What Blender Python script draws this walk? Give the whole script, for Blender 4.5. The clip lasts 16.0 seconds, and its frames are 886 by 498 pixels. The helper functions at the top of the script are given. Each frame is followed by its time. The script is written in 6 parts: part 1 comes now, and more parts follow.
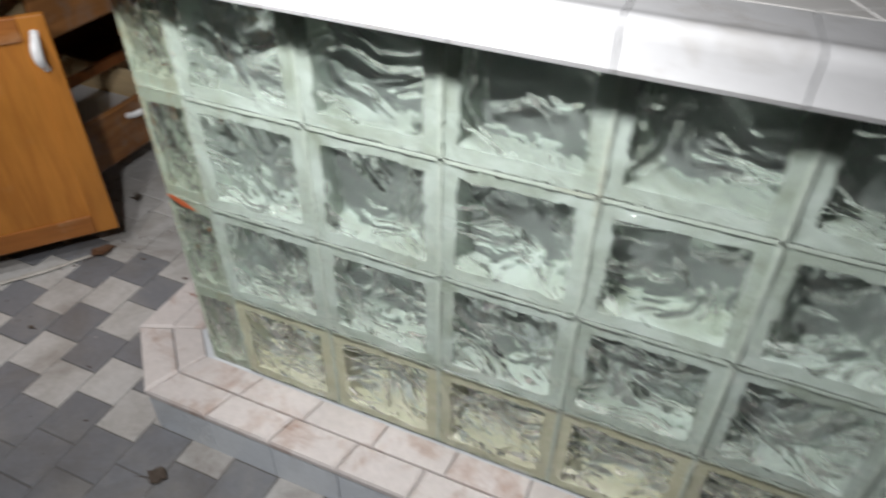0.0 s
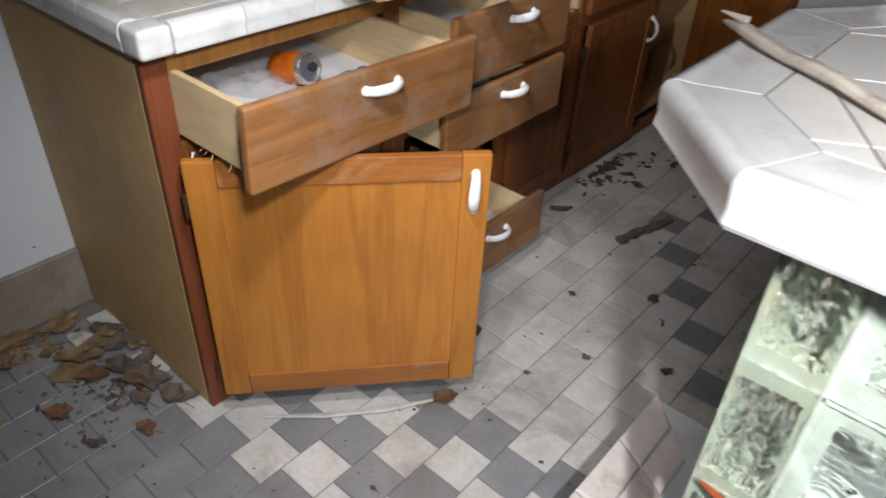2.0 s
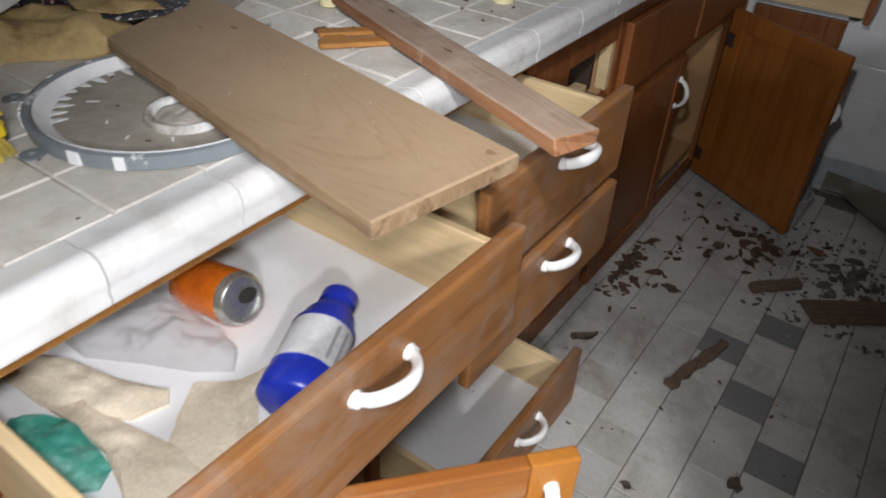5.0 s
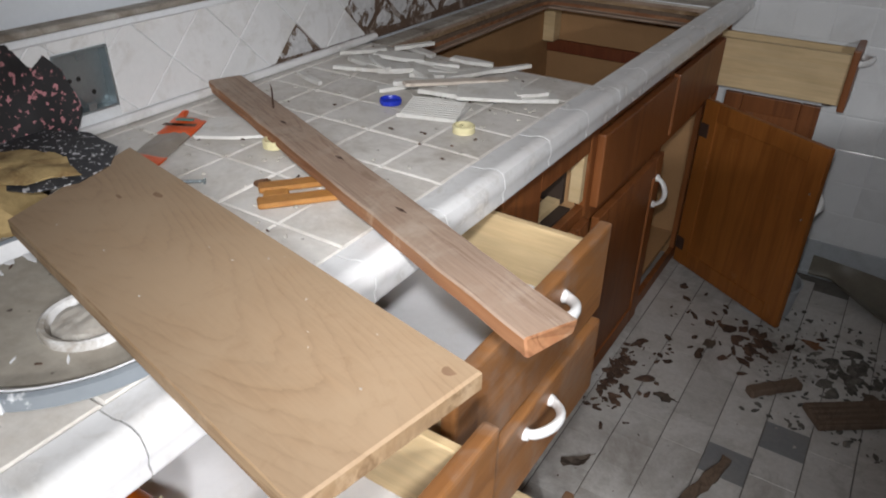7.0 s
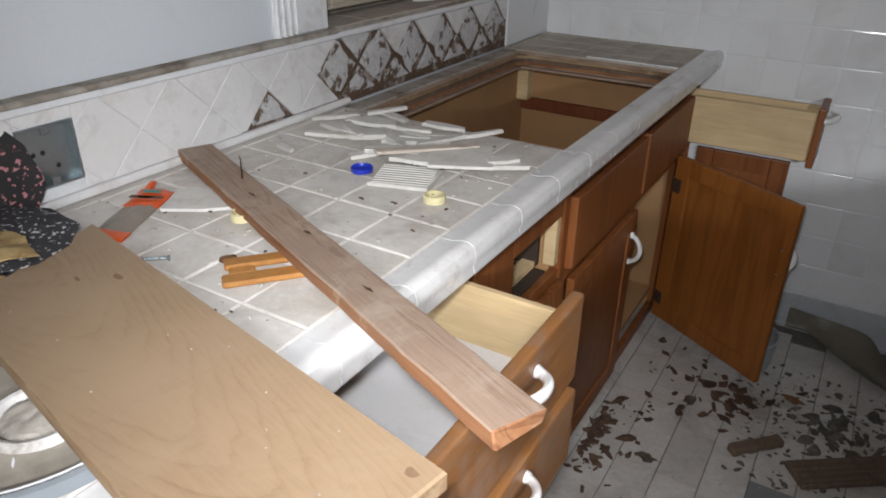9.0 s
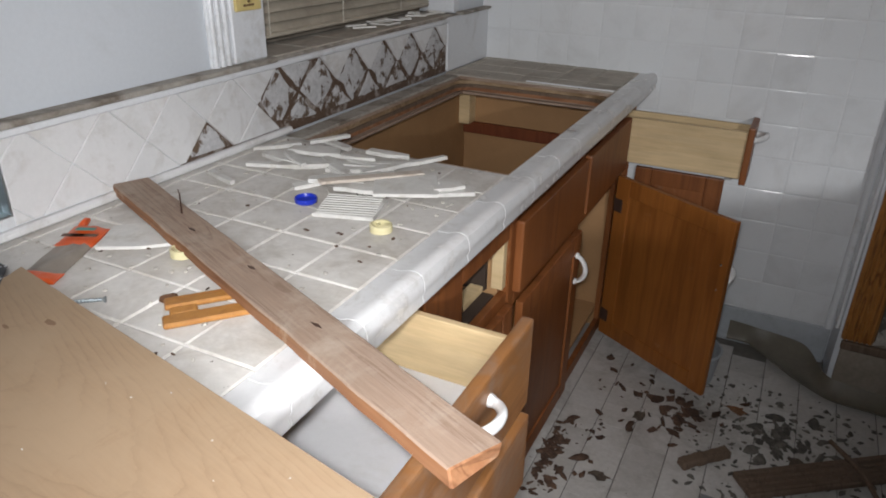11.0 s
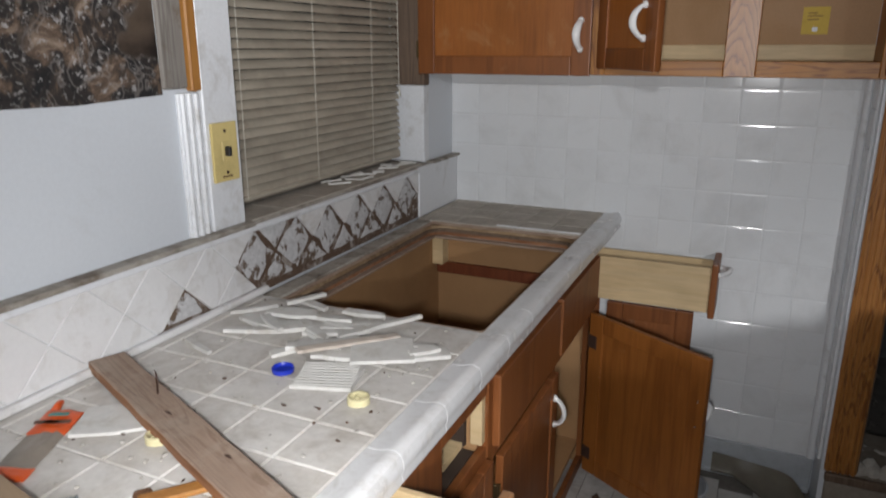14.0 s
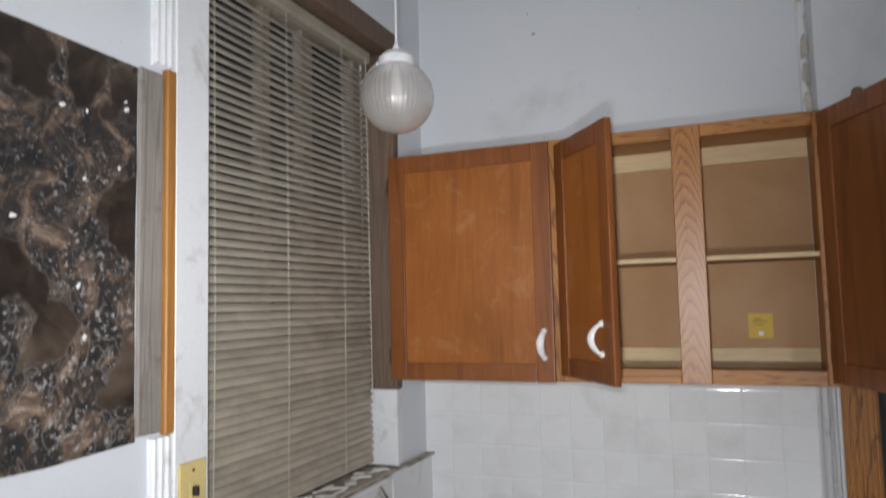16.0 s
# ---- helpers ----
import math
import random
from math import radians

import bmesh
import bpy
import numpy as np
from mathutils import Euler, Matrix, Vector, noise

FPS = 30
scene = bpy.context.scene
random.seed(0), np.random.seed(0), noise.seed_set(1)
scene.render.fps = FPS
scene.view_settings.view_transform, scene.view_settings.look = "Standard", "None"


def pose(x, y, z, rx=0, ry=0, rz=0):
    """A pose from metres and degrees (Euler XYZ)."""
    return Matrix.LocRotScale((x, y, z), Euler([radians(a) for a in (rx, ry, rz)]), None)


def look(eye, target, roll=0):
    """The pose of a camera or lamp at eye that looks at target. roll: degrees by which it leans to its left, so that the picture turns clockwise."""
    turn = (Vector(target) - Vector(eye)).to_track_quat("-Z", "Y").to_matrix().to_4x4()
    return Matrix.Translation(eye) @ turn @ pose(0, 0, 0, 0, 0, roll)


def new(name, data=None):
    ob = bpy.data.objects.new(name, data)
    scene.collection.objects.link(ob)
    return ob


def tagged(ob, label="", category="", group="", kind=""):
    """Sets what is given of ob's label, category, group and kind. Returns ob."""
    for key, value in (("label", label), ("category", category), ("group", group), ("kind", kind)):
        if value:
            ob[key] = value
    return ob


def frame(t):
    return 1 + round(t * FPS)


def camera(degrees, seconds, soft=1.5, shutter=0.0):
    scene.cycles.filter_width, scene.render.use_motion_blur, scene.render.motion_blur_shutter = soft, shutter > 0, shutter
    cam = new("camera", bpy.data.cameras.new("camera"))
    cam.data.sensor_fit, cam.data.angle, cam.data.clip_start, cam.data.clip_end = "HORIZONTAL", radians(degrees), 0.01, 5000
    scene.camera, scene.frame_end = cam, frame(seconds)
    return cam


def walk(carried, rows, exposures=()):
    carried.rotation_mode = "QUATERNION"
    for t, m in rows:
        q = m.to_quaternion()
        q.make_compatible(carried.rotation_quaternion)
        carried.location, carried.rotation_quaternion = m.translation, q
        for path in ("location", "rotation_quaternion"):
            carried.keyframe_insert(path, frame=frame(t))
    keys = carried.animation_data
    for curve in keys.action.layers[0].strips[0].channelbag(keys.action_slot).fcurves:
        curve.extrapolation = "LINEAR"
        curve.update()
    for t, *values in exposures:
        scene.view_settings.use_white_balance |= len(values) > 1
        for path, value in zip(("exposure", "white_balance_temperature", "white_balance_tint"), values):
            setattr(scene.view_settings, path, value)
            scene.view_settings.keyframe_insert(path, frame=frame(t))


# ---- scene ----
cam = camera(64.6, 16.0, 1.85, 0.4)
METRES, EYE, TILT, LEAN, TURN = 2.07, 1.25, 0.0, 0.0, 23.4
ROWS = [
    (0.0, 0.0, 0.0, 0.0, 0.4, -39.4, -0.48),
    (0.5, -0.0683, 0.0609, 0.007, 10.17, -38.25, 0.1),
    (1.0, -0.1428, 0.1074, 0.0125, 17.13, -36.3, -0.94),
    (1.5, -0.2481, 0.1452, 0.021, 17.61, -33.76, -1.17),
    (2.0, -0.3102, 0.1774, 0.0153, 17.86, -35.83, -2.46),
    (2.5, -0.3493, 0.2522, 0.0026, 21.82, -37.65, -2.75),
    (3.0, -0.3768, 0.3317, -0.0012, 25.44, -39.62, -3.04),
    (3.5, -0.4105, 0.3769, -0.0012, 23.04, -40.76, -2.64),
    (4.0, -0.4604, 0.4115, 0.0057, 14.68, -38.5, -1.68),
    (4.5, -0.4782, 0.438, 0.011, 11.46, -35.85, -2.41),
    (5.0, -0.4595, 0.4922, 0.0108, 12.38, -36.2, -2.26),
    (7.5, -0.4649, 0.5847, 0.0422, 9.65, -29.28, -0.39),
    (8.0, -0.4609, 0.5899, 0.0464, 10.23, -28.07, -0.47),
    (8.5, -0.4572, 0.5936, 0.0481, 9.71, -27.5, -0.61),
    (9.0, -0.4576, 0.5954, 0.0487, 8.1, -27.21, -0.72),
    (11.5, -0.4618, 0.6025, 0.0528, 1.75, -25.24, -1.43),
    (12.0, -0.4655, 0.6022, 0.0533, 0.04, -25.15, -1.73),
    (12.5, -0.4656, 0.601, 0.0579, -0.39, -24.35, -1.43),
    (13.0, -0.4626, 0.6019, 0.0671, -0.09, -22.82, -0.93),
    (13.5, -0.4609, 0.6041, 0.0808, 0.51, -19.54, -0.46),
    (14.0, -0.4588, 0.6046, 0.0966, 0.91, -16.03, 0.07),
    (14.5, -0.4564, 0.6019, 0.1123, 0.62, -11.56, 0.33),
    (15.0, -0.4546, 0.5983, 0.1318, 0.11, -6.49, 0.78),
    (15.5, -0.4521, 0.5956, 0.1522, -0.77, -1.56, 1.17),
    (16.0, -0.4491, 0.5911, 0.1756, -0.98, 4.52, 1.36),
]
EXPOSURES = [(0.0, -2.25), (0.7, -2.4), (1.0, -2.4), (1.5, -2.1), (2.0, -1.5), (2.5, -1.12), (3.0, -0.92), (3.5, -0.98), (4.3, -1.28), (5.0, -1.38), (7.5, -0.95), (9.0, -0.82), (12.5, -0.7), (14.5, -0.66), (15.2, -0.55), (15.6, -0.42), (16.0, -0.2)]
walk(cam, [(t, pose(0, 0, EYE, TILT, LEAN, TURN) @ pose(METRES * x, METRES * y, METRES * z, 90 + pitch, roll, yaw)) for t, x, y, z, yaw, pitch, roll in ROWS], EXPOSURES)

# ---- light: the walker's small video light, standing where he lingers ----
world = bpy.data.worlds.new("night")
scene.world = world
world.use_nodes = True
world.node_tree.nodes["Background"].inputs[0].default_value = (0.55, 0.65, 0.8, 1)
world.node_tree.nodes["Background"].inputs[1].default_value = 0.02


def spot(name, eye, target, power, cone, blend, radius, colour=(1.0, 1.0, 1.015)):
    d = bpy.data.lights.new(name, "SPOT")
    d.energy, d.spot_size, d.spot_blend, d.shadow_soft_size, d.color = power, radians(cone), blend, radius, colour
    ob = new(name, d)
    ob.matrix_world = look(eye, target)
    return ob


spot("video_light", (-1.375, 0.73, 1.41), (-1.80, 1.59, 1.16), 104, 102, 1.0, 0.03)
spot("video_light", (-1.36, 0.74, 1.68), (-1.76, 1.62, 2.06), 104, 96, 1.0, 0.03)
spot("video_light", (-1.26, 0.52, 1.37), (-1.76, 0.97, 0.42), 76, 90, 1.0, 0.04)
spot("video_light", (-0.96, 0.30, 1.30), (-1.66, 0.80, 0.38), 105, 88, 1.0, 0.04)
spot("video_light", (-0.44, 0.05, 1.39), (-0.44, 0.66, 0.61), 300, 121, 1.0, 0.03)

# ---- materials ----


def nodes_of(name):
    m = bpy.data.materials.new(name)
    m.use_nodes = True
    nt = m.node_tree
    return m, nt, nt.nodes["Principled BSDF"]


def coords(nt, scale=(1, 1, 1), shift=True, random=True):
    tc = nt.nodes.new("ShaderNodeTexCoord")
    mp = nt.nodes.new("ShaderNodeMapping")
    mp.inputs["Scale"].default_value = scale
    nt.links.new(tc.outputs["Object"], mp.inputs["Vector"])
    if random:
        info = nt.nodes.new("ShaderNodeObjectInfo")
        mul = nt.nodes.new("ShaderNodeVectorMath")
        mul.operation = "SCALE"
        mul.inputs[0].default_value = (37.0, 91.0, 53.0)
        nt.links.new(info.outputs["Random"], mul.inputs["Scale"])
        nt.links.new(mul.outputs[0], mp.inputs["Location"])
    return mp.outputs[0]


def noise_of(nt, vec, scale, detail=6, rough=0.6, distort=0.0):
    n = nt.nodes.new("ShaderNodeTexNoise")
    n.inputs["Scale"].default_value, n.inputs["Detail"].default_value = scale, detail
    n.inputs["Roughness"].default_value, n.inputs["Distortion"].default_value = rough, distort
    nt.links.new(vec, n.inputs["Vector"])
    return n.outputs["Fac"]


def ramp(nt, fac, stops):
    r = nt.nodes.new("ShaderNodeValToRGB")
    e = r.color_ramp.elements
    while len(e) < len(stops):
        e.new(0.5)
    for el, (p, c) in zip(e, stops):
        el.position, el.color = p, (c if len(c) == 4 else (*c, 1))
    nt.links.new(fac, r.inputs[0])
    return r.outputs[0]


def mix(nt, fac, a, b, mode="MIX"):
    n = nt.nodes.new("ShaderNodeMix")
    n.data_type, n.blend_type = "RGBA", mode
    for sock, val in ((n.inputs[0], fac), (n.inputs[6], a), (n.inputs[7], b)):
        if isinstance(val, (int, float)):
            sock.default_value = val
        elif isinstance(val, tuple):
            sock.default_value = (*val, 1) if len(val) == 3 else val
        else:
            nt.links.new(val, sock)
    return n.outputs[2]


def bump(nt, bsdf, height, strength, dist):
    b = nt.nodes.new("ShaderNodeBump")
    b.inputs["Strength"].default_value, b.inputs["Distance"].default_value = strength, dist
    nt.links.new(height, b.inputs["Height"])
    nt.links.new(b.outputs[0], bsdf.inputs["Normal"])


def grey(v):
    return (v, v, v)


def surface(name, base, dirt, rough=0.5, dirt_scale=6.0, dirt_range=(0.5, 0.75), fine=60.0, fine_amt=0.12, bump_amt=0.15,
            bump_dist=0.001, specks=None, vary=0.0, metal=0.0, rough_dirt=0.25, spec=0.5, stain=None):
    """A painted, glazed or plastic surface with stains, fine grain and optional specks."""
    m, nt, p = nodes_of(name)
    v = coords(nt)
    big = noise_of(nt, v, dirt_scale, 8, 0.65, 0.4)
    small = noise_of(nt, v, fine, 5, 0.7)
    mask = ramp(nt, big, [(dirt_range[0], grey(0)), (dirt_range[1], grey(1))])
    col = mix(nt, mask, base, dirt)
    shade = ramp(nt, small, [(0.3, grey(1 - fine_amt)), (0.7, grey(1))])
    col = mix(nt, 1.0, col, shade, "MULTIPLY")
    if vary:
        info = nt.nodes.new("ShaderNodeObjectInfo")
        geo = nt.nodes.new("ShaderNodeNewGeometry")
        add = nt.nodes.new("ShaderNodeMath")
        add.operation = "ADD"
        nt.links.new(info.outputs["Random"], add.inputs[0])
        nt.links.new(geo.outputs["Random Per Island"], add.inputs[1])
        fr = nt.nodes.new("ShaderNodeMath")
        fr.operation = "FRACT"
        nt.links.new(add.outputs[0], fr.inputs[0])
        col = mix(nt, 1.0, col, ramp(nt, fr.outputs[0], [(0, grey(1 - vary)), (1, grey(1))]), "MULTIPLY")
    if stain:
        # grime that runs on from piece to piece: colour, scale, range, strength
        geo_ = nt.nodes.new("ShaderNodeNewGeometry")
        blot = noise_of(nt, geo_.outputs["Position"], stain[1], 9, 0.72, 0.6)
        col = mix(nt, ramp(nt, blot, [(stain[2], grey(0)), (stain[3], grey(stain[4]))]), col, stain[0])
    if specks:
        sp = noise_of(nt, v, specks[1], 3, 0.5)
        col = mix(nt, ramp(nt, sp, [(specks[2], grey(0)), (specks[2] + 0.03, grey(1))]), col, specks[0])
    nt.links.new(col, p.inputs["Base Color"])
    rr = ramp(nt, mask, [(0, grey(rough)), (1, grey(min(1, rough + rough_dirt)))])
    nt.links.new(rr, p.inputs["Roughness"])
    p.inputs["Metallic"].default_value = metal
    p.inputs["Specular IOR Level"].default_value = spec
    bump(nt, p, mix(nt, 0.5, big, small), bump_amt, bump_dist)
    return m


def wood(name, dark, mid, light, axis=2, rough=0.45, figure=1.0, dust=None, dust_range=(0.5, 0.8), spec=0.4, stretch=14.0, knots=False, even=0.62):
    """Grain runs along the axis of the object's own space."""
    m, nt, p = nodes_of(name)
    s = [stretch] * 3
    s[axis] = stretch * 0.07
    v = coords(nt, s)
    plain = coords(nt)
    broad = noise_of(nt, v, 0.8, 4, 0.55, 1.2 * figure)
    fine = noise_of(nt, v, 9.0, 6, 0.7)
    bands = nt.nodes.new("ShaderNodeMath")
    bands.operation = "PINGPONG"
    mul = nt.nodes.new("ShaderNodeMath")
    mul.operation = "MULTIPLY"
    mul.inputs[1].default_value = 5.0 * figure + 1
    nt.links.new(broad, mul.inputs[0])
    nt.links.new(mul.outputs[0], bands.inputs[0])
    bands.inputs[1].default_value = 0.5
    col = ramp(nt, bands.outputs[0], [(0.0, mid), (0.3, light), (0.5, dark)])
    col = mix(nt, even, col, mid)
    col = mix(nt, 1.0, col, ramp(nt, fine, [(0.3, grey(0.80)), (0.65, grey(1))]), "MULTIPLY")
    tone = noise_of(nt, plain, 3.0, 4, 0.6)
    col = mix(nt, 1.0, col, ramp(nt, tone, [(0.3, grey(0.74)), (0.7, grey(1.0))]), "MULTIPLY")
    if knots:
        vo = nt.nodes.new("ShaderNodeTexVoronoi")
        vo.inputs["Scale"].default_value = 5.5
        kv = [1.0] * 3
        kv[axis] = 0.55
        nt.links.new(coords(nt, kv), vo.inputs["Vector"])
        col = mix(nt, ramp(nt, vo.outputs["Distance"], [(0.05, grey(1)), (0.10, grey(0))]), col, dark)
    if dust:
        dm = noise_of(nt, plain, 11.0, 8, 0.7, 0.5)
        col = mix(nt, ramp(nt, dm, [(dust_range[0], grey(0)), (dust_range[1], grey(1))]), col, dust)
    nt.links.new(col, p.inputs["Base Color"])
    nt.links.new(ramp(nt, tone, [(0.3, grey(rough)), (0.7, grey(rough + 0.15))]), p.inputs["Roughness"])
    p.inputs["Specular IOR Level"].default_value = spec
    bump(nt, p, fine, 0.25, 0.0008)
    return m


def plain(name, colour, rough=0.5, metal=0.0, spec=0.5):
    return surface(name, colour, tuple(c * 0.7 for c in colour), rough, 14.0, (0.5, 0.8), 90.0, 0.1, 0.1, 0.0006, metal=metal, spec=spec)


def glassy(name, colour, rough, ior=1.46, wave=0.0, scale=14.0, clear=1.0, alpha=1.0):
    m, nt, p = nodes_of(name)
    p.inputs["Base Color"].default_value = (*colour, 1)
    p.inputs["Transmission Weight"].default_value = clear
    p.inputs["Alpha"].default_value = alpha
    p.inputs["Roughness"].default_value = rough
    p.inputs["IOR"].default_value = ior
    if wave:
        n = noise_of(nt, coords(nt), scale, 2, 0.5, 1.6)
        bump(nt, p, n, 1.0, wave)
    return m


WALL = surface("wall_paint", (0.64, 0.675, 0.72), (0.48, 0.49, 0.495), 0.35, 2.2, (0.55, 0.85), 120, 0.05, 0.2, 0.001, ((0.12, 0.10, 0.09), 38.0, 0.735))
TRIM = surface("trim_paint", (0.74, 0.76, 0.79), (0.42, 0.40, 0.37), 0.4, 9.0, (0.56, 0.8), 150, 0.1, 0.3, 0.001)
CEIL = surface("ceiling_paint", (0.7, 0.7, 0.7), (0.5, 0.48, 0.45), 0.8, 2.0, (0.5, 0.8))
WTILE = surface("glazed_wall_tile", (0.70, 0.72, 0.74), (0.55, 0.56, 0.57), 0.10, 3.0, (0.5, 0.8), 200, 0.04, 0.04, 0.0006, vary=0.025, rough_dirt=0.15, stain=((0.42, 0.41, 0.40), 4.0, 0.54, 0.78, 0.4))
GROUT = surface("grout", (0.68, 0.70, 0.72), (0.55, 0.55, 0.55), 0.85, 5.0, (0.5, 0.8), 160, 0.12)
BTILE = surface("bar_tile", (0.76, 0.745, 0.72), (0.58, 0.55, 0.51), 0.35, 7.0, (0.48, 0.82), 70, 0.1, 0.15, 0.0008, vary=0.06)
CTILE = surface("counter_tile", (0.68, 0.655, 0.62), (0.48, 0.435, 0.38), 0.42, 9.0, (0.45, 0.75), 70, 0.14, 0.15, 0.0008, ((0.13, 0.10, 0.08), 60.0, 0.74), vary=0.08, stain=((0.24, 0.20, 0.155), 7.0, 0.52, 0.74, 0.6))
CEDGE = surface("counter_edge_tile", (0.73, 0.73, 0.735), (0.46, 0.43, 0.39), 0.2, 12.0, (0.52, 0.82), 90, 0.06, 0.1, 0.0006, vary=0.04, stain=((0.30, 0.26, 0.21), 9.0, 0.56, 0.76, 0.5))
CDIRT = surface("dusty_counter_tile", (0.58, 0.535, 0.465), (0.40, 0.35, 0.29), 0.75, 9.0, (0.4, 0.75), 50, 0.25, 0.3, 0.001, vary=0.1)
CGROUT = surface("counter_grout", (0.66, 0.645, 0.62), (0.22, 0.185, 0.15), 0.85, 9.0, (0.46, 0.64), 160, 0.3)
FLIGHT = surface("light_floor_tile", (0.58, 0.565, 0.545), (0.42, 0.395, 0.36), 0.45, 7.0, (0.42, 0.75), 80, 0.18, 0.2, 0.0006, ((0.10, 0.08, 0.06), 45.0, 0.72), vary=0.13, stain=((0.13, 0.10, 0.075), 3.2, 0.50, 0.74, 0.75))
FGREY = surface("grey_floor_tile", (0.215, 0.22, 0.235), (0.30, 0.29, 0.275), 0.40, 7.0, (0.45, 0.8), 80, 0.15, 0.2, 0.0006, ((0.07, 0.06, 0.05), 45.0, 0.72), vary=0.12, stain=((0.11, 0.09, 0.07), 3.2, 0.50, 0.74, 0.6))
FDARK = surface("charcoal_floor_tile", (0.20, 0.205, 0.215), (0.27, 0.26, 0.245), 0.4, 7.0, (0.45, 0.8), 80, 0.15, vary=0.1)
FGROUT = surface("floor_grout", (0.17, 0.158, 0.142), (0.10, 0.09, 0.08), 0.9, 8.0)
KTILE = surface("kerb_face_tile", (0.70, 0.74, 0.78), (0.45, 0.46, 0.47), 0.2, 5.0, (0.5, 0.8), 90, 0.08, vary=0.06)
KCAP = surface("kerb_cap_tile", (0.72, 0.66, 0.63), (0.42, 0.27, 0.20), 0.3, 9.0, (0.52, 0.72), 70, 0.15, 0.1, 0.0006, ((0.25, 0.1, 0.06), 20.0, 0.72), vary=0.08)
DOORWOOD = wood("orange_cabinet_wood", (0.29, 0.095, 0.016), (0.47, 0.180, 0.029), (0.52, 0.215, 0.040), 2, 0.34, 0.35, (0.35, 0.2, 0.1), (0.62, 0.95))
RAILWOOD = wood("orange_rail_wood", (0.20, 0.062, 0.014), (0.35, 0.122, 0.026), (0.41, 0.16, 0.036), 0, 0.36, 0.35, (0.38, 0.24, 0.14), (0.55, 0.85))
FRONTWOOD = wood("worn_drawer_front_wood", (0.15, 0.06, 0.022), (0.315, 0.135, 0.044), (0.38, 0.175, 0.062), 1, 0.42, 0.35, (0.24, 0.165, 0.12), (0.47, 0.74))
DARKWOOD = wood("dark_cabinet_wood", (0.12, 0.035, 0.012), (0.255, 0.085, 0.024), (0.32, 0.115, 0.035), 2, 0.38, 0.35, (0.3, 0.18, 0.11), (0.6, 0.95))
MIDWOOD = wood("brown_orange_wood", (0.17, 0.05, 0.01), (0.31, 0.105, 0.02), (0.36, 0.135, 0.03), 2, 0.38, 0.35, (0.34, 0.18, 0.09), (0.62, 0.95))
REDWOOD = wood("red_brown_stile", (0.11, 0.024, 0.01), (0.20, 0.052, 0.02), (0.26, 0.08, 0.03), 2, 0.42, 0.6, (0.4, 0.22, 0.12), (0.6, 0.78))
OAK = wood("oak_face_frame", (0.17, 0.055, 0.012), (0.40, 0.16, 0.035), (0.47, 0.21, 0.055), 2, 0.36, 2.2, stretch=5.0, even=0.15)
OAKH = wood("oak_rail", (0.17, 0.055, 0.012), (0.40, 0.16, 0.035), (0.47, 0.21, 0.055), 0, 0.36, 2.2, stretch=5.0, even=0.15)
SIDEPLY = wood("tan_side_panel", (0.54, 0.335, 0.145), (0.62, 0.40, 0.18), (0.65, 0.43, 0.20), 2, 0.5, 0.15, (0.58, 0.39, 0.20), (0.5, 0.9), even=0.8)
PARTICLE = surface("tan_hardboard", (0.43, 0.245, 0.112), (0.34, 0.19, 0.085), 0.6, 3.0, (0.4, 0.8), 180, 0.12)
PINE = wood("pale_drawer_pine", (0.61, 0.43, 0.22), (0.74, 0.555, 0.315), (0.79, 0.62, 0.38), 0, 0.5, 0.4, even=0.75)
PINEY = wood("pale_pine_cross", (0.61, 0.43, 0.22), (0.74, 0.555, 0.315), (0.79, 0.62, 0.38), 1, 0.5, 0.4, even=0.75)
DRAWBOT = surface("white_drawer_bottom", (0.74, 0.74, 0.76), (0.55, 0.52, 0.48), 0.35, 5.0, (0.55, 0.85), 90, 0.05, 0.05, 0.0005, ((0.15, 0.12, 0.1), 50.0, 0.76))
PORCELAIN = plain("white_porcelain", (0.80, 0.80, 0.80), 0.12)
BRASS = plain("tarnished_brass", (0.14, 0.10, 0.05), 0.45, 0.8)
BOARDWOOD = wood("dusty_pine_board", (0.19, 0.105, 0.055), (0.36, 0.235, 0.135), (0.41, 0.275, 0.165), 0, 0.6, 0.8, (0.385, 0.285, 0.195), (0.36, 0.66), knots=True, even=0.55)
OLDBOARD = wood("old_grey_brown_board", (0.195, 0.120, 0.082), (0.355, 0.250, 0.185), (0.41, 0.305, 0.235), 0, 0.65, 1.0, (0.385, 0.315, 0.255), (0.50, 0.78), stretch=32.0, even=0.5)
DRIFT = wood("weathered_stick", (0.25, 0.17, 0.12), (0.62, 0.54, 0.46), (0.72, 0.65, 0.57), 0, 0.7, 0.8, (0.62, 0.56, 0.5), (0.45, 0.7))
GREYWOOD = wood("weathered_grey_strip", (0.10, 0.08, 0.065), (0.27, 0.245, 0.22), (0.38, 0.36, 0.33), 2, 0.7, 0.8, (0.13, 0.09, 0.06), (0.55, 0.75))
BROWNJAMB = wood("bare_brown_jamb", (0.07, 0.045, 0.03), (0.17, 0.115, 0.08), (0.23, 0.165, 0.12), 2, 0.7, 0.8, (0.1, 0.07, 0.05), (0.5, 0.8))
ORANGESTRIP = wood("orange_pine_strip", (0.30, 0.12, 0.03), (0.43, 0.19, 0.045), (0.48, 0.235, 0.065), 2, 0.45, 0.4)
BLIND = surface("beige_blind_slat", (0.47, 0.425, 0.345), (0.25, 0.22, 0.175), 0.45, 4.0, (0.42, 0.8), 60, 0.1, 0.05, 0.0005, vary=0.12)
CORD = plain("ivory_cord", (0.66, 0.64, 0.56), 0.7)
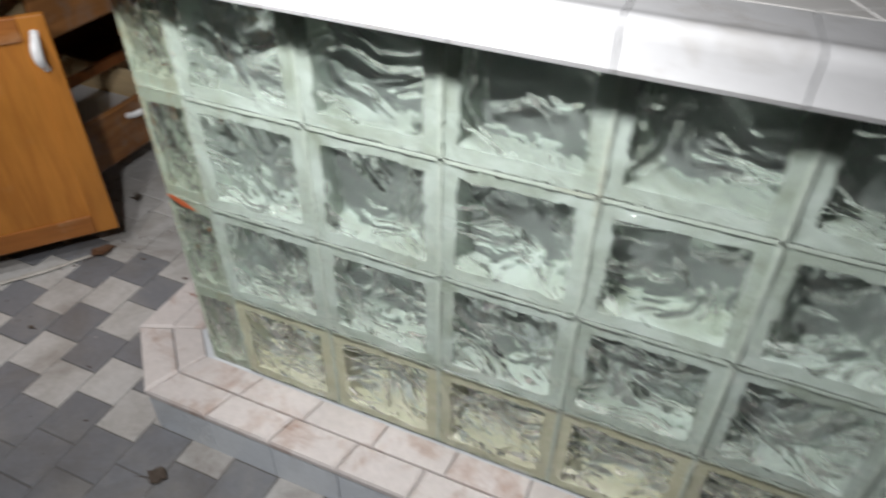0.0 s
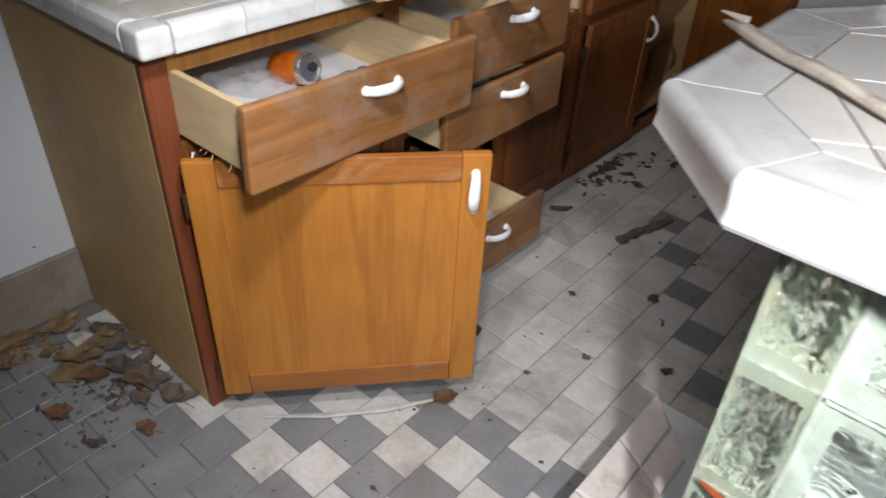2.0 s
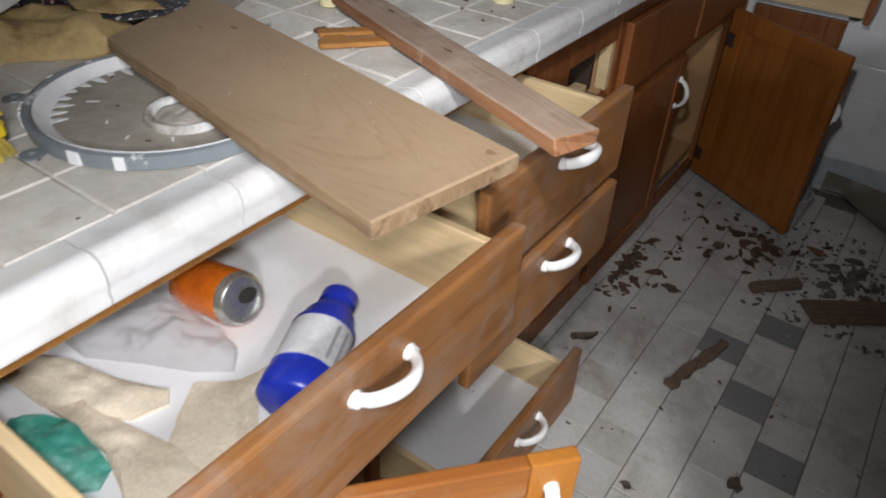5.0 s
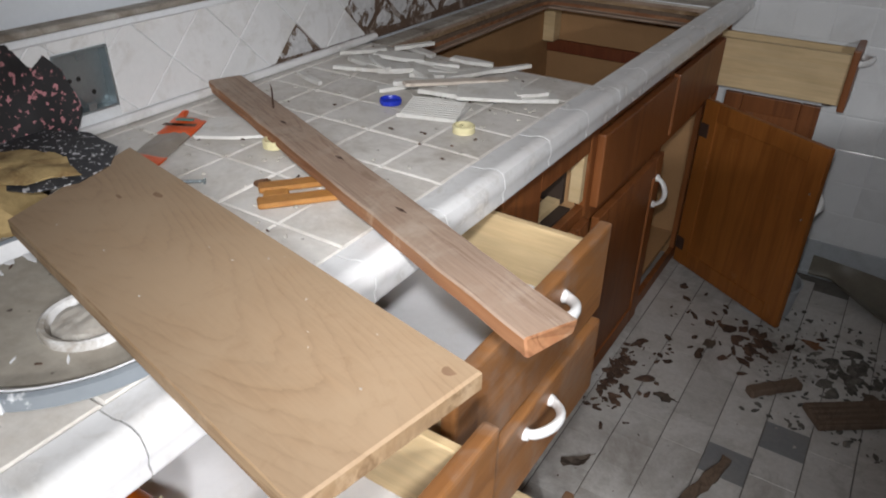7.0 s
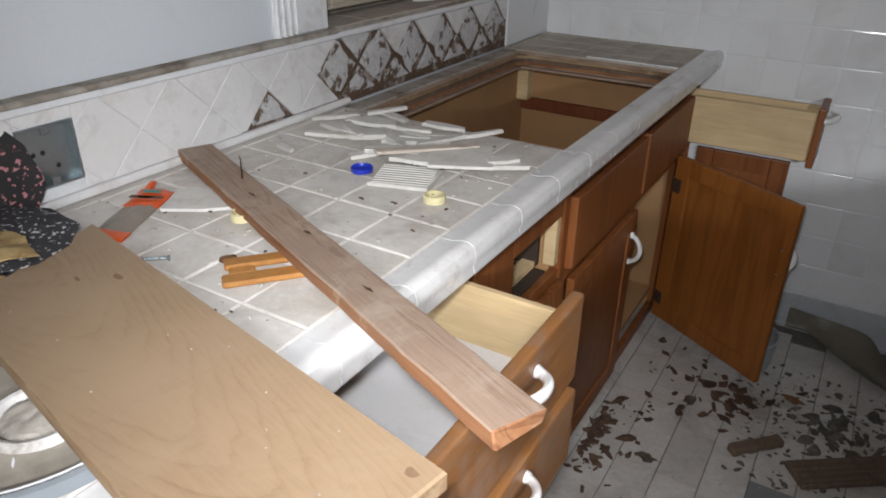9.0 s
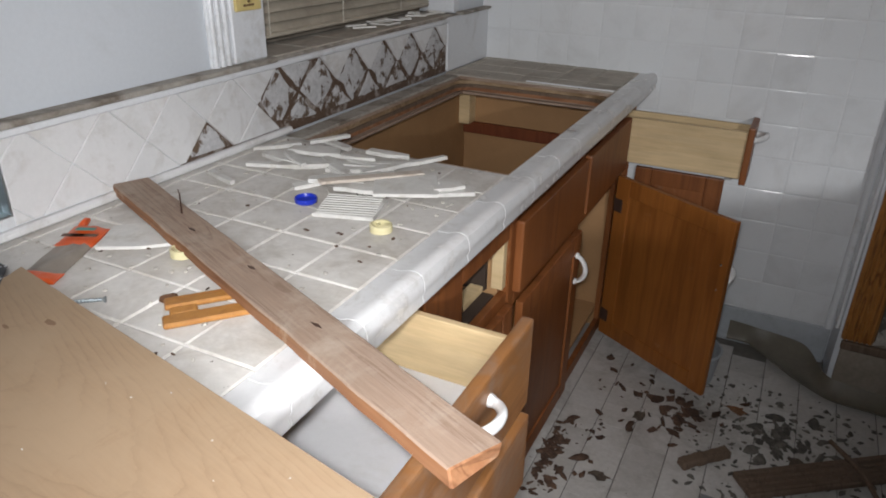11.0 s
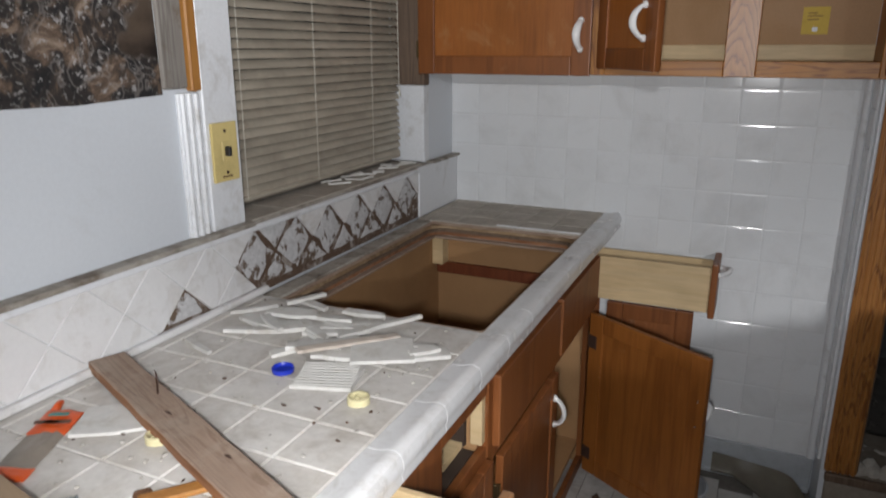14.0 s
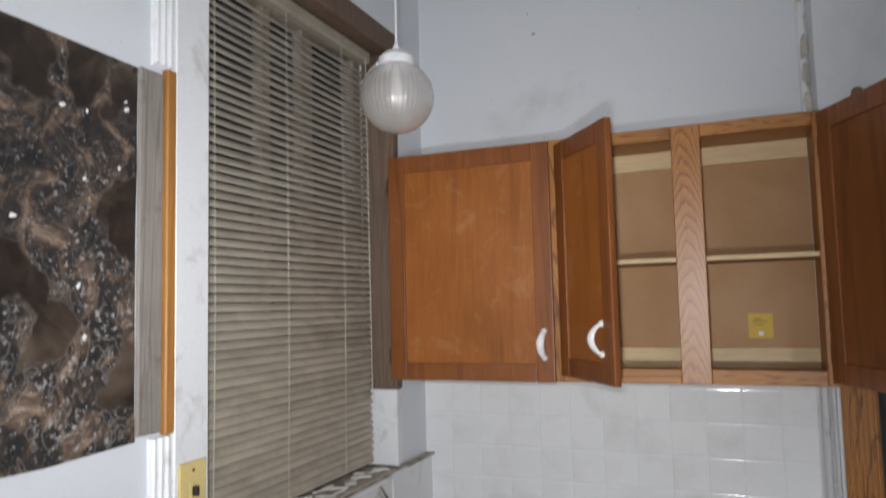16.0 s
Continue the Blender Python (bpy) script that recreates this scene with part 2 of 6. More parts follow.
PLATE = plain("yellowed_ivory_plate", (0.66, 0.53, 0.22), 0.35)
BLACK = plain("black_gap", (0.015, 0.013, 0.012), 0.6)
STEEL = plain("galvanised_steel", (0.36, 0.41, 0.43), 0.35, 0.85)
ADHESIVE = surface("brown_adhesive", (0.12, 0.075, 0.05), (0.40, 0.36, 0.33), 0.8, 26.0, (0.52, 0.64), 90, 0.3, 0.5, 0.002)
PLASTER = surface("grey_thinset", (0.60, 0.60, 0.61), (0.14, 0.095, 0.065), 0.85, 26.0, (0.52, 0.575), 90, 0.3, 0.5, 0.002)
SILLDIRT = surface("dirty_sill", (0.42, 0.39, 0.345), (0.17, 0.135, 0.105), 0.85, 12.0, (0.46, 0.68), 60, 0.3, 0.4, 0.002)
BASEB = surface("stained_baseboard", (0.33, 0.29, 0.24), (0.19, 0.155, 0.12), 0.7, 5.0, (0.4, 0.75), 60, 0.25, 0.3, 0.001)
COVE = surface("grey_cove_base", (0.42, 0.45, 0.48), (0.25, 0.26, 0.27), 0.5, 5.0, (0.5, 0.8))
VINYL = surface("curled_vinyl", (0.17, 0.155, 0.12), (0.105, 0.09, 0.07), 0.35, 4.0, (0.4, 0.75), 60, 0.15)
LEAFM = surface("dry_leaf", (0.21, 0.095, 0.042), (0.12, 0.06, 0.03), 0.7, 30.0, (0.4, 0.7), 120, 0.3, 0.5, 0.002, vary=0.4)
FLAKE = surface("brown_debris", (0.085, 0.045, 0.028), (0.17, 0.10, 0.065), 0.85, 40.0, (0.45, 0.7), 120, 0.3, 0.5, 0.002, vary=0.5)
RUBBLE = surface("grey_rubble", (0.13, 0.12, 0.105), (0.26, 0.24, 0.21), 0.9, 40.0, (0.45, 0.7), 120, 0.3, 0.6, 0.003, vary=0.5)
PALECHIP = surface("pale_plaster_chip", (0.58, 0.55, 0.5), (0.35, 0.3, 0.25), 0.85, 30.0, (0.45, 0.75), vary=0.3)
TANPAPER = surface("tan_scrap", (0.30, 0.205, 0.105), (0.155, 0.10, 0.052), 0.8, 16.0, (0.42, 0.66), 90, 0.3, 0.4, 0.002, vary=0.35)
FOAM = surface("yellow_brown_foam", (0.46, 0.33, 0.15), (0.22, 0.13, 0.05), 0.85, 18.0, (0.48, 0.66), 60, 0.3, 0.8, 0.004)
SHARD = surface("white_tile_shard", (0.70, 0.69, 0.66), (0.5, 0.46, 0.4), 0.3, 20.0, (0.5, 0.8), 60, 0.15, vary=0.12)
BLUE = plain("blue_plastic", (0.014, 0.035, 0.44), 0.3)
CREAM = plain("cream_plastic", (0.66, 0.60, 0.36), 0.4)
YELLOW = plain("yellow_plastic", (0.78, 0.58, 0.02), 0.3)
BRISTLE = surface("yellow_bristles", (0.68, 0.55, 0.10), (0.35, 0.24, 0.06), 0.7, 30.0, (0.45, 0.75), 140, 0.4)
LIDGREY = surface("grey_lid_rim", (0.20, 0.225, 0.25), (0.62, 0.64, 0.66), 0.4, 16.0, (0.60, 0.64), 60, 0.1)
LIDIN = surface("dusty_lid", (0.37, 0.34, 0.29), (0.24, 0.21, 0.17), 0.8, 12.0, (0.4, 0.75), 60, 0.2, 0.2, 0.001, ((0.08, 0.06, 0.05), 40.0, 0.70))
DRIPWHITE = plain("white_paint_drip", (0.80, 0.81, 0.83), 0.3)
BUCKET = plain("pale_grey_plastic", (0.40, 0.43, 0.46), 0.4)
ORANGE = surface("orange_printed_can", (0.80, 0.19, 0.012), (0.55, 0.10, 0.01), 0.25, 20.0, (0.5, 0.7), metal=0.25)
ALU = plain("aluminium", (0.62, 0.62, 0.60), 0.25, 0.9)
LABELW = surface("silver_white_label", (0.62, 0.63, 0.65), (0.42, 0.42, 0.43), 0.4, 20.0, (0.45, 0.7), 150, 0.2)
CLOTH = surface("cream_work_cloth", (0.72, 0.63, 0.50), (0.52, 0.41, 0.29), 0.9, 14.0, (0.50, 0.78), 220, 0.25, 0.6, 0.002)
TEAL = surface("teal_latex", (0.06, 0.34, 0.27), (0.28, 0.60, 0.52), 0.5, 25.0, (0.45, 0.65), 90, 0.2, 0.4, 0.002)
FILM = glassy("clear_film", (0.62, 0.62, 0.64), 0.07, 1.6, 0.007, 24.0, 0.0, 0.33)
BLOCKRING = surface("greenish_block_side", (0.45, 0.51, 0.465), (0.26, 0.30, 0.24), 0.14, 13.0, (0.40, 0.66), 40, 0.1, 0.2, 0.002, vary=0.12)
BLOCKRINGD = surface("grimy_block_side", (0.32, 0.37, 0.29), (0.26, 0.25, 0.16), 0.4, 9.0, (0.45, 0.75), 40, 0.15, 0.2, 0.002, vary=0.15)
BGROUT = surface("bar_top_grout", (0.46, 0.43, 0.39), (0.30, 0.27, 0.23), 0.85, 9.0, (0.45, 0.7), 160, 0.3)
BLOCKRINGY = surface("silted_block_side", (0.47, 0.47, 0.34), (0.36, 0.33, 0.20), 0.4, 9.0, (0.45, 0.8), 40, 0.15, 0.2, 0.002, vary=0.12)
BLOCKGLASS = glassy("wavy_block_glass", (0.965, 0.985, 0.972), 0.03, 1.48, 0.034, 10.0)
BLOCKBACK = glassy("wavy_block_back", (0.80, 0.87, 0.83), 0.10, 1.42, 0.05, 5.0, 0.9)
MORTAR = surface("greenish_mortar", (0.45, 0.505, 0.44), (0.30, 0.27, 0.18), 0.5, 6.0, (0.58, 0.74), 60, 0.2)
SPECKLE = surface("black_speckled_rubber", (0.018, 0.017, 0.019), (0.03, 0.028, 0.03), 0.7, 10, (0.4, 0.8), 120, 0.2, 0.5, 0.002, ((0.46, 0.20, 0.22), 130.0, 0.60))
SPECKLE2 = surface("dark_terrazzo_vinyl", (0.03, 0.031, 0.036), (0.05, 0.05, 0.055), 0.5, 10, (0.4, 0.8), 120, 0.2, 0.2, 0.001, ((0.55, 0.55, 0.57), 150.0, 0.605))
TAPEPAPER = plain("yellow_paper", (0.62, 0.42, 0.045), 0.6)
WRAPGREY = plain("silver_wrapper", (0.26, 0.22, 0.18), 0.35)
WRAPORANGE = plain("orange_wrapper", (0.72, 0.10, 0.012), 0.35)
INK = plain("dark_print", (0.10, 0.04, 0.02), 0.5)
RUST = plain("rusty_iron", (0.075, 0.04, 0.028), 0.7, 0.5)
# back room plaster: the room's darkness is put into this colour
DARKROOM = surface("plaster_coloured_dim", (0.16, 0.17, 0.17), (0.08, 0.08, 0.075), 0.9, 3.0, (0.4, 0.75), 30, 0.3)
# backing for the glass blocks: dark blotches stand for the unlit space behind
REARPAT = surface("dark_blotched_backing", (0.095, 0.10, 0.092), (0.025, 0.027, 0.024), 0.8, 8.0, (0.42, 0.62), 30, 0.3)
STOVE = surface("dusty_steel_top", (0.11, 0.115, 0.12), (0.2, 0.19, 0.18), 0.5, 6.0, (0.45, 0.8))


def mould():
    """Smooth dark blotches with pale rims, black speckled growth between them, brown paper below."""
    m, nt, p = nodes_of("blackened_mouldy_wallpaper")
    v = coords(nt, random=False)
    warp = nt.nodes.new("ShaderNodeTexNoise")
    warp.inputs["Scale"].default_value, warp.inputs["Detail"].default_value = 6.0, 4
    nt.links.new(v, warp.inputs["Vector"])
    off = nt.nodes.new("ShaderNodeVectorMath")
    off.operation = "MULTIPLY_ADD"
    off.inputs[1].default_value = (0.34, 0.34, 0.34)
    nt.links.new(warp.outputs["Color"], off.inputs[0])
    nt.links.new(v, off.inputs[2])
    vo = nt.nodes.new("ShaderNodeTexVoronoi")
    vo.inputs["Scale"].default_value = 4.6
    nt.links.new(off.outputs[0], vo.inputs["Vector"])
    small = nt.nodes.new("ShaderNodeTexVoronoi")
    small.inputs["Scale"].default_value = 21.0
    nt.links.new(off.outputs[0], small.inputs["Vector"])
    big = noise_of(nt, v, 4.0, 6, 0.62, 0.6)
    mid = noise_of(nt, v, 15.0, 8, 0.72, 0.8)
    fine = noise_of(nt, v, 85.0, 5, 0.7, 0.3)
    sep = nt.nodes.new("ShaderNodeSeparateXYZ")
    nt.links.new(v, sep.inputs[0])
    low = ramp(nt, sep.outputs["Z"], [(0.10, grey(1)), (0.42, grey(0.25))])
    growth = ramp(nt, mid, [(0.42, (0.009, 0.009, 0.010)), (0.51, (0.030, 0.024, 0.021)), (0.59, (0.12, 0.08, 0.055)), (0.70, (0.28, 0.215, 0.165))])
    specks = ramp(nt, fine, [(0.56, grey(0)), (0.64, grey(0.9))])
    where = ramp(nt, big, [(0.40, grey(0.1)), (0.55, grey(1))])
    growth = mix(nt, mix(nt, 1.0, specks, where, "MULTIPLY"), growth, (0.36, 0.35, 0.345))
    tiny = ramp(nt, small.outputs["Distance"], [(0.26, grey(0)), (0.36, grey(0.35)), (0.44, grey(0))])
    growth = mix(nt, mix(nt, 1.0, tiny, low, "MULTIPLY"), growth, (0.34, 0.31, 0.29))
    blotch = ramp(nt, mid, [(0.35, (0.012, 0.009, 0.008)), (0.70, (0.042, 0.030, 0.023))])
    blotch = mix(nt, ramp(nt, big, [(0.52, grey(0)), (0.68, grey(0.55))]), blotch, (0.15, 0.11, 0.08))
    inside = ramp(nt, vo.outputs["Distance"], [(0.40, grey(1)), (0.47, grey(0))])
    col = mix(nt, inside, growth, blotch)
    rim = ramp(nt, vo.outputs["Distance"], [(0.40, grey(0)), (0.435, grey(0.18)), (0.47, grey(0))])
    col = mix(nt, rim, col, (0.20, 0.165, 0.14))
    nt.links.new(col, p.inputs["Base Color"])
    nt.links.new(ramp(nt, inside, [(0, grey(0.75)), (1, grey(0.45))]), p.inputs["Roughness"])
    bump(nt, p, mix(nt, 0.5, mid, fine), 0.35, 0.002)
    return m


def cathedral(name, x0, dark, mid, light, across="X", along="Z", bend=60.0, rate=24.0, wobble=3.2, rough=0.38, dust=None):
    """Flat-sawn oak: stacked arches about the middle line of an upright stile."""
    m, nt, p = nodes_of(name)
    v = coords(nt, random=False)
    sep = nt.nodes.new("ShaderNodeSeparateXYZ")
    nt.links.new(v, sep.inputs[0])

    def calc(op, a, b):
        n = nt.nodes.new("ShaderNodeMath")
        n.operation = op
        for sock, val in zip(n.inputs, (a, b)):
            if isinstance(val, (int, float)):
                sock.default_value = val
            else:
                nt.links.new(val, sock)
        return n.outputs[0]
    u = calc("SUBTRACT", sep.outputs[across], x0)
    arch = calc("ADD", sep.outputs[along], calc("MULTIPLY", calc("MULTIPLY", u, u), bend))
    grain = {"Z": (16, 16, 5), "X": (4, 14, 14)}[along]
    wob = noise_of(nt, coords(nt, grain, random=False), 1.0, 4, 0.6)
    arch = calc("ADD", calc("MULTIPLY", arch, rate), calc("MULTIPLY", wob, wobble))
    bands = calc("FRACT", arch, 0.0)
    col = ramp(nt, bands, [(0.0, dark), (0.22, mid), (0.8, light), (0.97, mid)])
    fine = noise_of(nt, coords(nt, (90, 90, 5) if along == "Z" else (5, 90, 90), random=False), 2.0, 6, 0.7)
    col = mix(nt, 1.0, col, ramp(nt, fine, [(0.3, grey(0.72)), (0.65, grey(1))]), "MULTIPLY")
    if dust:
        dm = noise_of(nt, coords(nt, random=False), 9.0, 8, 0.68, 0.5)
        col = mix(nt, ramp(nt, dm, [(0.30, grey(0.25)), (0.60, grey(0.92))]), col, dust)
        st = noise_of(nt, coords(nt, (3, 3, 3), random=False), 7.0, 6, 0.65, 0.8)
        col = mix(nt, ramp(nt, st, [(0.60, grey(0)), (0.74, grey(0.45))]), col, dark)
    nt.links.new(col, p.inputs["Base Color"])
    p.inputs["Roughness"].default_value = rough
    bump(nt, p, fine, 0.25, 0.0008)
    return m


FLAMEPINE = cathedral("dusty_flame_pine", -0.02, (0.205, 0.128, 0.072), (0.285, 0.185, 0.107), (0.31, 0.208, 0.124), "Y", "X", 34.0, 20.0, 3.0, 0.6, (0.305, 0.217, 0.138))
WITHERED = surface("withered_grey_leaf", (0.095, 0.07, 0.052), (0.16, 0.125, 0.095), 0.8, 30.0, (0.4, 0.7), 120, 0.3, 0.5, 0.002, vary=0.4)
BOARDEDGE = wood("worn_board_edge", (0.17, 0.065, 0.026), (0.31, 0.135, 0.060), (0.40, 0.20, 0.10), 0, 0.65, 0.8, (0.45, 0.33, 0.23), (0.56, 0.72), even=0.4)
PALEEDGE = wood("tan_board_edge", (0.17, 0.10, 0.05), (0.29, 0.185, 0.10), (0.40, 0.28, 0.165), 0, 0.65, 0.8, (0.44, 0.33, 0.22), (0.5, 0.72), even=0.4)
FRAMEWOOD = wood("red_brown_door_frame", (0.13, 0.038, 0.010), (0.245, 0.080, 0.020), (0.30, 0.105, 0.028), 2, 0.36, 0.35, (0.33, 0.18, 0.09), (0.62, 0.95))
# inside of the empty slot: its shade is put into a near-black wood colour
HOLLOW = surface("shade_dark_slot_wood", (0.040, 0.024, 0.016), (0.07, 0.045, 0.03), 0.8, 9.0)
MOULD = mould()

# ---- building blocks ----
BASE = {}


def link(name, bm, material, smooth=False):
    me = bpy.data.meshes.new(name)
    bmesh.ops.recalc_face_normals(bm, faces=bm.faces)
    bm.to_mesh(me)
    bm.free()
    for m in material if isinstance(material, (list, tuple)) else [material]:
        me.materials.append(m)
    if smooth:
        for f in me.polygons:
            f.use_smooth = True
        me.set_sharp_from_angle(angle=0.75)
    return new(name, me)


def thing(name, at, label, category, group="", kind=""):
    """An empty at the thing's base; at is a pose or a place."""
    m = at if isinstance(at, Matrix) else Matrix.Translation(at)
    ob = new(name)
    ob.empty_display_size = 0.05
    ob.matrix_world = m
    BASE[ob.name] = m.inverted()
    return tagged(ob, label, category, group, kind)


def part(name, bm, material, parent, label="", smooth=False, local=False, kind=""):
    """A bmesh, in world places unless local, as one mesh under a thing or a part."""
    inv = BASE[parent.name]
    if not local:
        bm.transform(inv)
    ob = link(name, bm, material, smooth)
    ob.parent = parent
    BASE[ob.name] = inv
    return tagged(ob, label, kind=kind)


def single(name, bm, material, label, category, group="", kind="", smooth=False):
    ob = link(name, bm, material, smooth)
    BASE[ob.name] = Matrix()
    return tagged(ob, label, category, group, kind)


def box(a, b, bev=0.0, bm=None, seg=1, m=None):
    bm = bm or bmesh.new()
    lo = [min(p, q) for p, q in zip(a, b)]
    hi = [max(p, q) for p, q in zip(a, b)]
    vs = bmesh.ops.create_cube(bm, size=1)["verts"]
    for v in vs:
        v.co = Vector([(lo[i] + hi[i]) / 2 + v.co[i] * (hi[i] - lo[i]) for i in range(3)])
    if m:
        for v in vs:
            v.co = m @ v.co
    if bev:
        es = list({e for v in vs for e in v.link_edges})
        bmesh.ops.bevel(bm, geom=es, offset=bev, segments=seg, profile=0.6, affect="EDGES")
    return bm


def prism(poly, z0, z1, ch=0.0, bm=None, m=None):
    """An upright prism over a flat outline, its upper edge chamfered by ch."""
    bm = bm or bmesh.new()
    n = len(poly)
    c = Vector((sum(p[0] for p in poly) / n, sum(p[1] for p in poly) / n))
    m = m or Matrix()
    rings = [[(Vector(p), z0) for p in poly], [(Vector(p), z1 - ch) for p in poly]]
    if ch:
        rings.append([(Vector(p) + (c - Vector(p)).normalized() * ch * 1.4, z1) for p in poly])
    vr = [[bm.verts.new(m @ Vector((p.x, p.y, z))) for p, z in r] for r in rings]
    for a, b in zip(vr, vr[1:]):
        for i in range(n):
            bm.faces.new((a[i], a[(i + 1) % n], b[(i + 1) % n], b[i]))
    bm.faces.new(vr[-1])
    bm.faces.new(list(reversed(vr[0])))
    return bm


def clip(poly, inside):
    """The part of a convex outline inside another convex outline (anticlockwise)."""
    out = list(poly)
    for i in range(len(inside)):
        a, b = inside[i], inside[(i + 1) % len(inside)]
        src, out = out, []

        def side(p):
            return (b[0] - a[0]) * (p[1] - a[1]) - (b[1] - a[1]) * (p[0] - a[0])
        for j in range(len(src)):
            p, q = src[j], src[(j + 1) % len(src)]
            sp, sq = side(p), side(q)
            if sp >= 0:
                out.append(p)
            if sp * sq < 0:
                t = sp / (sp - sq)
                out.append((p[0] + (q[0] - p[0]) * t, p[1] + (q[1] - p[1]) * t))
        if not out:
            return []
    return out


def tube(pts, radii, n=10, bm=None, flat=1.0):
    bm = bm or bmesh.new()
    pts = [Vector(p) for p in pts]
    if not isinstance(radii, (list, tuple)):
        radii = [radii] * len(pts)
    rings = []
    ref = Vector((0.12, 0.3, 1)).normalized()
    for i, p in enumerate(pts):
        d = (pts[min(i + 1, len(pts) - 1)] - pts[max(i - 1, 0)]).normalized()
        u = d.cross(ref).normalized()
        w = u.cross(d).normalized()
        rings.append([bm.verts.new(p + (u * math.cos(a) + w * math.sin(a) * flat) * radii[i]) for a in [2 * math.pi * k / n for k in range(n)]])
    for a, b in zip(rings, rings[1:]):
        for i in range(n):
            bm.faces.new((a[i], a[(i + 1) % n], b[(i + 1) % n], b[i]))
    bm.faces.new(list(reversed(rings[0])))
    bm.faces.new(rings[-1])
    return bm


def lathe(profile, n=32, bm=None, m=None):
    bm = bm or bmesh.new()
    m = m or Matrix()
    rings = []
    for r, z in profile:
        if r < 1e-6:
            rings.append([bm.verts.new(m @ Vector((0, 0, z)))])
        else:
            rings.append([bm.verts.new(m @ Vector((r * math.cos(2 * math.pi * k / n), r * math.sin(2 * math.pi * k / n), z))) for k in range(n)])
    for a, b in zip(rings, rings[1:]):
        for i in range(n if len(a) + len(b) > 2 else 0):
            j = (i + 1) % n
            if len(a) == 1:
                bm.faces.new((a[0], b[j], b[i]))
            elif len(b) == 1:
                bm.faces.new((a[i], a[j], b[0]))
            else:
                bm.faces.new((a[i], a[j], b[j], b[i]))
    return bm


def patch(outline, h=0.004, amp=0.004, freq=30.0, seed=0.0, rings=6, lift=0.0, bm=None, m=None, curl=0.0, sub=3):
    """A crumpled sheet or lump over a star-shaped outline, closed underneath."""
    bm = bm or bmesh.new()
    m = m or Matrix()
    pts = []
    n0 = len(outline)
    for i in range(n0):
        p, q = Vector(outline[i]), Vector(outline[(i + 1) % n0])
        pts += [p.lerp(q, k / sub) for k in range(sub)]
    n = len(pts)
    c = sum(pts, Vector((0, 0))) / n
    top, bot = [], []
    for k in range(1, rings + 1):
        s = k / rings
        rt, rb = [], []
        for p in pts:
            q = c + (p - c) * s
            w = noise.noise(Vector((q.x * freq, q.y * freq, seed))) + 0.5 * noise.noise(Vector((q.x * freq * 2.3, q.y * freq * 2.3, seed + 7)))
            z = max(0.0006, lift + h * (1 - 0.6 * s ** 3) + amp * w) + curl * s * s
            zb = max(0.0, z - h - 0.0008) if (lift or curl) else 0.0
            rt.append(bm.verts.new(m @ Vector((q.x, q.y, z))))
            rb.append(bm.verts.new(m @ Vector((q.x, q.y, zb))))
        top.append(rt)
        bot.append(rb)
    w = noise.noise(Vector((c.x * freq, c.y * freq, seed)))
    ct = bm.verts.new(m @ Vector((c.x, c.y, max(0.0008, lift + h + amp * w))))
    cb = bm.verts.new(m @ Vector((c.x, c.y, 0 if not lift else max(0, lift - 0.001))))
    for i in range(n):
        j = (i + 1) % n
        bm.faces.new((ct, top[0][i], top[0][j]))
        bm.faces.new((cb, bot[0][j], bot[0][i]))
        for a, b in zip(top, top[1:]):
            bm.faces.new((a[i], b[i], b[j], a[j]))
        for a, b in zip(bot, bot[1:]):
            bm.faces.new((a[i], a[j], b[j], b[i]))
        bm.faces.new((top[-1][i], bot[-1][i], bot[-1][j], top[-1][j]))
    return bm


def jag(rx, ry, n, rough, rng):
    """An uneven closed outline."""
    return [(rx * math.cos(2 * math.pi * k / n) * rng.uniform(1 - rough, 1), ry * math.sin(2 * math.pi * k / n) * rng.uniform(1 - rough, 1)) for k in range(n)]


def piece(name, mesh, parent, m):
    """One tile or slat: an object of its own on a shared mesh."""
    ob = new(name, mesh)
    ob.parent = parent
    ob.matrix_basis = BASE[parent.name] @ m
    BASE[ob.name] = BASE[parent.name]
    return ob


def mesh_of(bm, material, smooth=False):
    ob = link("shape", bm, material, smooth)
    me = ob.data
    bpy.data.objects.remove(ob)
    return me

# ---- the room ----
XW, YN = -2.41, 3.17          # faces of the window wall and the end wall
floor = single("floor", box((-2.7, -2.1, -0.12), (2.1, 4.6, -0.003)), FGROUT, "dusty tiled kitchen floor", "floor", kind="structure")
ceiling = single("ceiling", box((-2.7, -2.1, 2.9), (2.1, 4.6, 3.0)), CEIL, "plain pale ceiling", "ceiling", kind="structure")
WY0, WY1, WZ0, WZ1 = 1.976, 2.93, 1.06, 2.53   # the window opening
bm = box((XW - 0.2, -2.1, 0), (XW, WY0, 2.9))
box((XW - 0.2, WY1, 0), (XW, 3.4, 2.9), bm=bm)
box((XW - 0.2, WY0, 0), (XW, WY1, WZ0), bm=bm)
box((XW - 0.2, WY0, WZ1), (XW, WY1, 2.9), bm=bm)
wall_west = single("wall_west", bm, WALL, "scuffed pale blue-white painted wall", "wall", kind="structure")
wall_north = single("wall_north", box((XW, YN, 0), (-1.0, YN + 0.14, 2.9)), [WALL], "white painted wall above glazed tiles", "wall", kind="structure")
single("wall_south", box((-2.7, -2.2, 0), (2.1, -2.1, 2.9)), WALL, "plain painted wall", "wall", kind="structure")
single("wall_east", box((2.1, -2.1, 0), (2.2, 4.6, 2.9)), WALL, "plain painted wall", "wall", kind="structure")
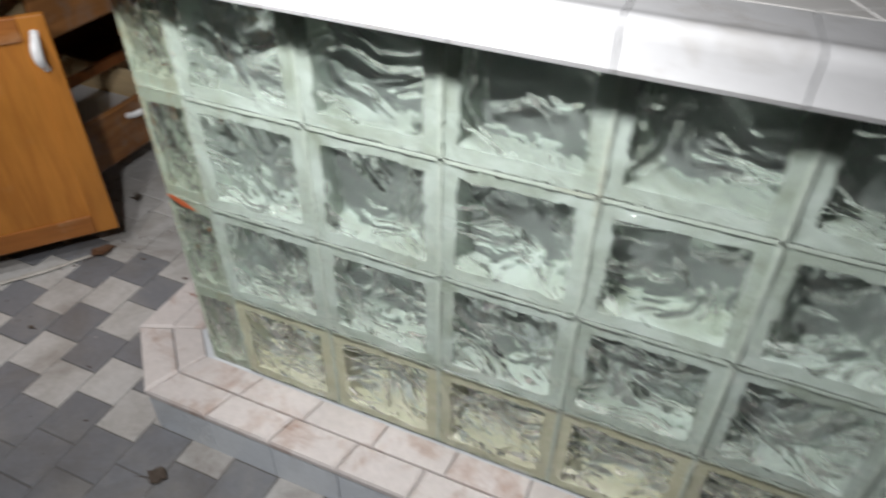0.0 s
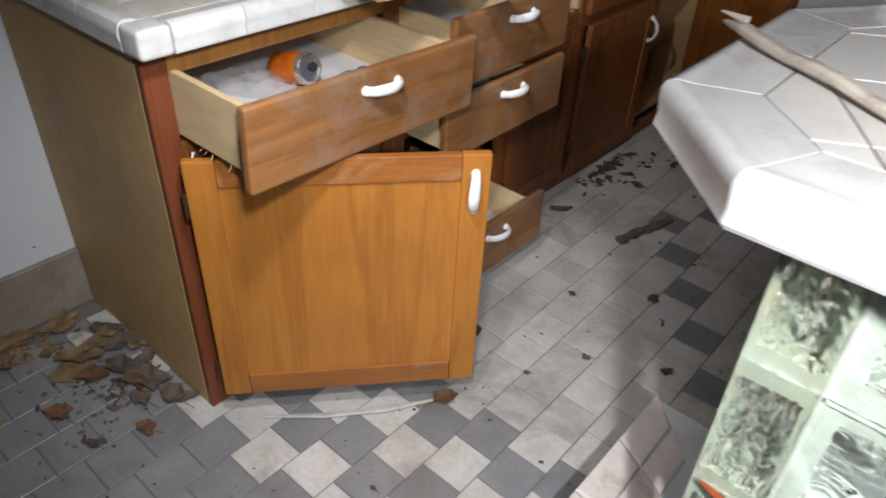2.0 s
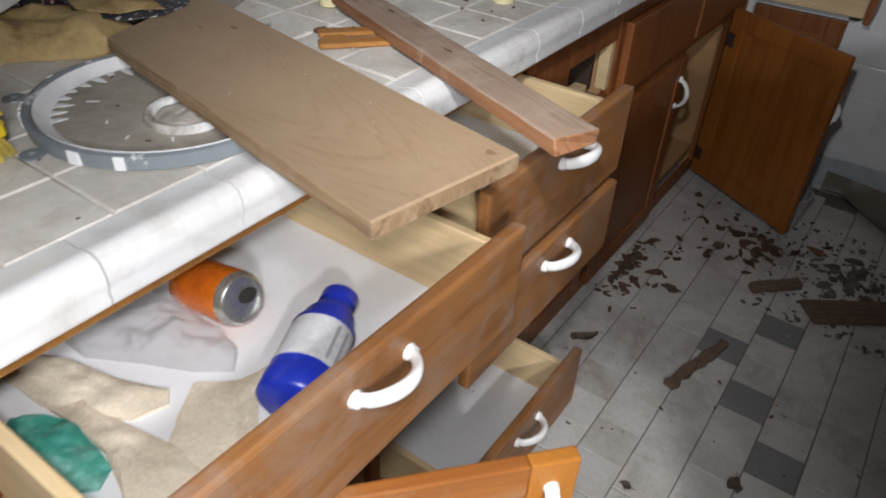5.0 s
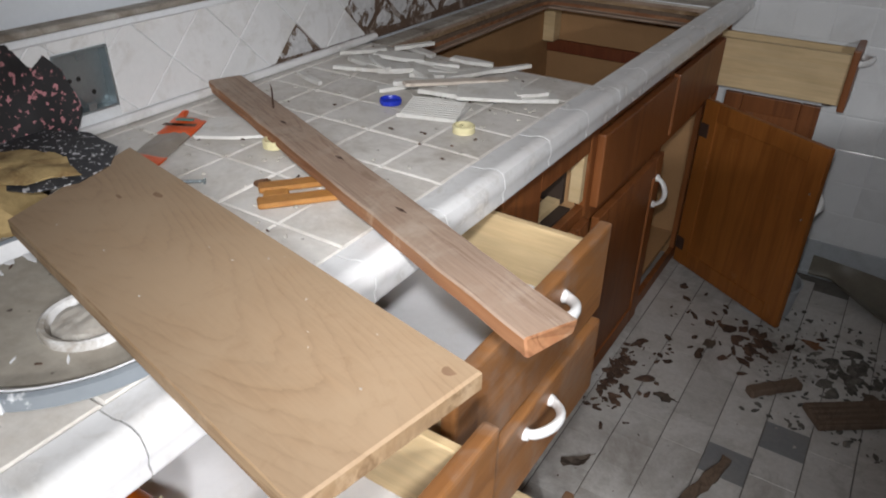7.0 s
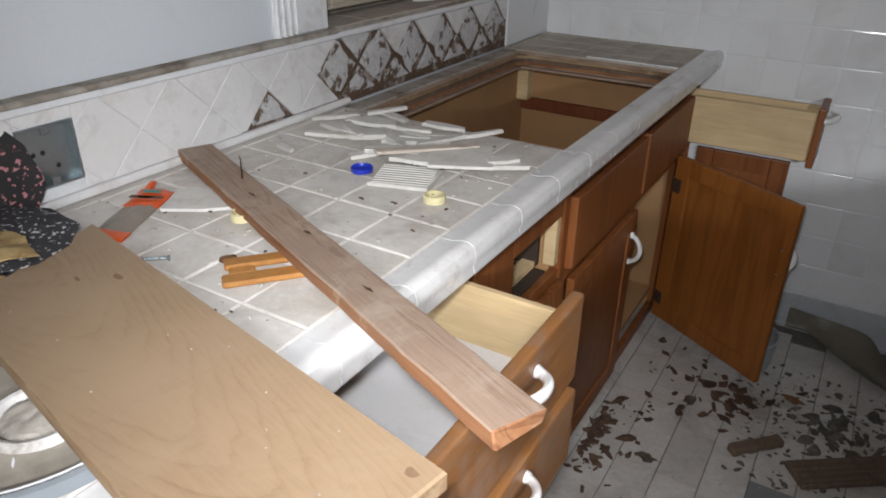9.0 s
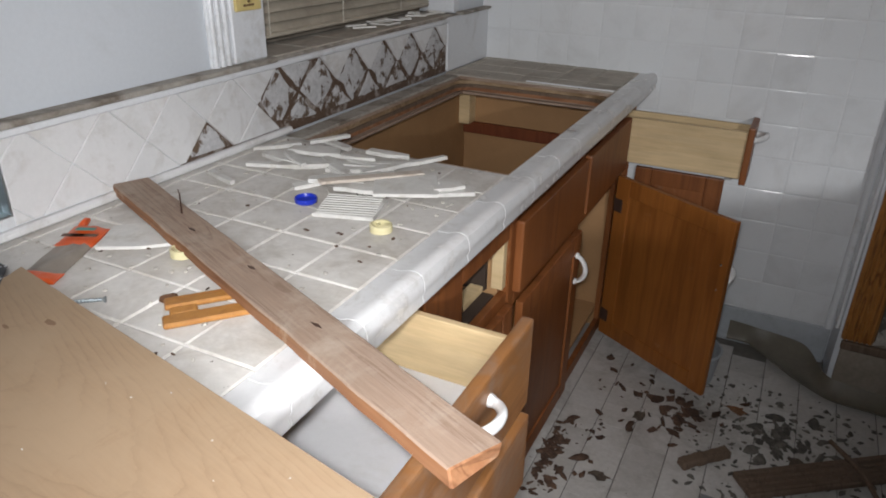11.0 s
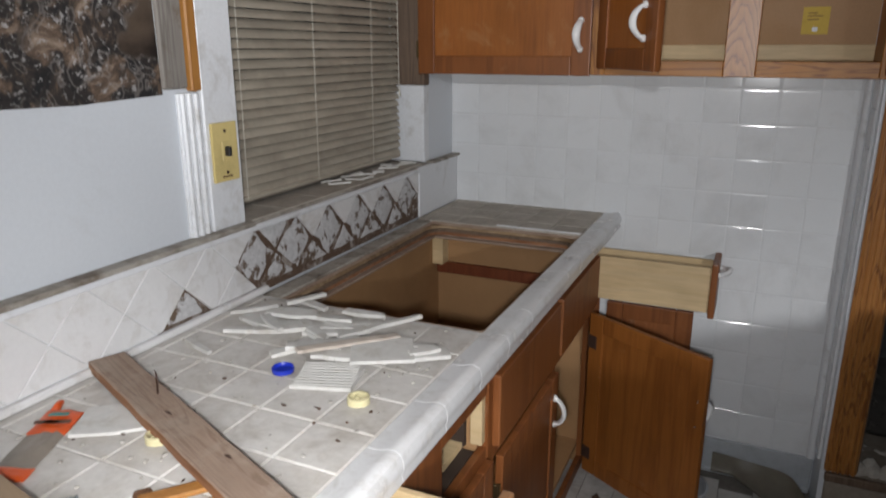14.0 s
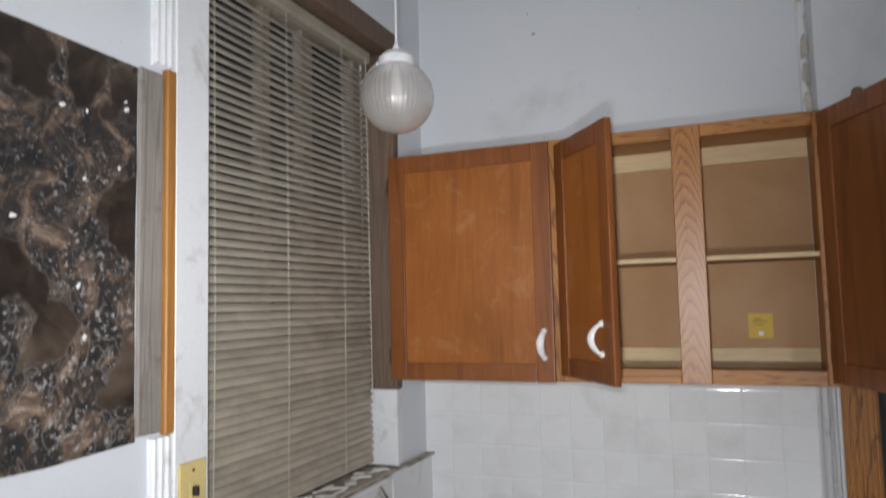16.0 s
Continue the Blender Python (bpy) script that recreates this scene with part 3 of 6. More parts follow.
# the jog and the wood-cased opening beside the end wall
bm = box((-1.085, 2.99, 0.0), (-1.0, YN, 2.9))
box((-1.0, 2.99, 2.1), (2.1, 3.13, 2.9), bm=bm)
box((0.1, 2.99, 0), (2.1, 3.13, 2.1), bm=bm)
wall_jog = single("wall_jog", bm, WALL, "peeling white wall round the wood-cased opening", "wall", kind="structure")
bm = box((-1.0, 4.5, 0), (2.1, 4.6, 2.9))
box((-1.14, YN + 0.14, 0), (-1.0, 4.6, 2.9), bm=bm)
single("wall_back_room", bm, DARKROOM, "bare plaster beyond the opening, coloured dark for an unlit room", "wall", kind="structure")
low = thing("low_wall", (-0.5, 3.05, 0), "low grey wall with crumbling rubble along its top", "low wall", kind="structure")
part("wall_body", box((-1.07, 2.975, 0), (0.1, 3.3, 0.185), 0.004), BASEB, low)
part("edge_strip", box((-1.075, 2.955, 0.17), (0.1, 2.975, 0.198), 0.004), BROWNJAMB, low, "dark rotten edge strip")

crust = bmesh.new()
cr = random.Random(77)
for k in range(26):
    x = -1.03 + k * 0.043 + cr.uniform(-0.01, 0.01)
    patch(jag(cr.uniform(0.03, 0.055), cr.uniform(0.025, 0.05), 10, 0.45, cr), cr.uniform(0.015, 0.045), 0.012, 26, k, 4, bm=crust, m=pose(x, 3.0 + cr.uniform(-0.01, 0.04), 0.184, 0, 0, cr.uniform(0, 360)))
part("plaster_crust", crust, PALECHIP, low, "broken white plaster crust", kind="stuff")

# casing of the opening: a fluted post
post = thing("door_casing", (-1.03, 2.98, 0.2), "fluted orange-brown wooden casing of the opening", "door casing", kind="structure")
bm = box((-1.078, 2.968, 0.2), (-0.992, 2.988, 2.1), 0.003)
for k in range(6):
    box((-1.073 + k * 0.0135, 2.962, 0.2), (-1.064 + k * 0.0135, 2.970, 2.1), 0.003, bm)
part("fluted_board", bm, OAK, post)
part("jamb_board", box((-1.0, 2.99, 0.2), (-0.985, 3.14, 2.1), 0.002), BROWNJAMB, post)

# glazed tiles of the end wall, and on its short return
P = 0.1085
bmt = bmesh.new()
rr_ = [[bmt.verts.new((sx * (P / 2 - d), sy * (P / 2 - d), z)) for sx, sy in ((-1, -1), (1, -1), (1, 1), (-1, 1))] for d, z in ((0.0005, 0), (0.0005, 0.0060), (0.0009, 0.0066), (0.0015, 0.0069), (0.0022, 0.00715), (0.0030, 0.00733), (0.0040, 0.00748), (0.0054, 0.0076), (0.0080, 0.0077))]
for a_, b_ in zip(rr_, rr_[1:]):
    for k in range(4):
        bmt.faces.new((a_[k], a_[(k + 1) % 4], b_[(k + 1) % 4], b_[k]))
bmt.faces.new(rr_[-1])
WT = mesh_of(bmt, WTILE)
bm = box((XW, YN - 0.0105, 0.13), (-1.1, YN, 1.40))
part("grout", bm, GROUT, wall_north)
rng = random.Random(4)
for i in range(12):
    for j in range(12):
        tilt = pose(0, 0, 0, rng.uniform(-0.15, 0.15), rng.uniform(-0.15, 0.15))
        piece("tile", WT, wall_north, pose(-1.112 - P / 2 - i * P, YN - 0.004, 0.135 + P / 2 + j * P, 90, 0, 0) @ tilt)
for j in range(18):
    piece("tile", WT, wall_jog, pose(-1.085, YN - 0.03 - P / 2, 0.20 + P / 2 + j * P, 0, -90, 0))
bm = bmesh.new()
tube([(-1.098, YN - 0.012, 0.13), (-1.098, YN - 0.012, 1.368)], 0.014, 10, bm)
tube([(-1.098, YN - 0.012, 2.118), (-1.098, YN - 0.012, 2.9)], 0.014, 10, bm)
single("corner_trim", bm, TRIM, "white rounded corner trim", "trim", kind="structure", smooth=True)
bm = box((-1.80, YN - 0.02, 0.0), (-1.09, YN, 0.13), 0.003)
box((-1.80, YN - 0.03, 0.0), (-1.09, YN - 0.02, 0.02), 0.004, bm)
single("baseboard", bm, COVE, "scuffed grey cove base below the tiles", "baseboard", kind="structure")
bm = box((XW, -2.1, 0), (XW + 0.016, 0.6, 0.172), 0.003)
single("baseboard", bm, BASEB, "dirty stained baseboard", "baseboard", kind="structure")

# peeled tape and patches near the upper corner
bm = bmesh.new()
for k in range(7):
    z = 2.2 + k * 0.09
    patch(jag(0.018, 0.05, 9, 0.5, rng), 0.002, 0.003, 60, k, 3, bm=bm, m=pose(-1.09 + rng.uniform(-0.01, 0.01), YN - 0.03, z, 90, 0, rng.uniform(-20, 20)))
part("peeling_flake", bm, PALECHIP, wall_jog, "curled peeling paint", kind="stuff")
for x in (-0.985, -0.93):
    part("hole", lathe([(0, 0), (0.016, 0), (0.017, 0.002), (0, 0.003)], 16, m=pose(x, 2.99, 2.18, 90, 0, 0)), TANPAPER, wall_jog, "bare round hole in the plaster", smooth=True)

# ---- the window ----
win = thing("window_1", (XW - 0.1, (WY0 + WY1) / 2, WZ0), "window with dusty beige blinds lowered", "window", kind="structure")
fr = box((XW - 0.17, WY0, WZ0), (XW - 0.13, WY0 + 0.05, WZ1), 0.003)
box((XW - 0.17, WY1 - 0.05, WZ0), (XW - 0.13, WY1, WZ1), 0.003, fr)
box((XW - 0.17, WY0 + 0.05, WZ0), (XW - 0.13, WY1 - 0.05, WZ0 + 0.05), 0.003, fr)
box((XW - 0.17, WY0 + 0.05, WZ1 - 0.05), (XW - 0.13, WY1 - 0.05, WZ1), 0.003, fr)
box((XW - 0.17, 2.36, WZ0 + 0.05), (XW - 0.13, 2.40, WZ1 - 0.05), 0.003, fr)
box((XW - 0.17, 2.56, WZ0 + 0.05), (XW - 0.13, 2.62, WZ1 - 0.05), 0.003, fr)
box((XW - 0.168, WY0 + 0.05, 1.78), (XW - 0.132, 2.355, 1.81), 0.003, fr)
box((XW - 0.168, 2.625, 1.78), (XW - 0.132, WY1 - 0.05, 1.81), 0.003, fr)
part("window_frame", fr, BASEB, win)
pane = part("pane", box((XW - 0.158, WY0 + 0.04, WZ0 + 0.04), (XW - 0.154, WY1 - 0.04, WZ1 - 0.04)), glassy("window_glass", (0.8, 0.85, 0.88), 0.02), win)
pane.visible_shadow = False
part("lintel", box((XW - 0.12, WY0, WZ1 - 0.03), (XW + 0.004, WY1 + 0.03, WZ1 + 0.05), 0.004), BROWNJAMB, win, "bare brown wooden lintel")
part("side_jamb", box((XW - 0.115, WY1 - 0.02, 1.33), (XW + 0.006, WY1 + 0.025, WZ1 - 0.03), 0.004), BROWNJAMB, win, "bare brown jamb board with flaked paint")
part("side_jamb", box((XW - 0.115, WY1 - 0.02, 1.075), (XW + 0.004, WY1 + 0.023, 1.33), 0.004), TRIM, win, "white painted end of the jamb")
sill = box((XW - 0.13, WY0, WZ0), (XW + 0.015, WY1, 1.072), 0.003)
part("window_sill", sill, SILLDIRT, win, "dirty sill of grey-brown tiles")
for k in range(6):
    part("sill_tile", box((XW - 0.10, WY0 + 0.005 + k * 0.15, 1.0715), (XW + 0.012, WY0 + 0.152 + k * 0.15, 1.0755), 0.0015), CDIRT, win)
bm = bmesh.new()
rs = random.Random(8)
for k in range(16):
    m = pose(XW - rs.uniform(0.0, 0.07), 2.42 + rs.random() ** 0.8 * 0.42, 1.079 + rs.uniform(0, 0.008), rs.uniform(-12, 12), rs.uniform(-10, 10), rs.uniform(20, 80))
    box((-rs.uniform(0.012, 0.05), -0.006, 0), (0.02, 0.007, 0.005), 0.001, bm, m=m)
single("tile_splinters", bm, SHARD, "broken white tile splinters lying on the sill", "rubble", kind="stuff")

# blinds: each slat a curved strip
blind = thing("window_blind", (XW - 0.075, 2.45, 1.10), "beige horizontal blind, lowered and dusty", "window blind")
part("headrail", box((XW - 0.095, WY0 + 0.01, WZ1 - 0.075), (XW - 0.055, 2.87, WZ1 - 0.035), 0.004), BLIND, blind)
part("bottom_rail", box((XW - 0.092, WY0 + 0.01, 1.095), (XW - 0.064, 2.87, 1.107), 0.003), BLIND, blind)
bs = bmesh.new()
W2 = 0.0125
rows_ = []
for y in (-0.445, -0.15, 0.15, 0.445):
    top, bot = [], []
    for k in range(5):
        u = -1 + k / 2
        zc = 0.0022 * (1 - u * u)
        top.append(bs.verts.new((u * W2, y, zc + 0.0004)))
        bot.append(bs.verts.new((u * W2, y, zc - 0.0004)))
    rows_.append(top + bot[::-1])
for a, b in zip(rows_, rows_[1:]):
    for i in range(10):
        bs.faces.new((a[i], a[(i + 1) % 10], b[(i + 1) % 10], b[i]))
bs.faces.new(rows_[0])
bs.faces.new(rows_[-1][::-1])
SLAT = mesh_of(bs, BLIND)
n = 58
for k in range(n):
    sag = 0.25 * math.sin(k * 1.3) + (1.0 if k in (31, 32) else 0)
    piece("slat", SLAT, blind, pose(XW - 0.078, 2.436, 1.116 + k * (WZ1 - 0.09 - 1.116) / n, 0.25 * math.sin(k * 0.7), 55 + 4 * sag, 0))
for y in (2.081, 2.38, 2.684):
    part("ladder_cord", tube([(XW - 0.062, y, 1.10), (XW - 0.060, y + 0.003, 1.6), (XW - 0.062, y, 2.46)], 0.0008, 5), CORD, blind)
part("pull_cord", tube([(XW - 0.05, 2.825, 2.46), (XW - 0.048, 2.828, 1.9), (XW - 0.05, 2.84, 1.335), (XW - 0.05, 2.845, 1.30)], [0.0013, 0.0013, 0.0013, 0.004], 6), CORD, blind)
part("tilt_wand", tube([(XW - 0.05, 2.045, 2.46), (XW - 0.05, 2.045, 1.66)], 0.003, 6), CORD, blind)

# casing, fluted strip and mouldy panel on the window wall
cas = thing("window_casing", (XW, 1.95, 1.07), "white painted flat casing beside the window", "trim", kind="structure")
part("flat_board", box((XW, 1.876, 1.076), (XW + 0.014, 1.977, 2.9), 0.003), TRIM, cas)
bm = box((XW, 1.816, 1.076), (XW + 0.008, 1.872, 1.366), 0.002)
for k in range(3):
    tube([(XW + 0.009, 1.826 + k * 0.018, 1.077), (XW + 0.009, 1.826 + k * 0.018, 1.364)], 0.007, 8, bm)
part("fluted_strip", bm, TRIM, cas)
bm = box((XW, 1.816, 2.112), (XW + 0.008, 1.872, 2.9), 0.002)
for k in range(3):
    tube([(XW + 0.009, 1.826 + k * 0.018, 2.118), (XW + 0.009, 1.826 + k * 0.018, 2.9)], 0.007, 8, bm)
part("fluted_strip", bm, TRIM, cas)
part("orange_strip", box((XW, 1.848, 1.368), (XW + 0.018, 1.8745, 2.112), 0.003), ORANGESTRIP, cas, "unpainted orange pine strip")
part("grey_strip", box((XW, 1.783, 1.374), (XW + 0.010, 1.8475, 2.100), 0.004), GREYWOOD, cas, "weathered grey wood strip")
bm = patch([(0.0, 0.0), (0.35, 0.004), (0.7, -0.004), (0.885, 0.003), (0.882, 0.35), (0.884, 0.735), (0.45, 0.745), (0.0, 0.74), (-0.004, 0.4)], 0.004, 0.0025, 14, 3, 10, sub=6)
bm.transform(pose(XW + 0.001, 0.90, 1.362, 90, 0, 90))
panel = thing("wall_panel", (XW, 1.35, 1.36), "blackened mouldy wallpaper panel with pale flakes", "wall panel")
part("panel_face", bm, MOULD, panel)
bm = bmesh.new()
for k in range(9):
    y, z = rng.uniform(1.45, 1.77), rng.uniform(1.4, 2.05)
    patch(jag(0.009, 0.014, 7, 0.4, rng), 0.002, 0.002, 80, k, 2, bm=bm, m=pose(XW + 0.006, y, z, 90, rng.uniform(0, 90), 90) @ Matrix.Scale(rng.choice((0.4, 0.6, 1.0)), 4))
part("paint_flake", bm, DRIPWHITE, panel, "white paint flakes", kind="stuff")

# light switch
sw = thing("light_switch", (XW + 0.014, 1.925, 1.24), "yellowed ivory light switch plate", "light switch")
part("plate", box((XW + 0.014, 1.886, 1.178), (XW + 0.021, 1.962, 1.302), 0.003, seg=2), PLATE, sw)
part("toggle", box((XW + 0.02, 1.919, 1.232), (XW + 0.034, 1.929, 1.252), 0.002), BLACK, sw, "dark toggle")
part("collar", box((XW + 0.0205, 1.912, 1.222), (XW + 0.0225, 1.936, 1.262), 0.001), PLATE, sw)
for z in (1.197, 1.284):
    part("screw", lathe([(0, 0.0), (0.004, 0.0), (0.003, 0.0015), (0, 0.002)], 12, m=pose(XW + 0.021, 1.924, z, 0, 90, 0)), RUST, sw)
for k in range(4):
    part("mark", box((XW + 0.0209, 1.908 + k * 0.008, 1.187), (XW + 0.0216, 1.914 + k * 0.008, 1.191)), INK, sw, "worn dark lettering")

# ---- diagonal tile splashback ----
SX = -2.39
splash = thing("splashback", (SX, 1.9, 0.9), "white diagonal tile splashback, partly stripped to adhesive", "splashback", kind="structure")
bm = box((XW, 1.935, 0.9), (SX - 0.006, 2.84, 1.066))
part("backing", bm, ADHESIVE, splash, "bare brown adhesive")
bm = box((XW, 0.585, 0.9), (SX - 0.0005, 1.262, 1.066))
box((XW, 1.352, 0.9), (SX - 0.0005, 1.690, 1.066), bm=bm)
box((XW, 1.262, 0.9), (SX - 0.0005, 1.352, 0.935), bm=bm)
box((XW, 1.262, 1.032), (SX - 0.0005, 1.352, 1.066), bm=bm)
box((XW, 1.855, 0.99), (SX - 0.0005, 1.9349, 1.066), bm=bm)
box((XW, 1.690, 0.99), (SX - 0.0005, 1.855, 1.066), bm=bm)
part("joint_grout", bm, GROUT, splash, "off-white joints between the tiles")
part("backing", box((XW, 1.690, 0.9), (SX - 0.006, 1.9349, 0.99)), ADHESIVE, splash, "bare brown adhesive")
part("plain_end", box((XW, 2.84, 0.9), (SX + 0.001, YN, 1.068), 0.002), TRIM, splash, "plain white end panel")
part("cap_ledge", box((XW, 0.585, 1.066), (SX + 0.012, 1.99, 1.076), 0.002), SILLDIRT, splash, "dirty narrow ledge")
part("cap_trim", box((SX - 0.004, 0.585, 1.052), (SX + 0.007, 2.84, 1.0655), 0.003), TRIM, splash, "white edge trim")
part("cap_ledge", box((XW, 2.935, 1.068), (SX + 0.012, YN - 0.008, 1.076), 0.002), SILLDIRT, splash)
part("lower_trim", box((SX - 0.002, 0.585, 0.902), (SX + 0.014, 2.02, 0.917), 0.004), CEDGE, splash, "white bead along the worktop")
D, Z0, Z1, ZM = 0.151, 0.918, 1.052, 0.985
frame_poly = [(0.59, Z0), (2.83, Z0), (2.83, Z1), (0.59, Z1)]
to_wall = Matrix(((0, 0, 1, 0), (1, 0, 0, 0), (0, 1, 0, 0), (0, 0, 0, 1)))
hb = 0.0745
for i in range(-6, 10):
    yc = 1.393 + i * D
    for yy, zz in ((yc, ZM), (yc + D / 2, ZM + D / 2), (yc + D / 2, ZM - D / 2)):
        top_half, bottom_half = zz > ZM, zz < ZM
        gone = yy > 1.95 and not (top_half and yy > 2.2) or (bottom_half and 1.72 < yy < 1.83)
        poly = clip([(yy - hb, zz), (yy, zz - hb), (yy + hb, zz), (yy, zz + hb)], frame_poly)
        if len(poly) < 3:
            continue
        if not gone:
            cut = [poly]
            if 1.17 < yy < 1.45:
                cut = [clip(poly, q) for q in ([(0.5, 0.9), (1.26, 0.9), (1.26, 1.1), (0.5, 1.1)], [(1.354, 0.9), (2.0, 0.9), (2.0, 1.1), (1.354, 1.1)], [(1.2601, 1.034), (1.3539, 1.034), (1.3539, 1.1), (1.2601, 1.1)])]
            for q in cut:
                if len(q) > 2:
                    part("tile", prism(q, SX - 0.006, SX + 0.002, 0.0012, m=to_wall), CEDGE, splash)
        else:
            cy = sum(p[0] for p in poly) / len(poly)
            cz = sum(p[1] for p in poly) / len(poly)
            out = []
            for a in range(len(poly)):
                p, q = poly[a], poly[(a + 1) % len(poly)]
                for t in (0, 0.33, 0.66):
                    s = rng.uniform(0.72, 1.0)
                    out.append((cy + (p[0] + (q[0] - p[0]) * t - cy) * s, cz + (p[1] + (q[1] - p[1]) * t - cz) * s))
            part("adhesive_patch", patch(out, 0.003, 0.0012, 60, i, 4, m=to_wall @ Matrix.Translation((0, 0, SX - 0.0065))), PLASTER, splash, "grey smeared thinset where a tile came off")
ebox = thing("outlet_box", (SX, 1.305, 0.98), "open galvanised steel outlet box in the splashback", "outlet box")
bm = box((SX - 0.0185, 1.262, 0.935), (SX - 0.016, 1.352, 1.032))
for a, b in (((1.262, 0.935), (1.266, 1.032)), ((1.348, 0.935), (1.352, 1.032)), ((1.266, 0.935), (1.348, 0.939)), ((1.266, 1.028), (1.348, 1.032))):
    box((SX - 0.016, *a), (SX + 0.004, *b), 0.0008, bm)
part("box_shell", bm, STEEL, ebox)
for y, z in ((1.29, 0.985), (1.305, 0.985), (1.325, 0.96)):
    part("knockout", lathe([(0, 0), (0.004, 0), (0, 0.001)], 10, m=pose(SX - 0.0158, y, z, 0, 90, 0)), BLACK, ebox)
for z in (0.944, 1.023):
    part("ear", box((SX - 0.002, 1.30, z - 0.006), (SX + 0.003, 1.314, z + 0.006), 0.001), STEEL, ebox)

# ---- worktop ----
CX, CY0, CT = -1.775, 0.58, 0.90
HX0, HX1, HY0, HY1 = -2.335, -1.832, 2.00, 2.82    # the sink's hole
deck = thing("worktop", (-2.1, 1.9, 0.84), "dusty white tiled worktop with an empty sink hole", "worktop")
bm = box((SX + 0.001, CY0 + 0.02, 0.856), (CX - 0.012, HY0, 0.889))
box((SX + 0.001, HY1, 0.856), (CX - 0.012, YN - 0.002, 0.889), bm=bm)
box((HX1, HY0, 0.856), (CX - 0.012, HY1, 0.889), bm=bm)
box((SX + 0.001, HY0, 0.856), (HX0, HY1, 0.889), bm=bm)
part("deck_board", bm, OLDBOARD, deck, "plywood deck under the tiles")
bm = box((SX + 0.002, CY0 + 0.022, 0.8895), (CX - 0.03, HY0 - 0.002, 0.8975))
box((SX + 0.002, HY1 + 0.002, 0.8895), (CX - 0.03, YN - 0.004, 0.8965), bm=bm)
box((HX1 + 0.004, HY0 - 0.002, 0.8895), (CX - 0.03, HY1 + 0.002, 0.8965), bm=bm)
part("grout_bed", bm, CGROUT, deck)


def rounded(x0, x1, y0, y1, r, n=7):
    """A rectangle with round corners, anticlockwise from the low corner."""
    out = []
    for cx, cy, a0 in ((x0 + r, y0 + r, 180), (x1 - r, y0 + r, 270), (x1 - r, y1 - r, 0), (x0 + r, y1 - r, 90)):
        out += [(cx + r * math.cos(math.radians(a0 + 90 * k / n)), cy + r * math.sin(math.radians(a0 + 90 * k / n))) for k in range(n + 1)]
    return out


# the sawn plywood lip of the sink's hole, in three plies
for k, (z0_, z1_, inset_, mat_) in enumerate(((0.8575, 0.8675, 0.010, BOARDEDGE), (0.868, 0.8775, 0.012, BROWNJAMB), (0.878, 0.8885, 0.008, PALEEDGE))):
    bm = bmesh.new()
    inn = rounded(HX0 + inset_, HX1 - inset_, HY0 + inset_, HY1 - inset_, 0.055)
    outr = rounded(HX0 + 0.0006, HX1 - 0.0006, HY0 + 0.0006, HY1 - 0.0006, 0.003)
    ring_ = [[bm.verts.new((x, y, z)) for x, y in pl] for pl, z in ((inn, z0_), (inn, z1_), (outr, z1_), (outr, z0_))]
    for p_, q_ in zip(ring_, ring_[1:] + ring_[:1]):
        for i in range(len(inn)):
            bm.faces.new((p_[i], p_[(i + 1) % len(inn)], q_[(i + 1) % len(inn)], q_[i]))
    part("sawn_ply", bm, mat_, deck, "sawn brown plywood lip of the sink hole")
part("rear_ledge", box((SX + 0.002, HY0, 0.8895), (HX0 - 0.003, HY1, 0.898), 0.003), SILLDIRT, deck, "dirty bare strip behind the sink hole")
T = 0.151
TX, TY = 0.1056, 0.1045
xs = [(-1.8365 - k * TX, max(-1.8365 - (k + 1) * TX + 0.0017, SX + 0.003)) for k in range(6)]
xs = [p for p in xs if p[0] - p[1] > 0.01]
for k in range(-6, 19):
    y0 = 1.2505 + k * TY
    for x1, x0 in xs:
        a, b = max(y0, CY0 + 0.062), min(y0 + TY - 0.0017, YN - 0.006)
        if b - a < 0.01:
            continue
        if b > HY0 and a < HY1:
            if a < HY0 - 0.02:
                b = HY0 - 0.001
            elif b > HY1 + 0.02:
                a = HY1 + 0.001
            else:
                continue
        z = CT + rng.uniform(-0.0007, 0.0007)
        far = y0 > 2.6
        part("tile", prism([(x0, a), (x1, a), (x1, b), (x0, b)], 0.890, z, 0.0022), CDIRT if far else CTILE, deck)
# nosed edge tiles along the front, and round the near end
prof = [(-1.8335, 0.890), (-1.8335, CT), (-1.812, CT + 0.001), (-1.800, CT + 0.005), (-1.788, CT + 0.0055), (-1.779, CT + 0.001), (CX, CT - 0.010),
        (CX + 0.001, CT - 0.022), (CX - 0.003, CT - 0.032), (CX - 0.0005, CT - 0.040), (CX - 0.003, CT - 0.046), (CX - 0.011, CT - 0.047), (CX - 0.011, 0.890)]


def nosing(a, b, profile, along=1, at=None):
    bm = bmesh.new()
    r = []
    for y in (a, b):
        ring = []
        for x, z in profile:
            ring.append(bm.verts.new((x, y, z)))
        r.append(ring)
    m = len(profile)
    for p, q in zip(r, r[1:]):
        for i in range(m):
            bm.faces.new((p[i], p[(i + 1) % m], q[(i + 1) % m], q[i]))
    bm.faces.new(r[0])
    bm.faces.new(r[-1][::-1])
    if at:
        bm.transform(at)
    return bm


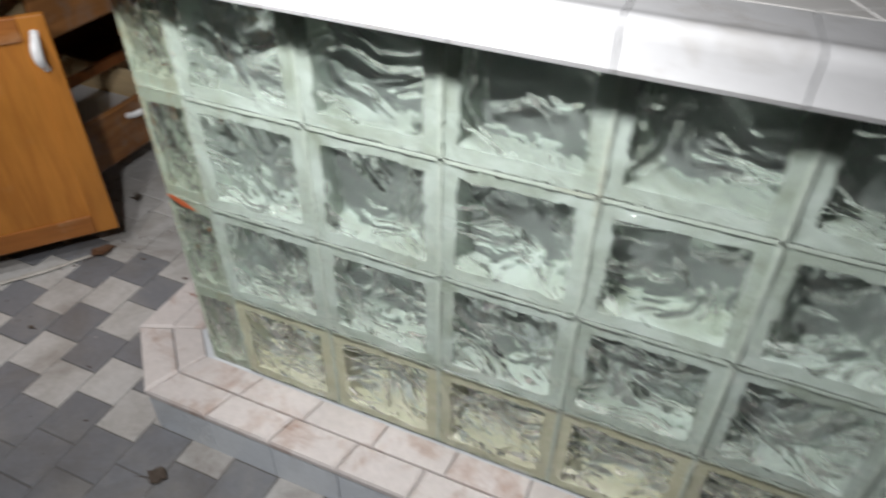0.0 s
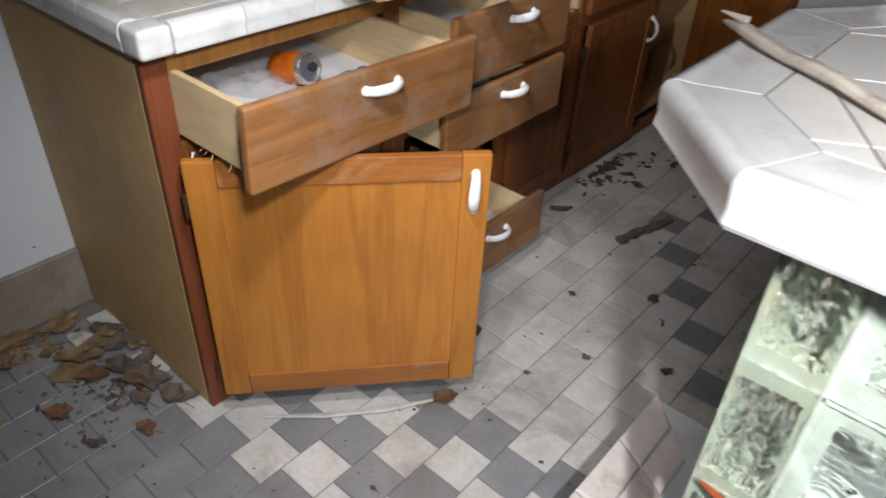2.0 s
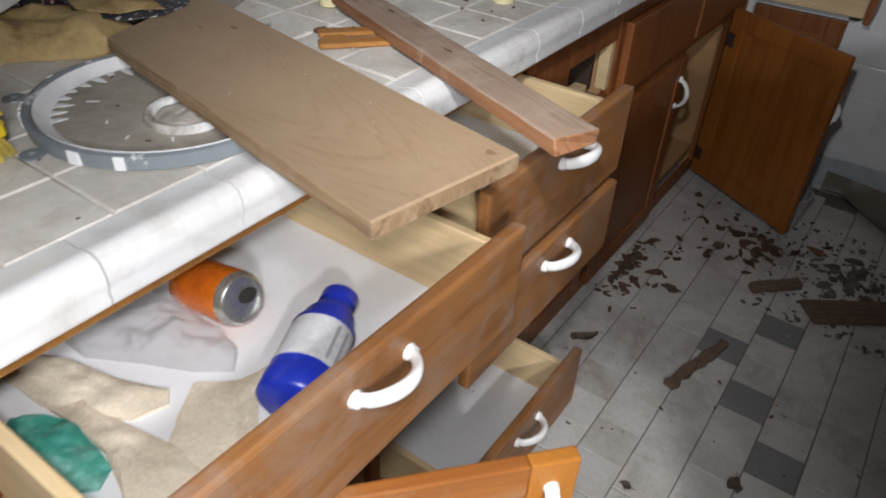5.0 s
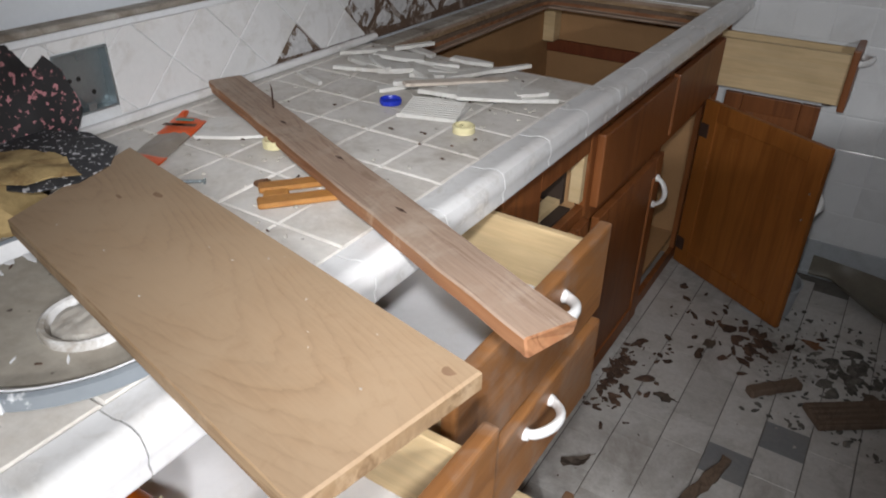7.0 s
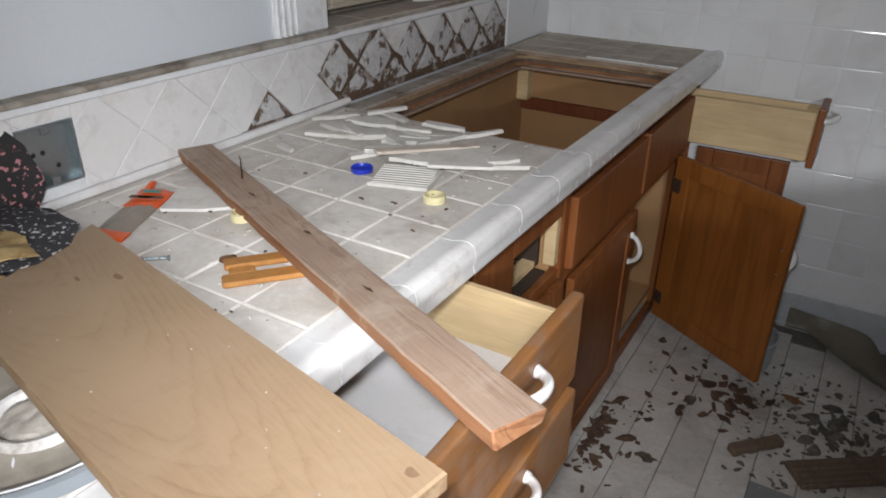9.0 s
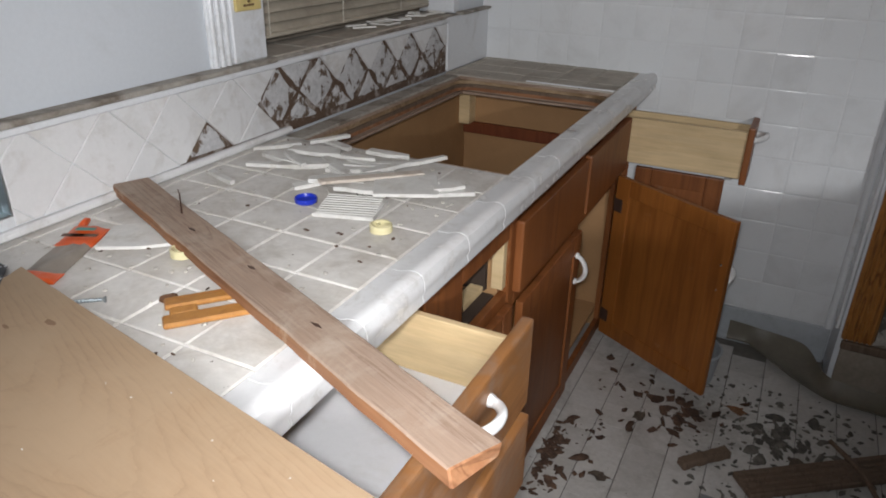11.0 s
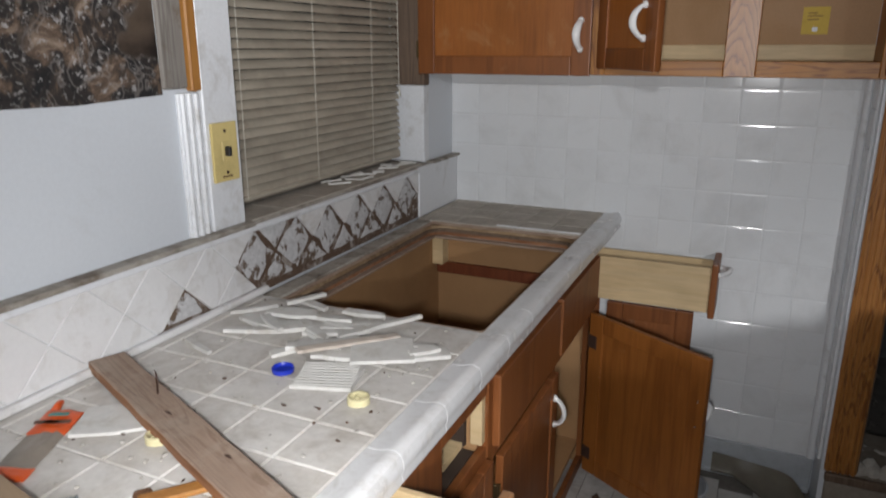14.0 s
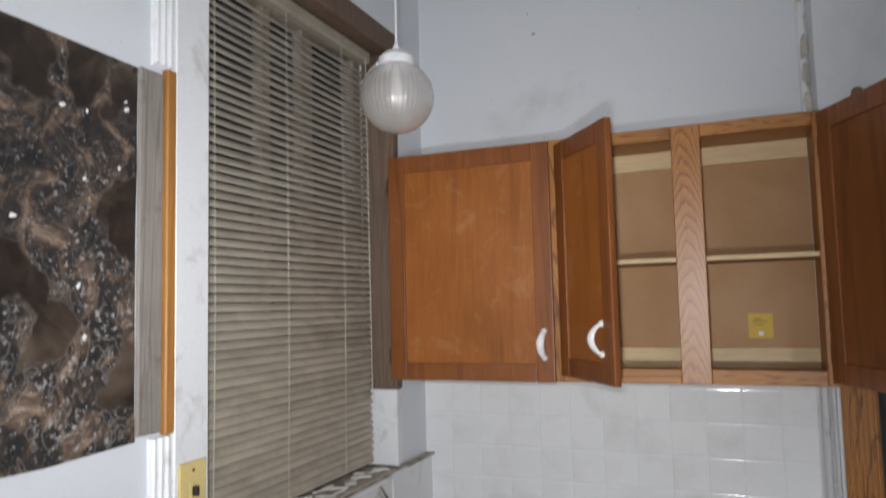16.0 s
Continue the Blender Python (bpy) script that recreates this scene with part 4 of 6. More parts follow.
ys = [CY0 + 0.06] + [1.836 - T * k for k in range(7, -10, -1)] + [YN - 0.004]
ys = [y for y in ys if CY0 + 0.05 < y < YN]
for a, b in zip(ys, ys[1:]):
    if b - a > 0.02:
        part("edge_tile", nosing(a + 0.001, b - 0.001, prof), CEDGE, deck, smooth=True)
for k in range(4):
    a, b = -1.837 - k * 0.14, -1.837 - (k + 1) * 0.14
    bm = nosing(min(a, b) + 0.001, max(a, b) - 0.001, prof)
    for v in bm.verts:
        x, y = v.co.x, v.co.y
        v.co.x, v.co.y = y, CY0 - (x - CX)
    part("edge_tile", bm, CEDGE, deck, smooth=True)
part("corner_tile", box((-1.835, CY0, 0.853), (CX, CY0 + 0.0605, CT + 0.003), 0.010, seg=4), CEDGE, deck, smooth=True)
hole_rim = bmesh.new()
for a, b in (((HX1 - 0.006, HY0 + 0.004, 0.850), (HX1 - 0.0005, HY1 - 0.004, 0.899)), ((HX0 + 0.0005, HY0 + 0.0005, 0.850), (HX1 - 0.0065, HY0 + 0.006, 0.897)), ((HX0 + 0.0005, HY1 - 0.006, 0.850), (HX1 - 0.0065, HY1 - 0.0005, 0.897)), ((HX0 + 0.0005, HY0 + 0.0065, 0.850), (HX0 + 0.006, HY1 - 0.0065, 0.895))):
    box(a, b, 0.0015, hole_rim)
for a, b in (((HX1 - 0.022, HY0 + 0.007, 0.846), (HX1 - 0.0065, HY1 - 0.007, 0.854)), ((HX0 + 0.0065, HY0 + 0.007, 0.846), (HX0 + 0.022, HY1 - 0.007, 0.854)), ((HX0 + 0.023, HY1 - 0.025, 0.846), (HX1 - 0.023, HY1 - 0.007, 0.854))):
    box(a, b, 0.0015, hole_rim)
part("hole_edge", hole_rim, OLDBOARD, deck, "dirty cut edge of the sink hole")
part("hole_caulk", box((HX1 - 0.28, HY1 + 0.008, CT + 0.0005), (HX1 - 0.004, HY1 + 0.016, CT + 0.004), 0.001), DRIPWHITE, deck, "remains of white caulk")

# ---- handles, doors, drawers ----


def handle_bm(m):
    """A plump bow handle, thicker towards one foot."""
    pts, rad = [], []
    for k in range(15):
        u = k / 14
        pts.append((u * 0.080 - 0.040, 0.029 * math.sin(math.pi * u) ** 0.6 + 0.002, 0.006 * math.sin(math.pi * u)))
        rad.append(0.0050 + 0.0022 * math.sin(math.pi * min(1, u * 1.1)))
    bm = tube(pts, rad, 14, flat=1.65)
    for x in (-0.040, 0.040):
        lathe([(0, 0), (0.0092, 0), (0.0098, 0.003), (0.0075, 0.009), (0, 0.010)], 14, bm, pose(x, -0.001, 0, -90, 0, 0))
    bm.transform(m)
    return bm


def add_handle(parent, m):
    """m: x along the handle, y out of the face."""
    part("handle", handle_bm(m), PORCELAIN, parent, "white porcelain handle", smooth=True, local=True)


def cabinet_door(name, at, width, height, label, group, face=DOORWOOD, rail=None, handle_at=None, handle_side=-1, upright=True, hinges=True, stile=None):
    """Local space: x along the width from the hinge, -y is the front, z up."""
    d = thing(name, at, label, "cabinet door", group)
    s, t = 0.056, 0.019
    rail, stile = rail or RAILWOOD, stile or face
    part("stile", box((0, -t, 0), (s, 0, height), 0.003, seg=2), stile, d, local=True)
    part("stile", box((width - s, -t, 0), (width, 0, height), 0.003, seg=2), stile, d, local=True)
    part("rail", box((s + 0.0005, -t + 0.0004, 0.0004), (width - s - 0.0005, -0.0004, s), 0.003, seg=2), rail, d, local=True)
    part("rail", box((s + 0.0005, -t + 0.0004, height - s), (width - s - 0.0005, -0.0004, height - 0.0004), 0.003, seg=2), rail, d, local=True)
    part("panel", box((s - 0.002, -t + 0.006, s - 0.002), (width - s + 0.002, -0.004, height - s + 0.002)), face, d, local=True)
    if handle_at:
        x, z = handle_at
        if handle_side < 0:
            m = pose(x, -t, z, 0, 90 if upright else 0, 0) @ Matrix(((1, 0, 0, 0), (0, -1, 0, 0), (0, 0, -1, 0), (0, 0, 0, 1)))
        else:
            m = pose(x, 0.0, z, 0, 90 if upright else 0, 0)
        add_handle(d, m)
    if hinges:
        for z in (0.075, height - 0.095):
            bm = box((-0.008, -0.012, z - 0.022), (0.004, 0.003, z + 0.022), 0.002)
            tube([(-0.006, -0.012, z - 0.026), (-0.006, -0.012, z + 0.026)], 0.004, 8, bm)
            part("hinge", bm, BRASS, d, "tarnished brass hinge", local=True)
    return d


def drawer(at, y0, y1, z0, z1, depth, label, group, back=True, drop=0.02, front=FRONTWOOD, handle=True, inset=0.028, handle_u=0.5, roll=0.0):
    """World places: at is the x of the front's outer face; the box runs back to at - depth."""
    d = thing("drawer", pose(at, (y0 + y1) / 2, z0, roll, 0, 0), label, "drawer", group)
    h, w = z1 - z0, y1 - y0
    part("front", box((-0.020, -w / 2, 0), (0, w / 2, h), 0.005, seg=2), front, d, local=True)
    a, b = -w / 2 + inset, w / 2 - inset
    zb, zt = 0.012, h - drop
    part("side", box((-depth, a, zb), (-0.0205, a + 0.013, zt), 0.0015), PINE, d, local=True)
    part("side", box((-depth, b - 0.013, zb), (-0.0205, b, zt), 0.0015), PINE, d, local=True)
    part("back", box((-depth, a + 0.0135, zb), (-depth + 0.012, b - 0.0135, zt - 0.01), 0.0015), PINEY, d, local=True)
    part("bottom", box((-depth + 0.0125, a + 0.0135, zb + 0.008), (-0.0208, b - 0.0135, zb + 0.014)), DRAWBOT, d, "white laminate bottom", local=True)
    if handle:
        add_handle(d, Matrix(((0, 1, 0, 0), (1, 0, 0, (handle_u - 0.5) * w), (0, 0, 1, h * 0.76), (0, 0, 0, 1))))
    return d


# ---- base cabinets ----
FX = -1.83


def carcass(name, y0, y1, label, stiles, rails, left=SIDEPLY, right=PARTICLE, shelf=None, top=0.853):
    c = thing(name, (-2.1, (y0 + y1) / 2, 0), label, "base cabinet", "run of base cabinets")
    part("side_panel", box((XW + 0.002, y0, 0), (FX - 0.019, y0 + 0.014, top), 0.001), left, c)
    part("side_panel", box((XW + 0.002, y1 - 0.014, 0), (FX - 0.019, y1, top), 0.001), right, c)
    part("back_panel", box((XW + 0.002, y0 + 0.0145, 0), (XW + 0.008, y1 - 0.0145, top)), PARTICLE, c)
    part("bottom_panel", box((XW + 0.0085, y0 + 0.0145, 0.075), (FX - 0.0195, y1 - 0.0145, 0.09)), PARTICLE, c)
    for a, b, mat_ in stiles:
        part("stile", box((FX - 0.0185, a, 0.0), (FX, b, top), 0.002), mat_, c)
    for a, b, z0, z1, mat_ in rails:
        part("rail", box((FX - 0.018, a + 0.0003, z0), (FX - 0.0005, b - 0.0003, z1), 0.0015), mat_, c)
    return c


c1 = carcass("base_cabinet", 0.60, 1.195, "end base cabinet with tan side panel and red-brown stile",
             [(0.60, 0.648, REDWOOD), (1.165, 1.195, DARKWOOD)], [(0.648, 1.165, 0.80, 0.8525, ORANGESTRIP), (0.648, 1.165, 0.63, 0.672, DARKWOOD), (0.648, 1.165, 0.0, 0.09, DARKWOOD)])
part("shelf", box((XW + 0.009, 0.615, 0.36), (FX - 0.06, 1.18, 0.375)), PARTICLE, c1)
c2 = carcass("base_cabinet", 1.1955, 2.022, "base cabinet with a column of pulled-out drawers and an empty slot",
             [(1.1955, 1.235, DARKWOOD), (1.64, 1.787, DARKWOOD), (2.016, 2.022, DARKWOOD)],
             [(1.235, 1.64, 0.805, 0.8525, ORANGESTRIP), (1.787, 2.016, 0.752, 0.8525, DARKWOOD), (1.235, 1.64, 0.655, 0.672, DARKWOOD), (1.787, 2.016, 0.57, 0.628, DARKWOOD),
              (1.235, 1.64, 0.47, 0.50, DARKWOOD), (1.235, 1.64, 0.255, 0.285, DARKWOOD), (1.235, 1.64, 0.0, 0.075, DARKWOOD), (1.787, 2.016, 0.0, 0.075, DARKWOOD)], left=PARTICLE)
part("slot_side", box((FX - 0.030, 1.996, 0.640), (FX - 0.004, 2.0155, 0.75), 0.001), PINE, c2, "pale pine runner inside the empty slot")
# slot walls coloured dark to hold the shade of the recess
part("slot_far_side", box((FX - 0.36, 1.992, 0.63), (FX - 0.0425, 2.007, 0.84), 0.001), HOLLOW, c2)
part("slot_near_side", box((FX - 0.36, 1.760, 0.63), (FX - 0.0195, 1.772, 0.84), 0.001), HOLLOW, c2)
part("slot_back", box((FX - 0.38, 1.76, 0.63), (FX - 0.361, 2.007, 0.84)), HOLLOW, c2, "back of the empty slot, coloured dark as in shade")
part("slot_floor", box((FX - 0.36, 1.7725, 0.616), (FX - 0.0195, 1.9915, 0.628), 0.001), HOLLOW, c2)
part("slot_cleat", box((FX - 0.075, 1.89, 0.629), (FX - 0.045, 1.990, 0.643), 0.001), PINE, c2, "pale broken cleat in the slot")
c3 = carcass("base_cabinet", 2.0225, 3.03, "sink base cabinet, open at the top where the sink was",
             [(2.0225, 2.06, DARKWOOD), (2.525, 2.565, DARKWOOD), (2.985, 3.03, DARKWOOD)],
             [(2.06, 2.525, 0.785, 0.8525, DARKWOOD), (2.565, 2.985, 0.785, 0.8525, DARKWOOD), (2.06, 2.525, 0.575, 0.625, DARKWOOD), (2.565, 2.985, 0.575, 0.625, DARKWOOD), (2.06, 2.985, 0.0, 0.045, DARKWOOD)], left=PARTICLE)
part("false_front", box((FX, 2.045, 0.615), (FX + 0.02, 2.532, 0.785), 0.005, seg=2), DARKWOOD, c3, "dark false drawer front")
part("false_front", box((FX, 2.555, 0.615), (FX + 0.02, 3.022, 0.785), 0.005, seg=2), DARKWOOD, c3, "dark false drawer front")
part("corner_block", box((XW + 0.009, 2.96, 0.70), (XW + 0.05, 3.013, 0.852), 0.002), PINE, c3)
part("cross_rail", box((XW + 0.012, 2.995, 0.66), (FX - 0.02, 3.0145, 0.70), 0.002), REDWOOD, c3, "dark red rail across the sink opening")
part("rail_support", box((FX - 0.11, 2.985, 0.71), (FX - 0.03, 3.0145, 0.835), 0.002), PINE, c3)
c4 = carcass("base_cabinet", 3.0305, 3.166, "narrow end base cabinet beside the tiled wall", [(3.0305, 3.045, DARKWOOD), (3.15, 3.166, DARKWOOD)],
             [(3.045, 3.15, 0.80, 0.8525, DARKWOOD), (3.045, 3.15, 0.60, 0.63, DARKWOOD), (3.045, 3.15, 0.0, 0.05, DARKWOOD)], left=PARTICLE)

G = "base cabinet doors"
ang = math.degrees(math.atan2(1.046 - 0.622, -1.425 + 1.792))
cabinet_door("cabinet_door", pose(-1.792, 0.622, 0.074, 0, 0, ang), 0.561, 0.592, "orange-brown panelled cabinet door standing open", G, DOORWOOD, RAILWOOD, (0.531, 0.512))
cabinet_door("cabinet_door", pose(FX + 0.001, 1.685, 0.06, 0, 0, 90), 0.325, 0.545, "dark narrow panelled cabinet door, closed", G, DARKWOOD, DARKWOOD, None)
cabinet_door("cabinet_door", pose(FX + 0.001, 2.072, 0.035, 0, 0, 90), 0.462, 0.543, "dark panelled cabinet door with white handle, closed", G, DARKWOOD, DARKWOOD, (0.425, 0.44))
ang = math.degrees(math.atan2(2.70 - 2.925, -1.42 + 1.80))
cabinet_door("cabinet_door", pose(-1.80, 2.925, 0.046, 0, 0, ang), 0.442, 0.576, "orange-brown cabinet door hanging wide open", G, MIDWOOD, MIDWOOD, (0.42, 0.40), 1)
far_door = bpy.context.scene.objects["cabinet_door.003"]
for z in (0.075, 0.481):
    part("hinge_leaf", box((0.001, -0.0235, z - 0.022), (0.034, -0.0192, z + 0.022), 0.001), RUST, far_door, "dark hinge leaf", local=True)
for z in (0.36, 0.44):
    part("screw", lathe([(0, 0), (0.0035, 0), (0.0025, 0.0015), (0, 0.002)], 10, m=pose(0.42, -0.019, z, 90, 0, 0)), ALU, far_door, "bright screw head", local=True)
cabinet_door("cabinet_door", pose(-1.80, 3.150, 0.06, 0, 0, 0), 0.29, 0.53, "narrow dark cabinet door open against the tiled wall", G, DARKWOOD, DARKWOOD, None)

hook = tube([(-1.80, 0.652, 0.660), (-1.797, 0.648, 0.664), (-1.79, 0.64, 0.655), (-1.788, 0.636, 0.635), (-1.785, 0.636, 0.625)], 0.0022, 6)
single("cord", hook, CORD, "short white cord end hooked over the open door", "cord", smooth=True)
GD = "pulled-out drawers"
dA = drawer(-1.581, 0.620, 1.178, 0.669, 0.819, 0.52, "wide wooden drawer pulled out, holding rubbish", GD, front=FRONTWOOD, handle_u=0.52, drop=0.018, roll=-1.6)
dB = drawer(-1.637, 1.186, 1.621, 0.674, 0.827, 0.50, "worn wooden drawer pulled out below the loose board", GD, handle_u=0.53, drop=0.022)
dC = drawer(-1.634, 1.165, 1.626, 0.505, 0.650, 0.30, "worn wooden drawer pulled out, sides low", GD, handle_u=0.52, drop=0.05)
dD = drawer(-1.627, 1.165, 1.615, 0.092, 0.248, 0.50, "bottom wooden drawer pulled out, white inside", GD, handle_u=0.50, drop=0.03)
dE = drawer(-1.442, 3.005, 3.156, 0.622, 0.803, 0.42, "narrow pale pine drawer pulled far out by the wall", GD, handle_u=0.5, drop=0.02, inset=0.022, front=DARKWOOD)
bm = bmesh.new()
for k in range(9):
    x = -1.60 - rng.random() ** 2 * 0.2
    tube([(x, 0.652, 0.682), (x + rng.uniform(-0.004, 0.004), 0.648 - rng.uniform(0, 0.006), 0.677 - rng.uniform(0.0, 0.006))], [0.0009, 0.0003], 4, bm)
part("splinter", bm, PINE, dA, "splintered lower edge", kind="stuff")

# rubbish in the wide drawer
DZ = 0.6952
can = thing("drink_can", pose(-1.858, 0.934, DZ + 0.035, 0, 74, -4), "crumpled orange drink can lying in the drawer", "drink can")
part("can_body", lathe([(0.026, -0.058), (0.032, -0.050), (0.033, -0.02), (0.0325, 0.01), (0.033, 0.045), (0.0325, 0.05)], 28, m=pose(0, 0, 0)), ORANGE, can, smooth=True, local=True)
part("can_top", lathe([(0.0326, 0.05), (0.029, 0.058), (0.0265, 0.060), (0.0255, 0.057), (0.025, 0.054), (0, 0.0535)], 28), ALU, can, "bare aluminium end", smooth=True, local=True)
part("can_base", lathe([(0, -0.052), (0.02, -0.053), (0.026, -0.058)], 28), ALU, can, smooth=True, local=True)
part("mouth", lathe([(0, 0.0552), (0.011, 0.0552), (0.011, 0.0545), (0, 0.0545)], 16, m=pose(0.0, 0.010, 0) @ Matrix.Diagonal((0.85, 1.15, 1, 1))), BLACK, can, "open mouth", local=True)
part("print", tube([(0.0332 * math.cos(a), 0.0332 * math.sin(a), 0.022 + 0.012 * math.sin(a * 3)) for a in [0.6 + 0.12 * k for k in range(14)]], 0.0035, 6, flat=0.3), CREAM, can, "pale printed swirl", smooth=True, local=True)
part("print", box((0.030, -0.014, -0.025), (0.0338, 0.012, 0.0), 0.001), plain("green_print", (0.03, 0.14, 0.05), 0.35), can, "green printed patch", local=True)

bot = thing("bottle", pose(-1.661, 0.862, DZ + 0.0335, 0, 90, 115) @ Matrix.Diagonal((1.1, 1.28, 1.03, 1)), "blue plastic bottle with a silver-white sleeve", "bottle")
part("bottle_base", lathe([(0, 0.0), (0.024, 0.001), (0.029, 0.006), (0.030, 0.028), (0.0285, 0.036), (0.0292, 0.041)], 28), BLUE, bot, smooth=True, local=True)
part("label_sleeve", lathe([(0.0284, 0.040), (0.0288, 0.044), (0.0288, 0.098), (0.0284, 0.102)], 28), LABELW, bot, "silver-white label sleeve", smooth=True, local=True)
for k in range(8):
    a = 0.2 + k * 0.35
    part("print_bar", box((0.0284, -0.0016, 0.048), (0.0294, 0.0016, 0.094), m=pose(0, 0, 0, 0, 0, math.degrees(a) - 150)), plain("grey_print", (0.32, 0.32, 0.34), 0.5), bot, "unreadable printed lines", local=True)
part("shoulder", lathe([(0.0292, 0.101), (0.0285, 0.108), (0.024, 0.118), (0.0235, 0.126), (0.021, 0.133), (0.0165, 0.140), (0.016, 0.150)], 28), BLUE, bot, smooth=True, local=True)
part("cap", lathe([(0.0172, 0.149), (0.0175, 0.166), (0.016, 0.169), (0, 0.170)], 28), BLUE, bot, smooth=True, local=True)

def spread(cx, cy, pts, h, amp, freq, seed, rings=9, sub=5):
    """A limp thing lying on the drawer's bottom, its outline in the plan."""
    return patch([(x - cx, y - cy) for x, y in pts], h, amp, freq, seed, rings, sub=sub, m=pose(cx, cy, DZ + (0.899 - cy) * 0.028, -1.6, 0, 0))


bag = spread(-1.87, 0.86, [(-1.97, 0.79), (-1.98, 0.86), (-1.955, 0.90), (-1.90, 0.915), (-1.83, 0.905), (-1.785, 0.90), (-1.766, 0.878), (-1.80, 0.85), (-1.85, 0.825), (-1.91, 0.79)], 0.030, 0.017, 24, 5, 16, 7)
single("plastic_bag", bag, FILM, "crumpled clear plastic bag in the drawer", "plastic bag", smooth=True)
g1 = spread(-1.86, 0.76, [(-1.96, 0.72), (-1.945, 0.76), (-1.915, 0.778), (-1.86, 0.79), (-1.795, 0.816), (-1.779, 0.803), (-1.79, 0.768), (-1.84, 0.742), (-1.88, 0.722)], 0.008, 0.0026, 42, 9, 12, 6)
single("work_glove", g1, CLOTH, "crumpled stained cream cloth glove", "glove", "cloth gloves", smooth=True)
g2 = spread(-1.722, 0.83, [(-1.784, 0.838), (-1.75, 0.872), (-1.742, 0.908), (-1.728, 0.900), (-1.724, 0.875), (-1.69, 0.845), (-1.665, 0.80), (-1.68, 0.772), (-1.736, 0.770), (-1.76, 0.80)], 0.006, 0.0022, 46, 14, 12, 6)
single("work_glove", g2, CLOTH, "flattened stained cream cloth glove", "glove", "cloth gloves", smooth=True)
g4 = spread(-1.775, 0.74, [(-1.90, 0.722), (-1.85, 0.752), (-1.79, 0.762), (-1.72, 0.775), (-1.66, 0.765), (-1.66, 0.70), (-1.69, 0.695), (-1.725, 0.712), (-1.775, 0.728), (-1.84, 0.728)], 0.008, 0.0028, 44, 31, 12, 6)
single("work_glove", g4, CLOTH, "stained cream cloth glove with a long cuff", "glove", "cloth gloves", smooth=True)
g3 = spread(-1.81, 0.70, [(-1.885, 0.695), (-1.865, 0.715), (-1.835, 0.731), (-1.79, 0.727), (-1.755, 0.722), (-1.742, 0.700), (-1.765, 0.678), (-1.82, 0.668), (-1.865, 0.67)], 0.011, 0.007, 38, 21, 12, 6)
single("latex_glove", g3, TEAL, "crumpled teal latex glove", "glove", smooth=True)
lf = patch(jag(0.022, 0.016, 9, 0.5, rng), 0.002, 0.004, 80, 2, 3, m=pose(-1.76, 1.37, 0.1135, 0, 0, 20))
single("dry_leaf", lf, TANPAPER, "curled yellow scrap in the bottom drawer", "leaf")

# ---- upper cabinets ----
UY, UZ0, UZ1 = 2.87, 1.372, 2.115
up = thing("wall_cabinet", (-1.75, 3.02, UZ0), "oak wall cabinet with one closed and two open doors", "wall cabinet")
part("side_panel", box((-2.405, UY + 0.019, UZ0), (-2.391, YN - 0.001, UZ1), 0.001), DOORWOOD, up)
part("side_panel", box((-1.102, UY + 0.019, UZ0), (-1.088, YN - 0.012, UZ1), 0.001), DOORWOOD, up)
part("top_panel", box((-2.3905, UY + 0.019, UZ1 - 0.015), (-1.1025, YN - 0.001, UZ1)), DOORWOOD, up)
part("bottom_panel", box((-2.3905, UY + 0.019, UZ0 + 0.005), (-1.1025, YN - 0.001, UZ0 + 0.02)), PARTICLE, up)
part("back_panel", box((-2.3905, YN - 0.008, UZ0 + 0.0205), (-1.1025, YN - 0.0015, UZ1 - 0.0155)), PARTICLE, up)
part("divider", box((-1.845, UY + 0.019, UZ0 + 0.0205), (-1.83, YN - 0.0085, UZ1 - 0.0155)), PARTICLE, up)
part("cleat", box((-1.8295, YN - 0.024, UZ1 - 0.075), (-1.103, YN - 0.0085, UZ1 - 0.016), 0.001), PINE, up, "pale pine hanging cleat")
part("cleat", box((-1.8295, YN - 0.024, UZ0 + 0.021), (-1.103, YN - 0.0085, UZ0 + 0.085), 0.001), PINE, up, "pale pine hanging cleat")
part("shelf", box((-1.829, UY + 0.06, 1.722), (-1.103, YN - 0.009, 1.735), 0.001), PARTICLE, up)
part("shelf_edge", box((-1.829, UY + 0.055, 1.7215), (-1.103, UY + 0.06, 1.7355), 0.001), PINE, up, "pale front edge of the shelf")
ARCHED = cathedral("flat_sawn_oak", 0.30, (0.17, 0.055, 0.012), (0.36, 0.14, 0.032), (0.44, 0.19, 0.05))
for a, b in ((-2.405, -2.365), (-1.852, -1.805), (-1.484, -1.403), (-1.116, -1.088)):
    part("stile", box((a, UY, UZ0), (b, UY + 0.0185, UZ1), 0.002), OAK if a < -1.6 or a > -1.2 else ARCHED, up, "strongly figured oak stile")
for a, b in ((-2.365, -1.852), (-1.805, -1.484), (-1.403, -1.116)):
    part("rail", box((a + 0.0003, UY + 0.0004, UZ0), (b - 0.0003, UY + 0.018, UZ0 + 0.042), 0.002), OAKH, up)
    part("rail", box((a + 0.0003, UY + 0.0004, UZ1 - 0.038), (b - 0.0003, UY + 0.018, UZ1), 0.002), OAKH, up)
note_ = thing("paper_notice", (-1.262, YN - 0.0085, 1.485), "small yellow paper notice stuck inside the cabinet", "paper notice")
part("sheet", box((-1.298, YN - 0.0105, 1.486), (-1.228, YN - 0.009, 1.562), m=None), TAPEPAPER, note_)
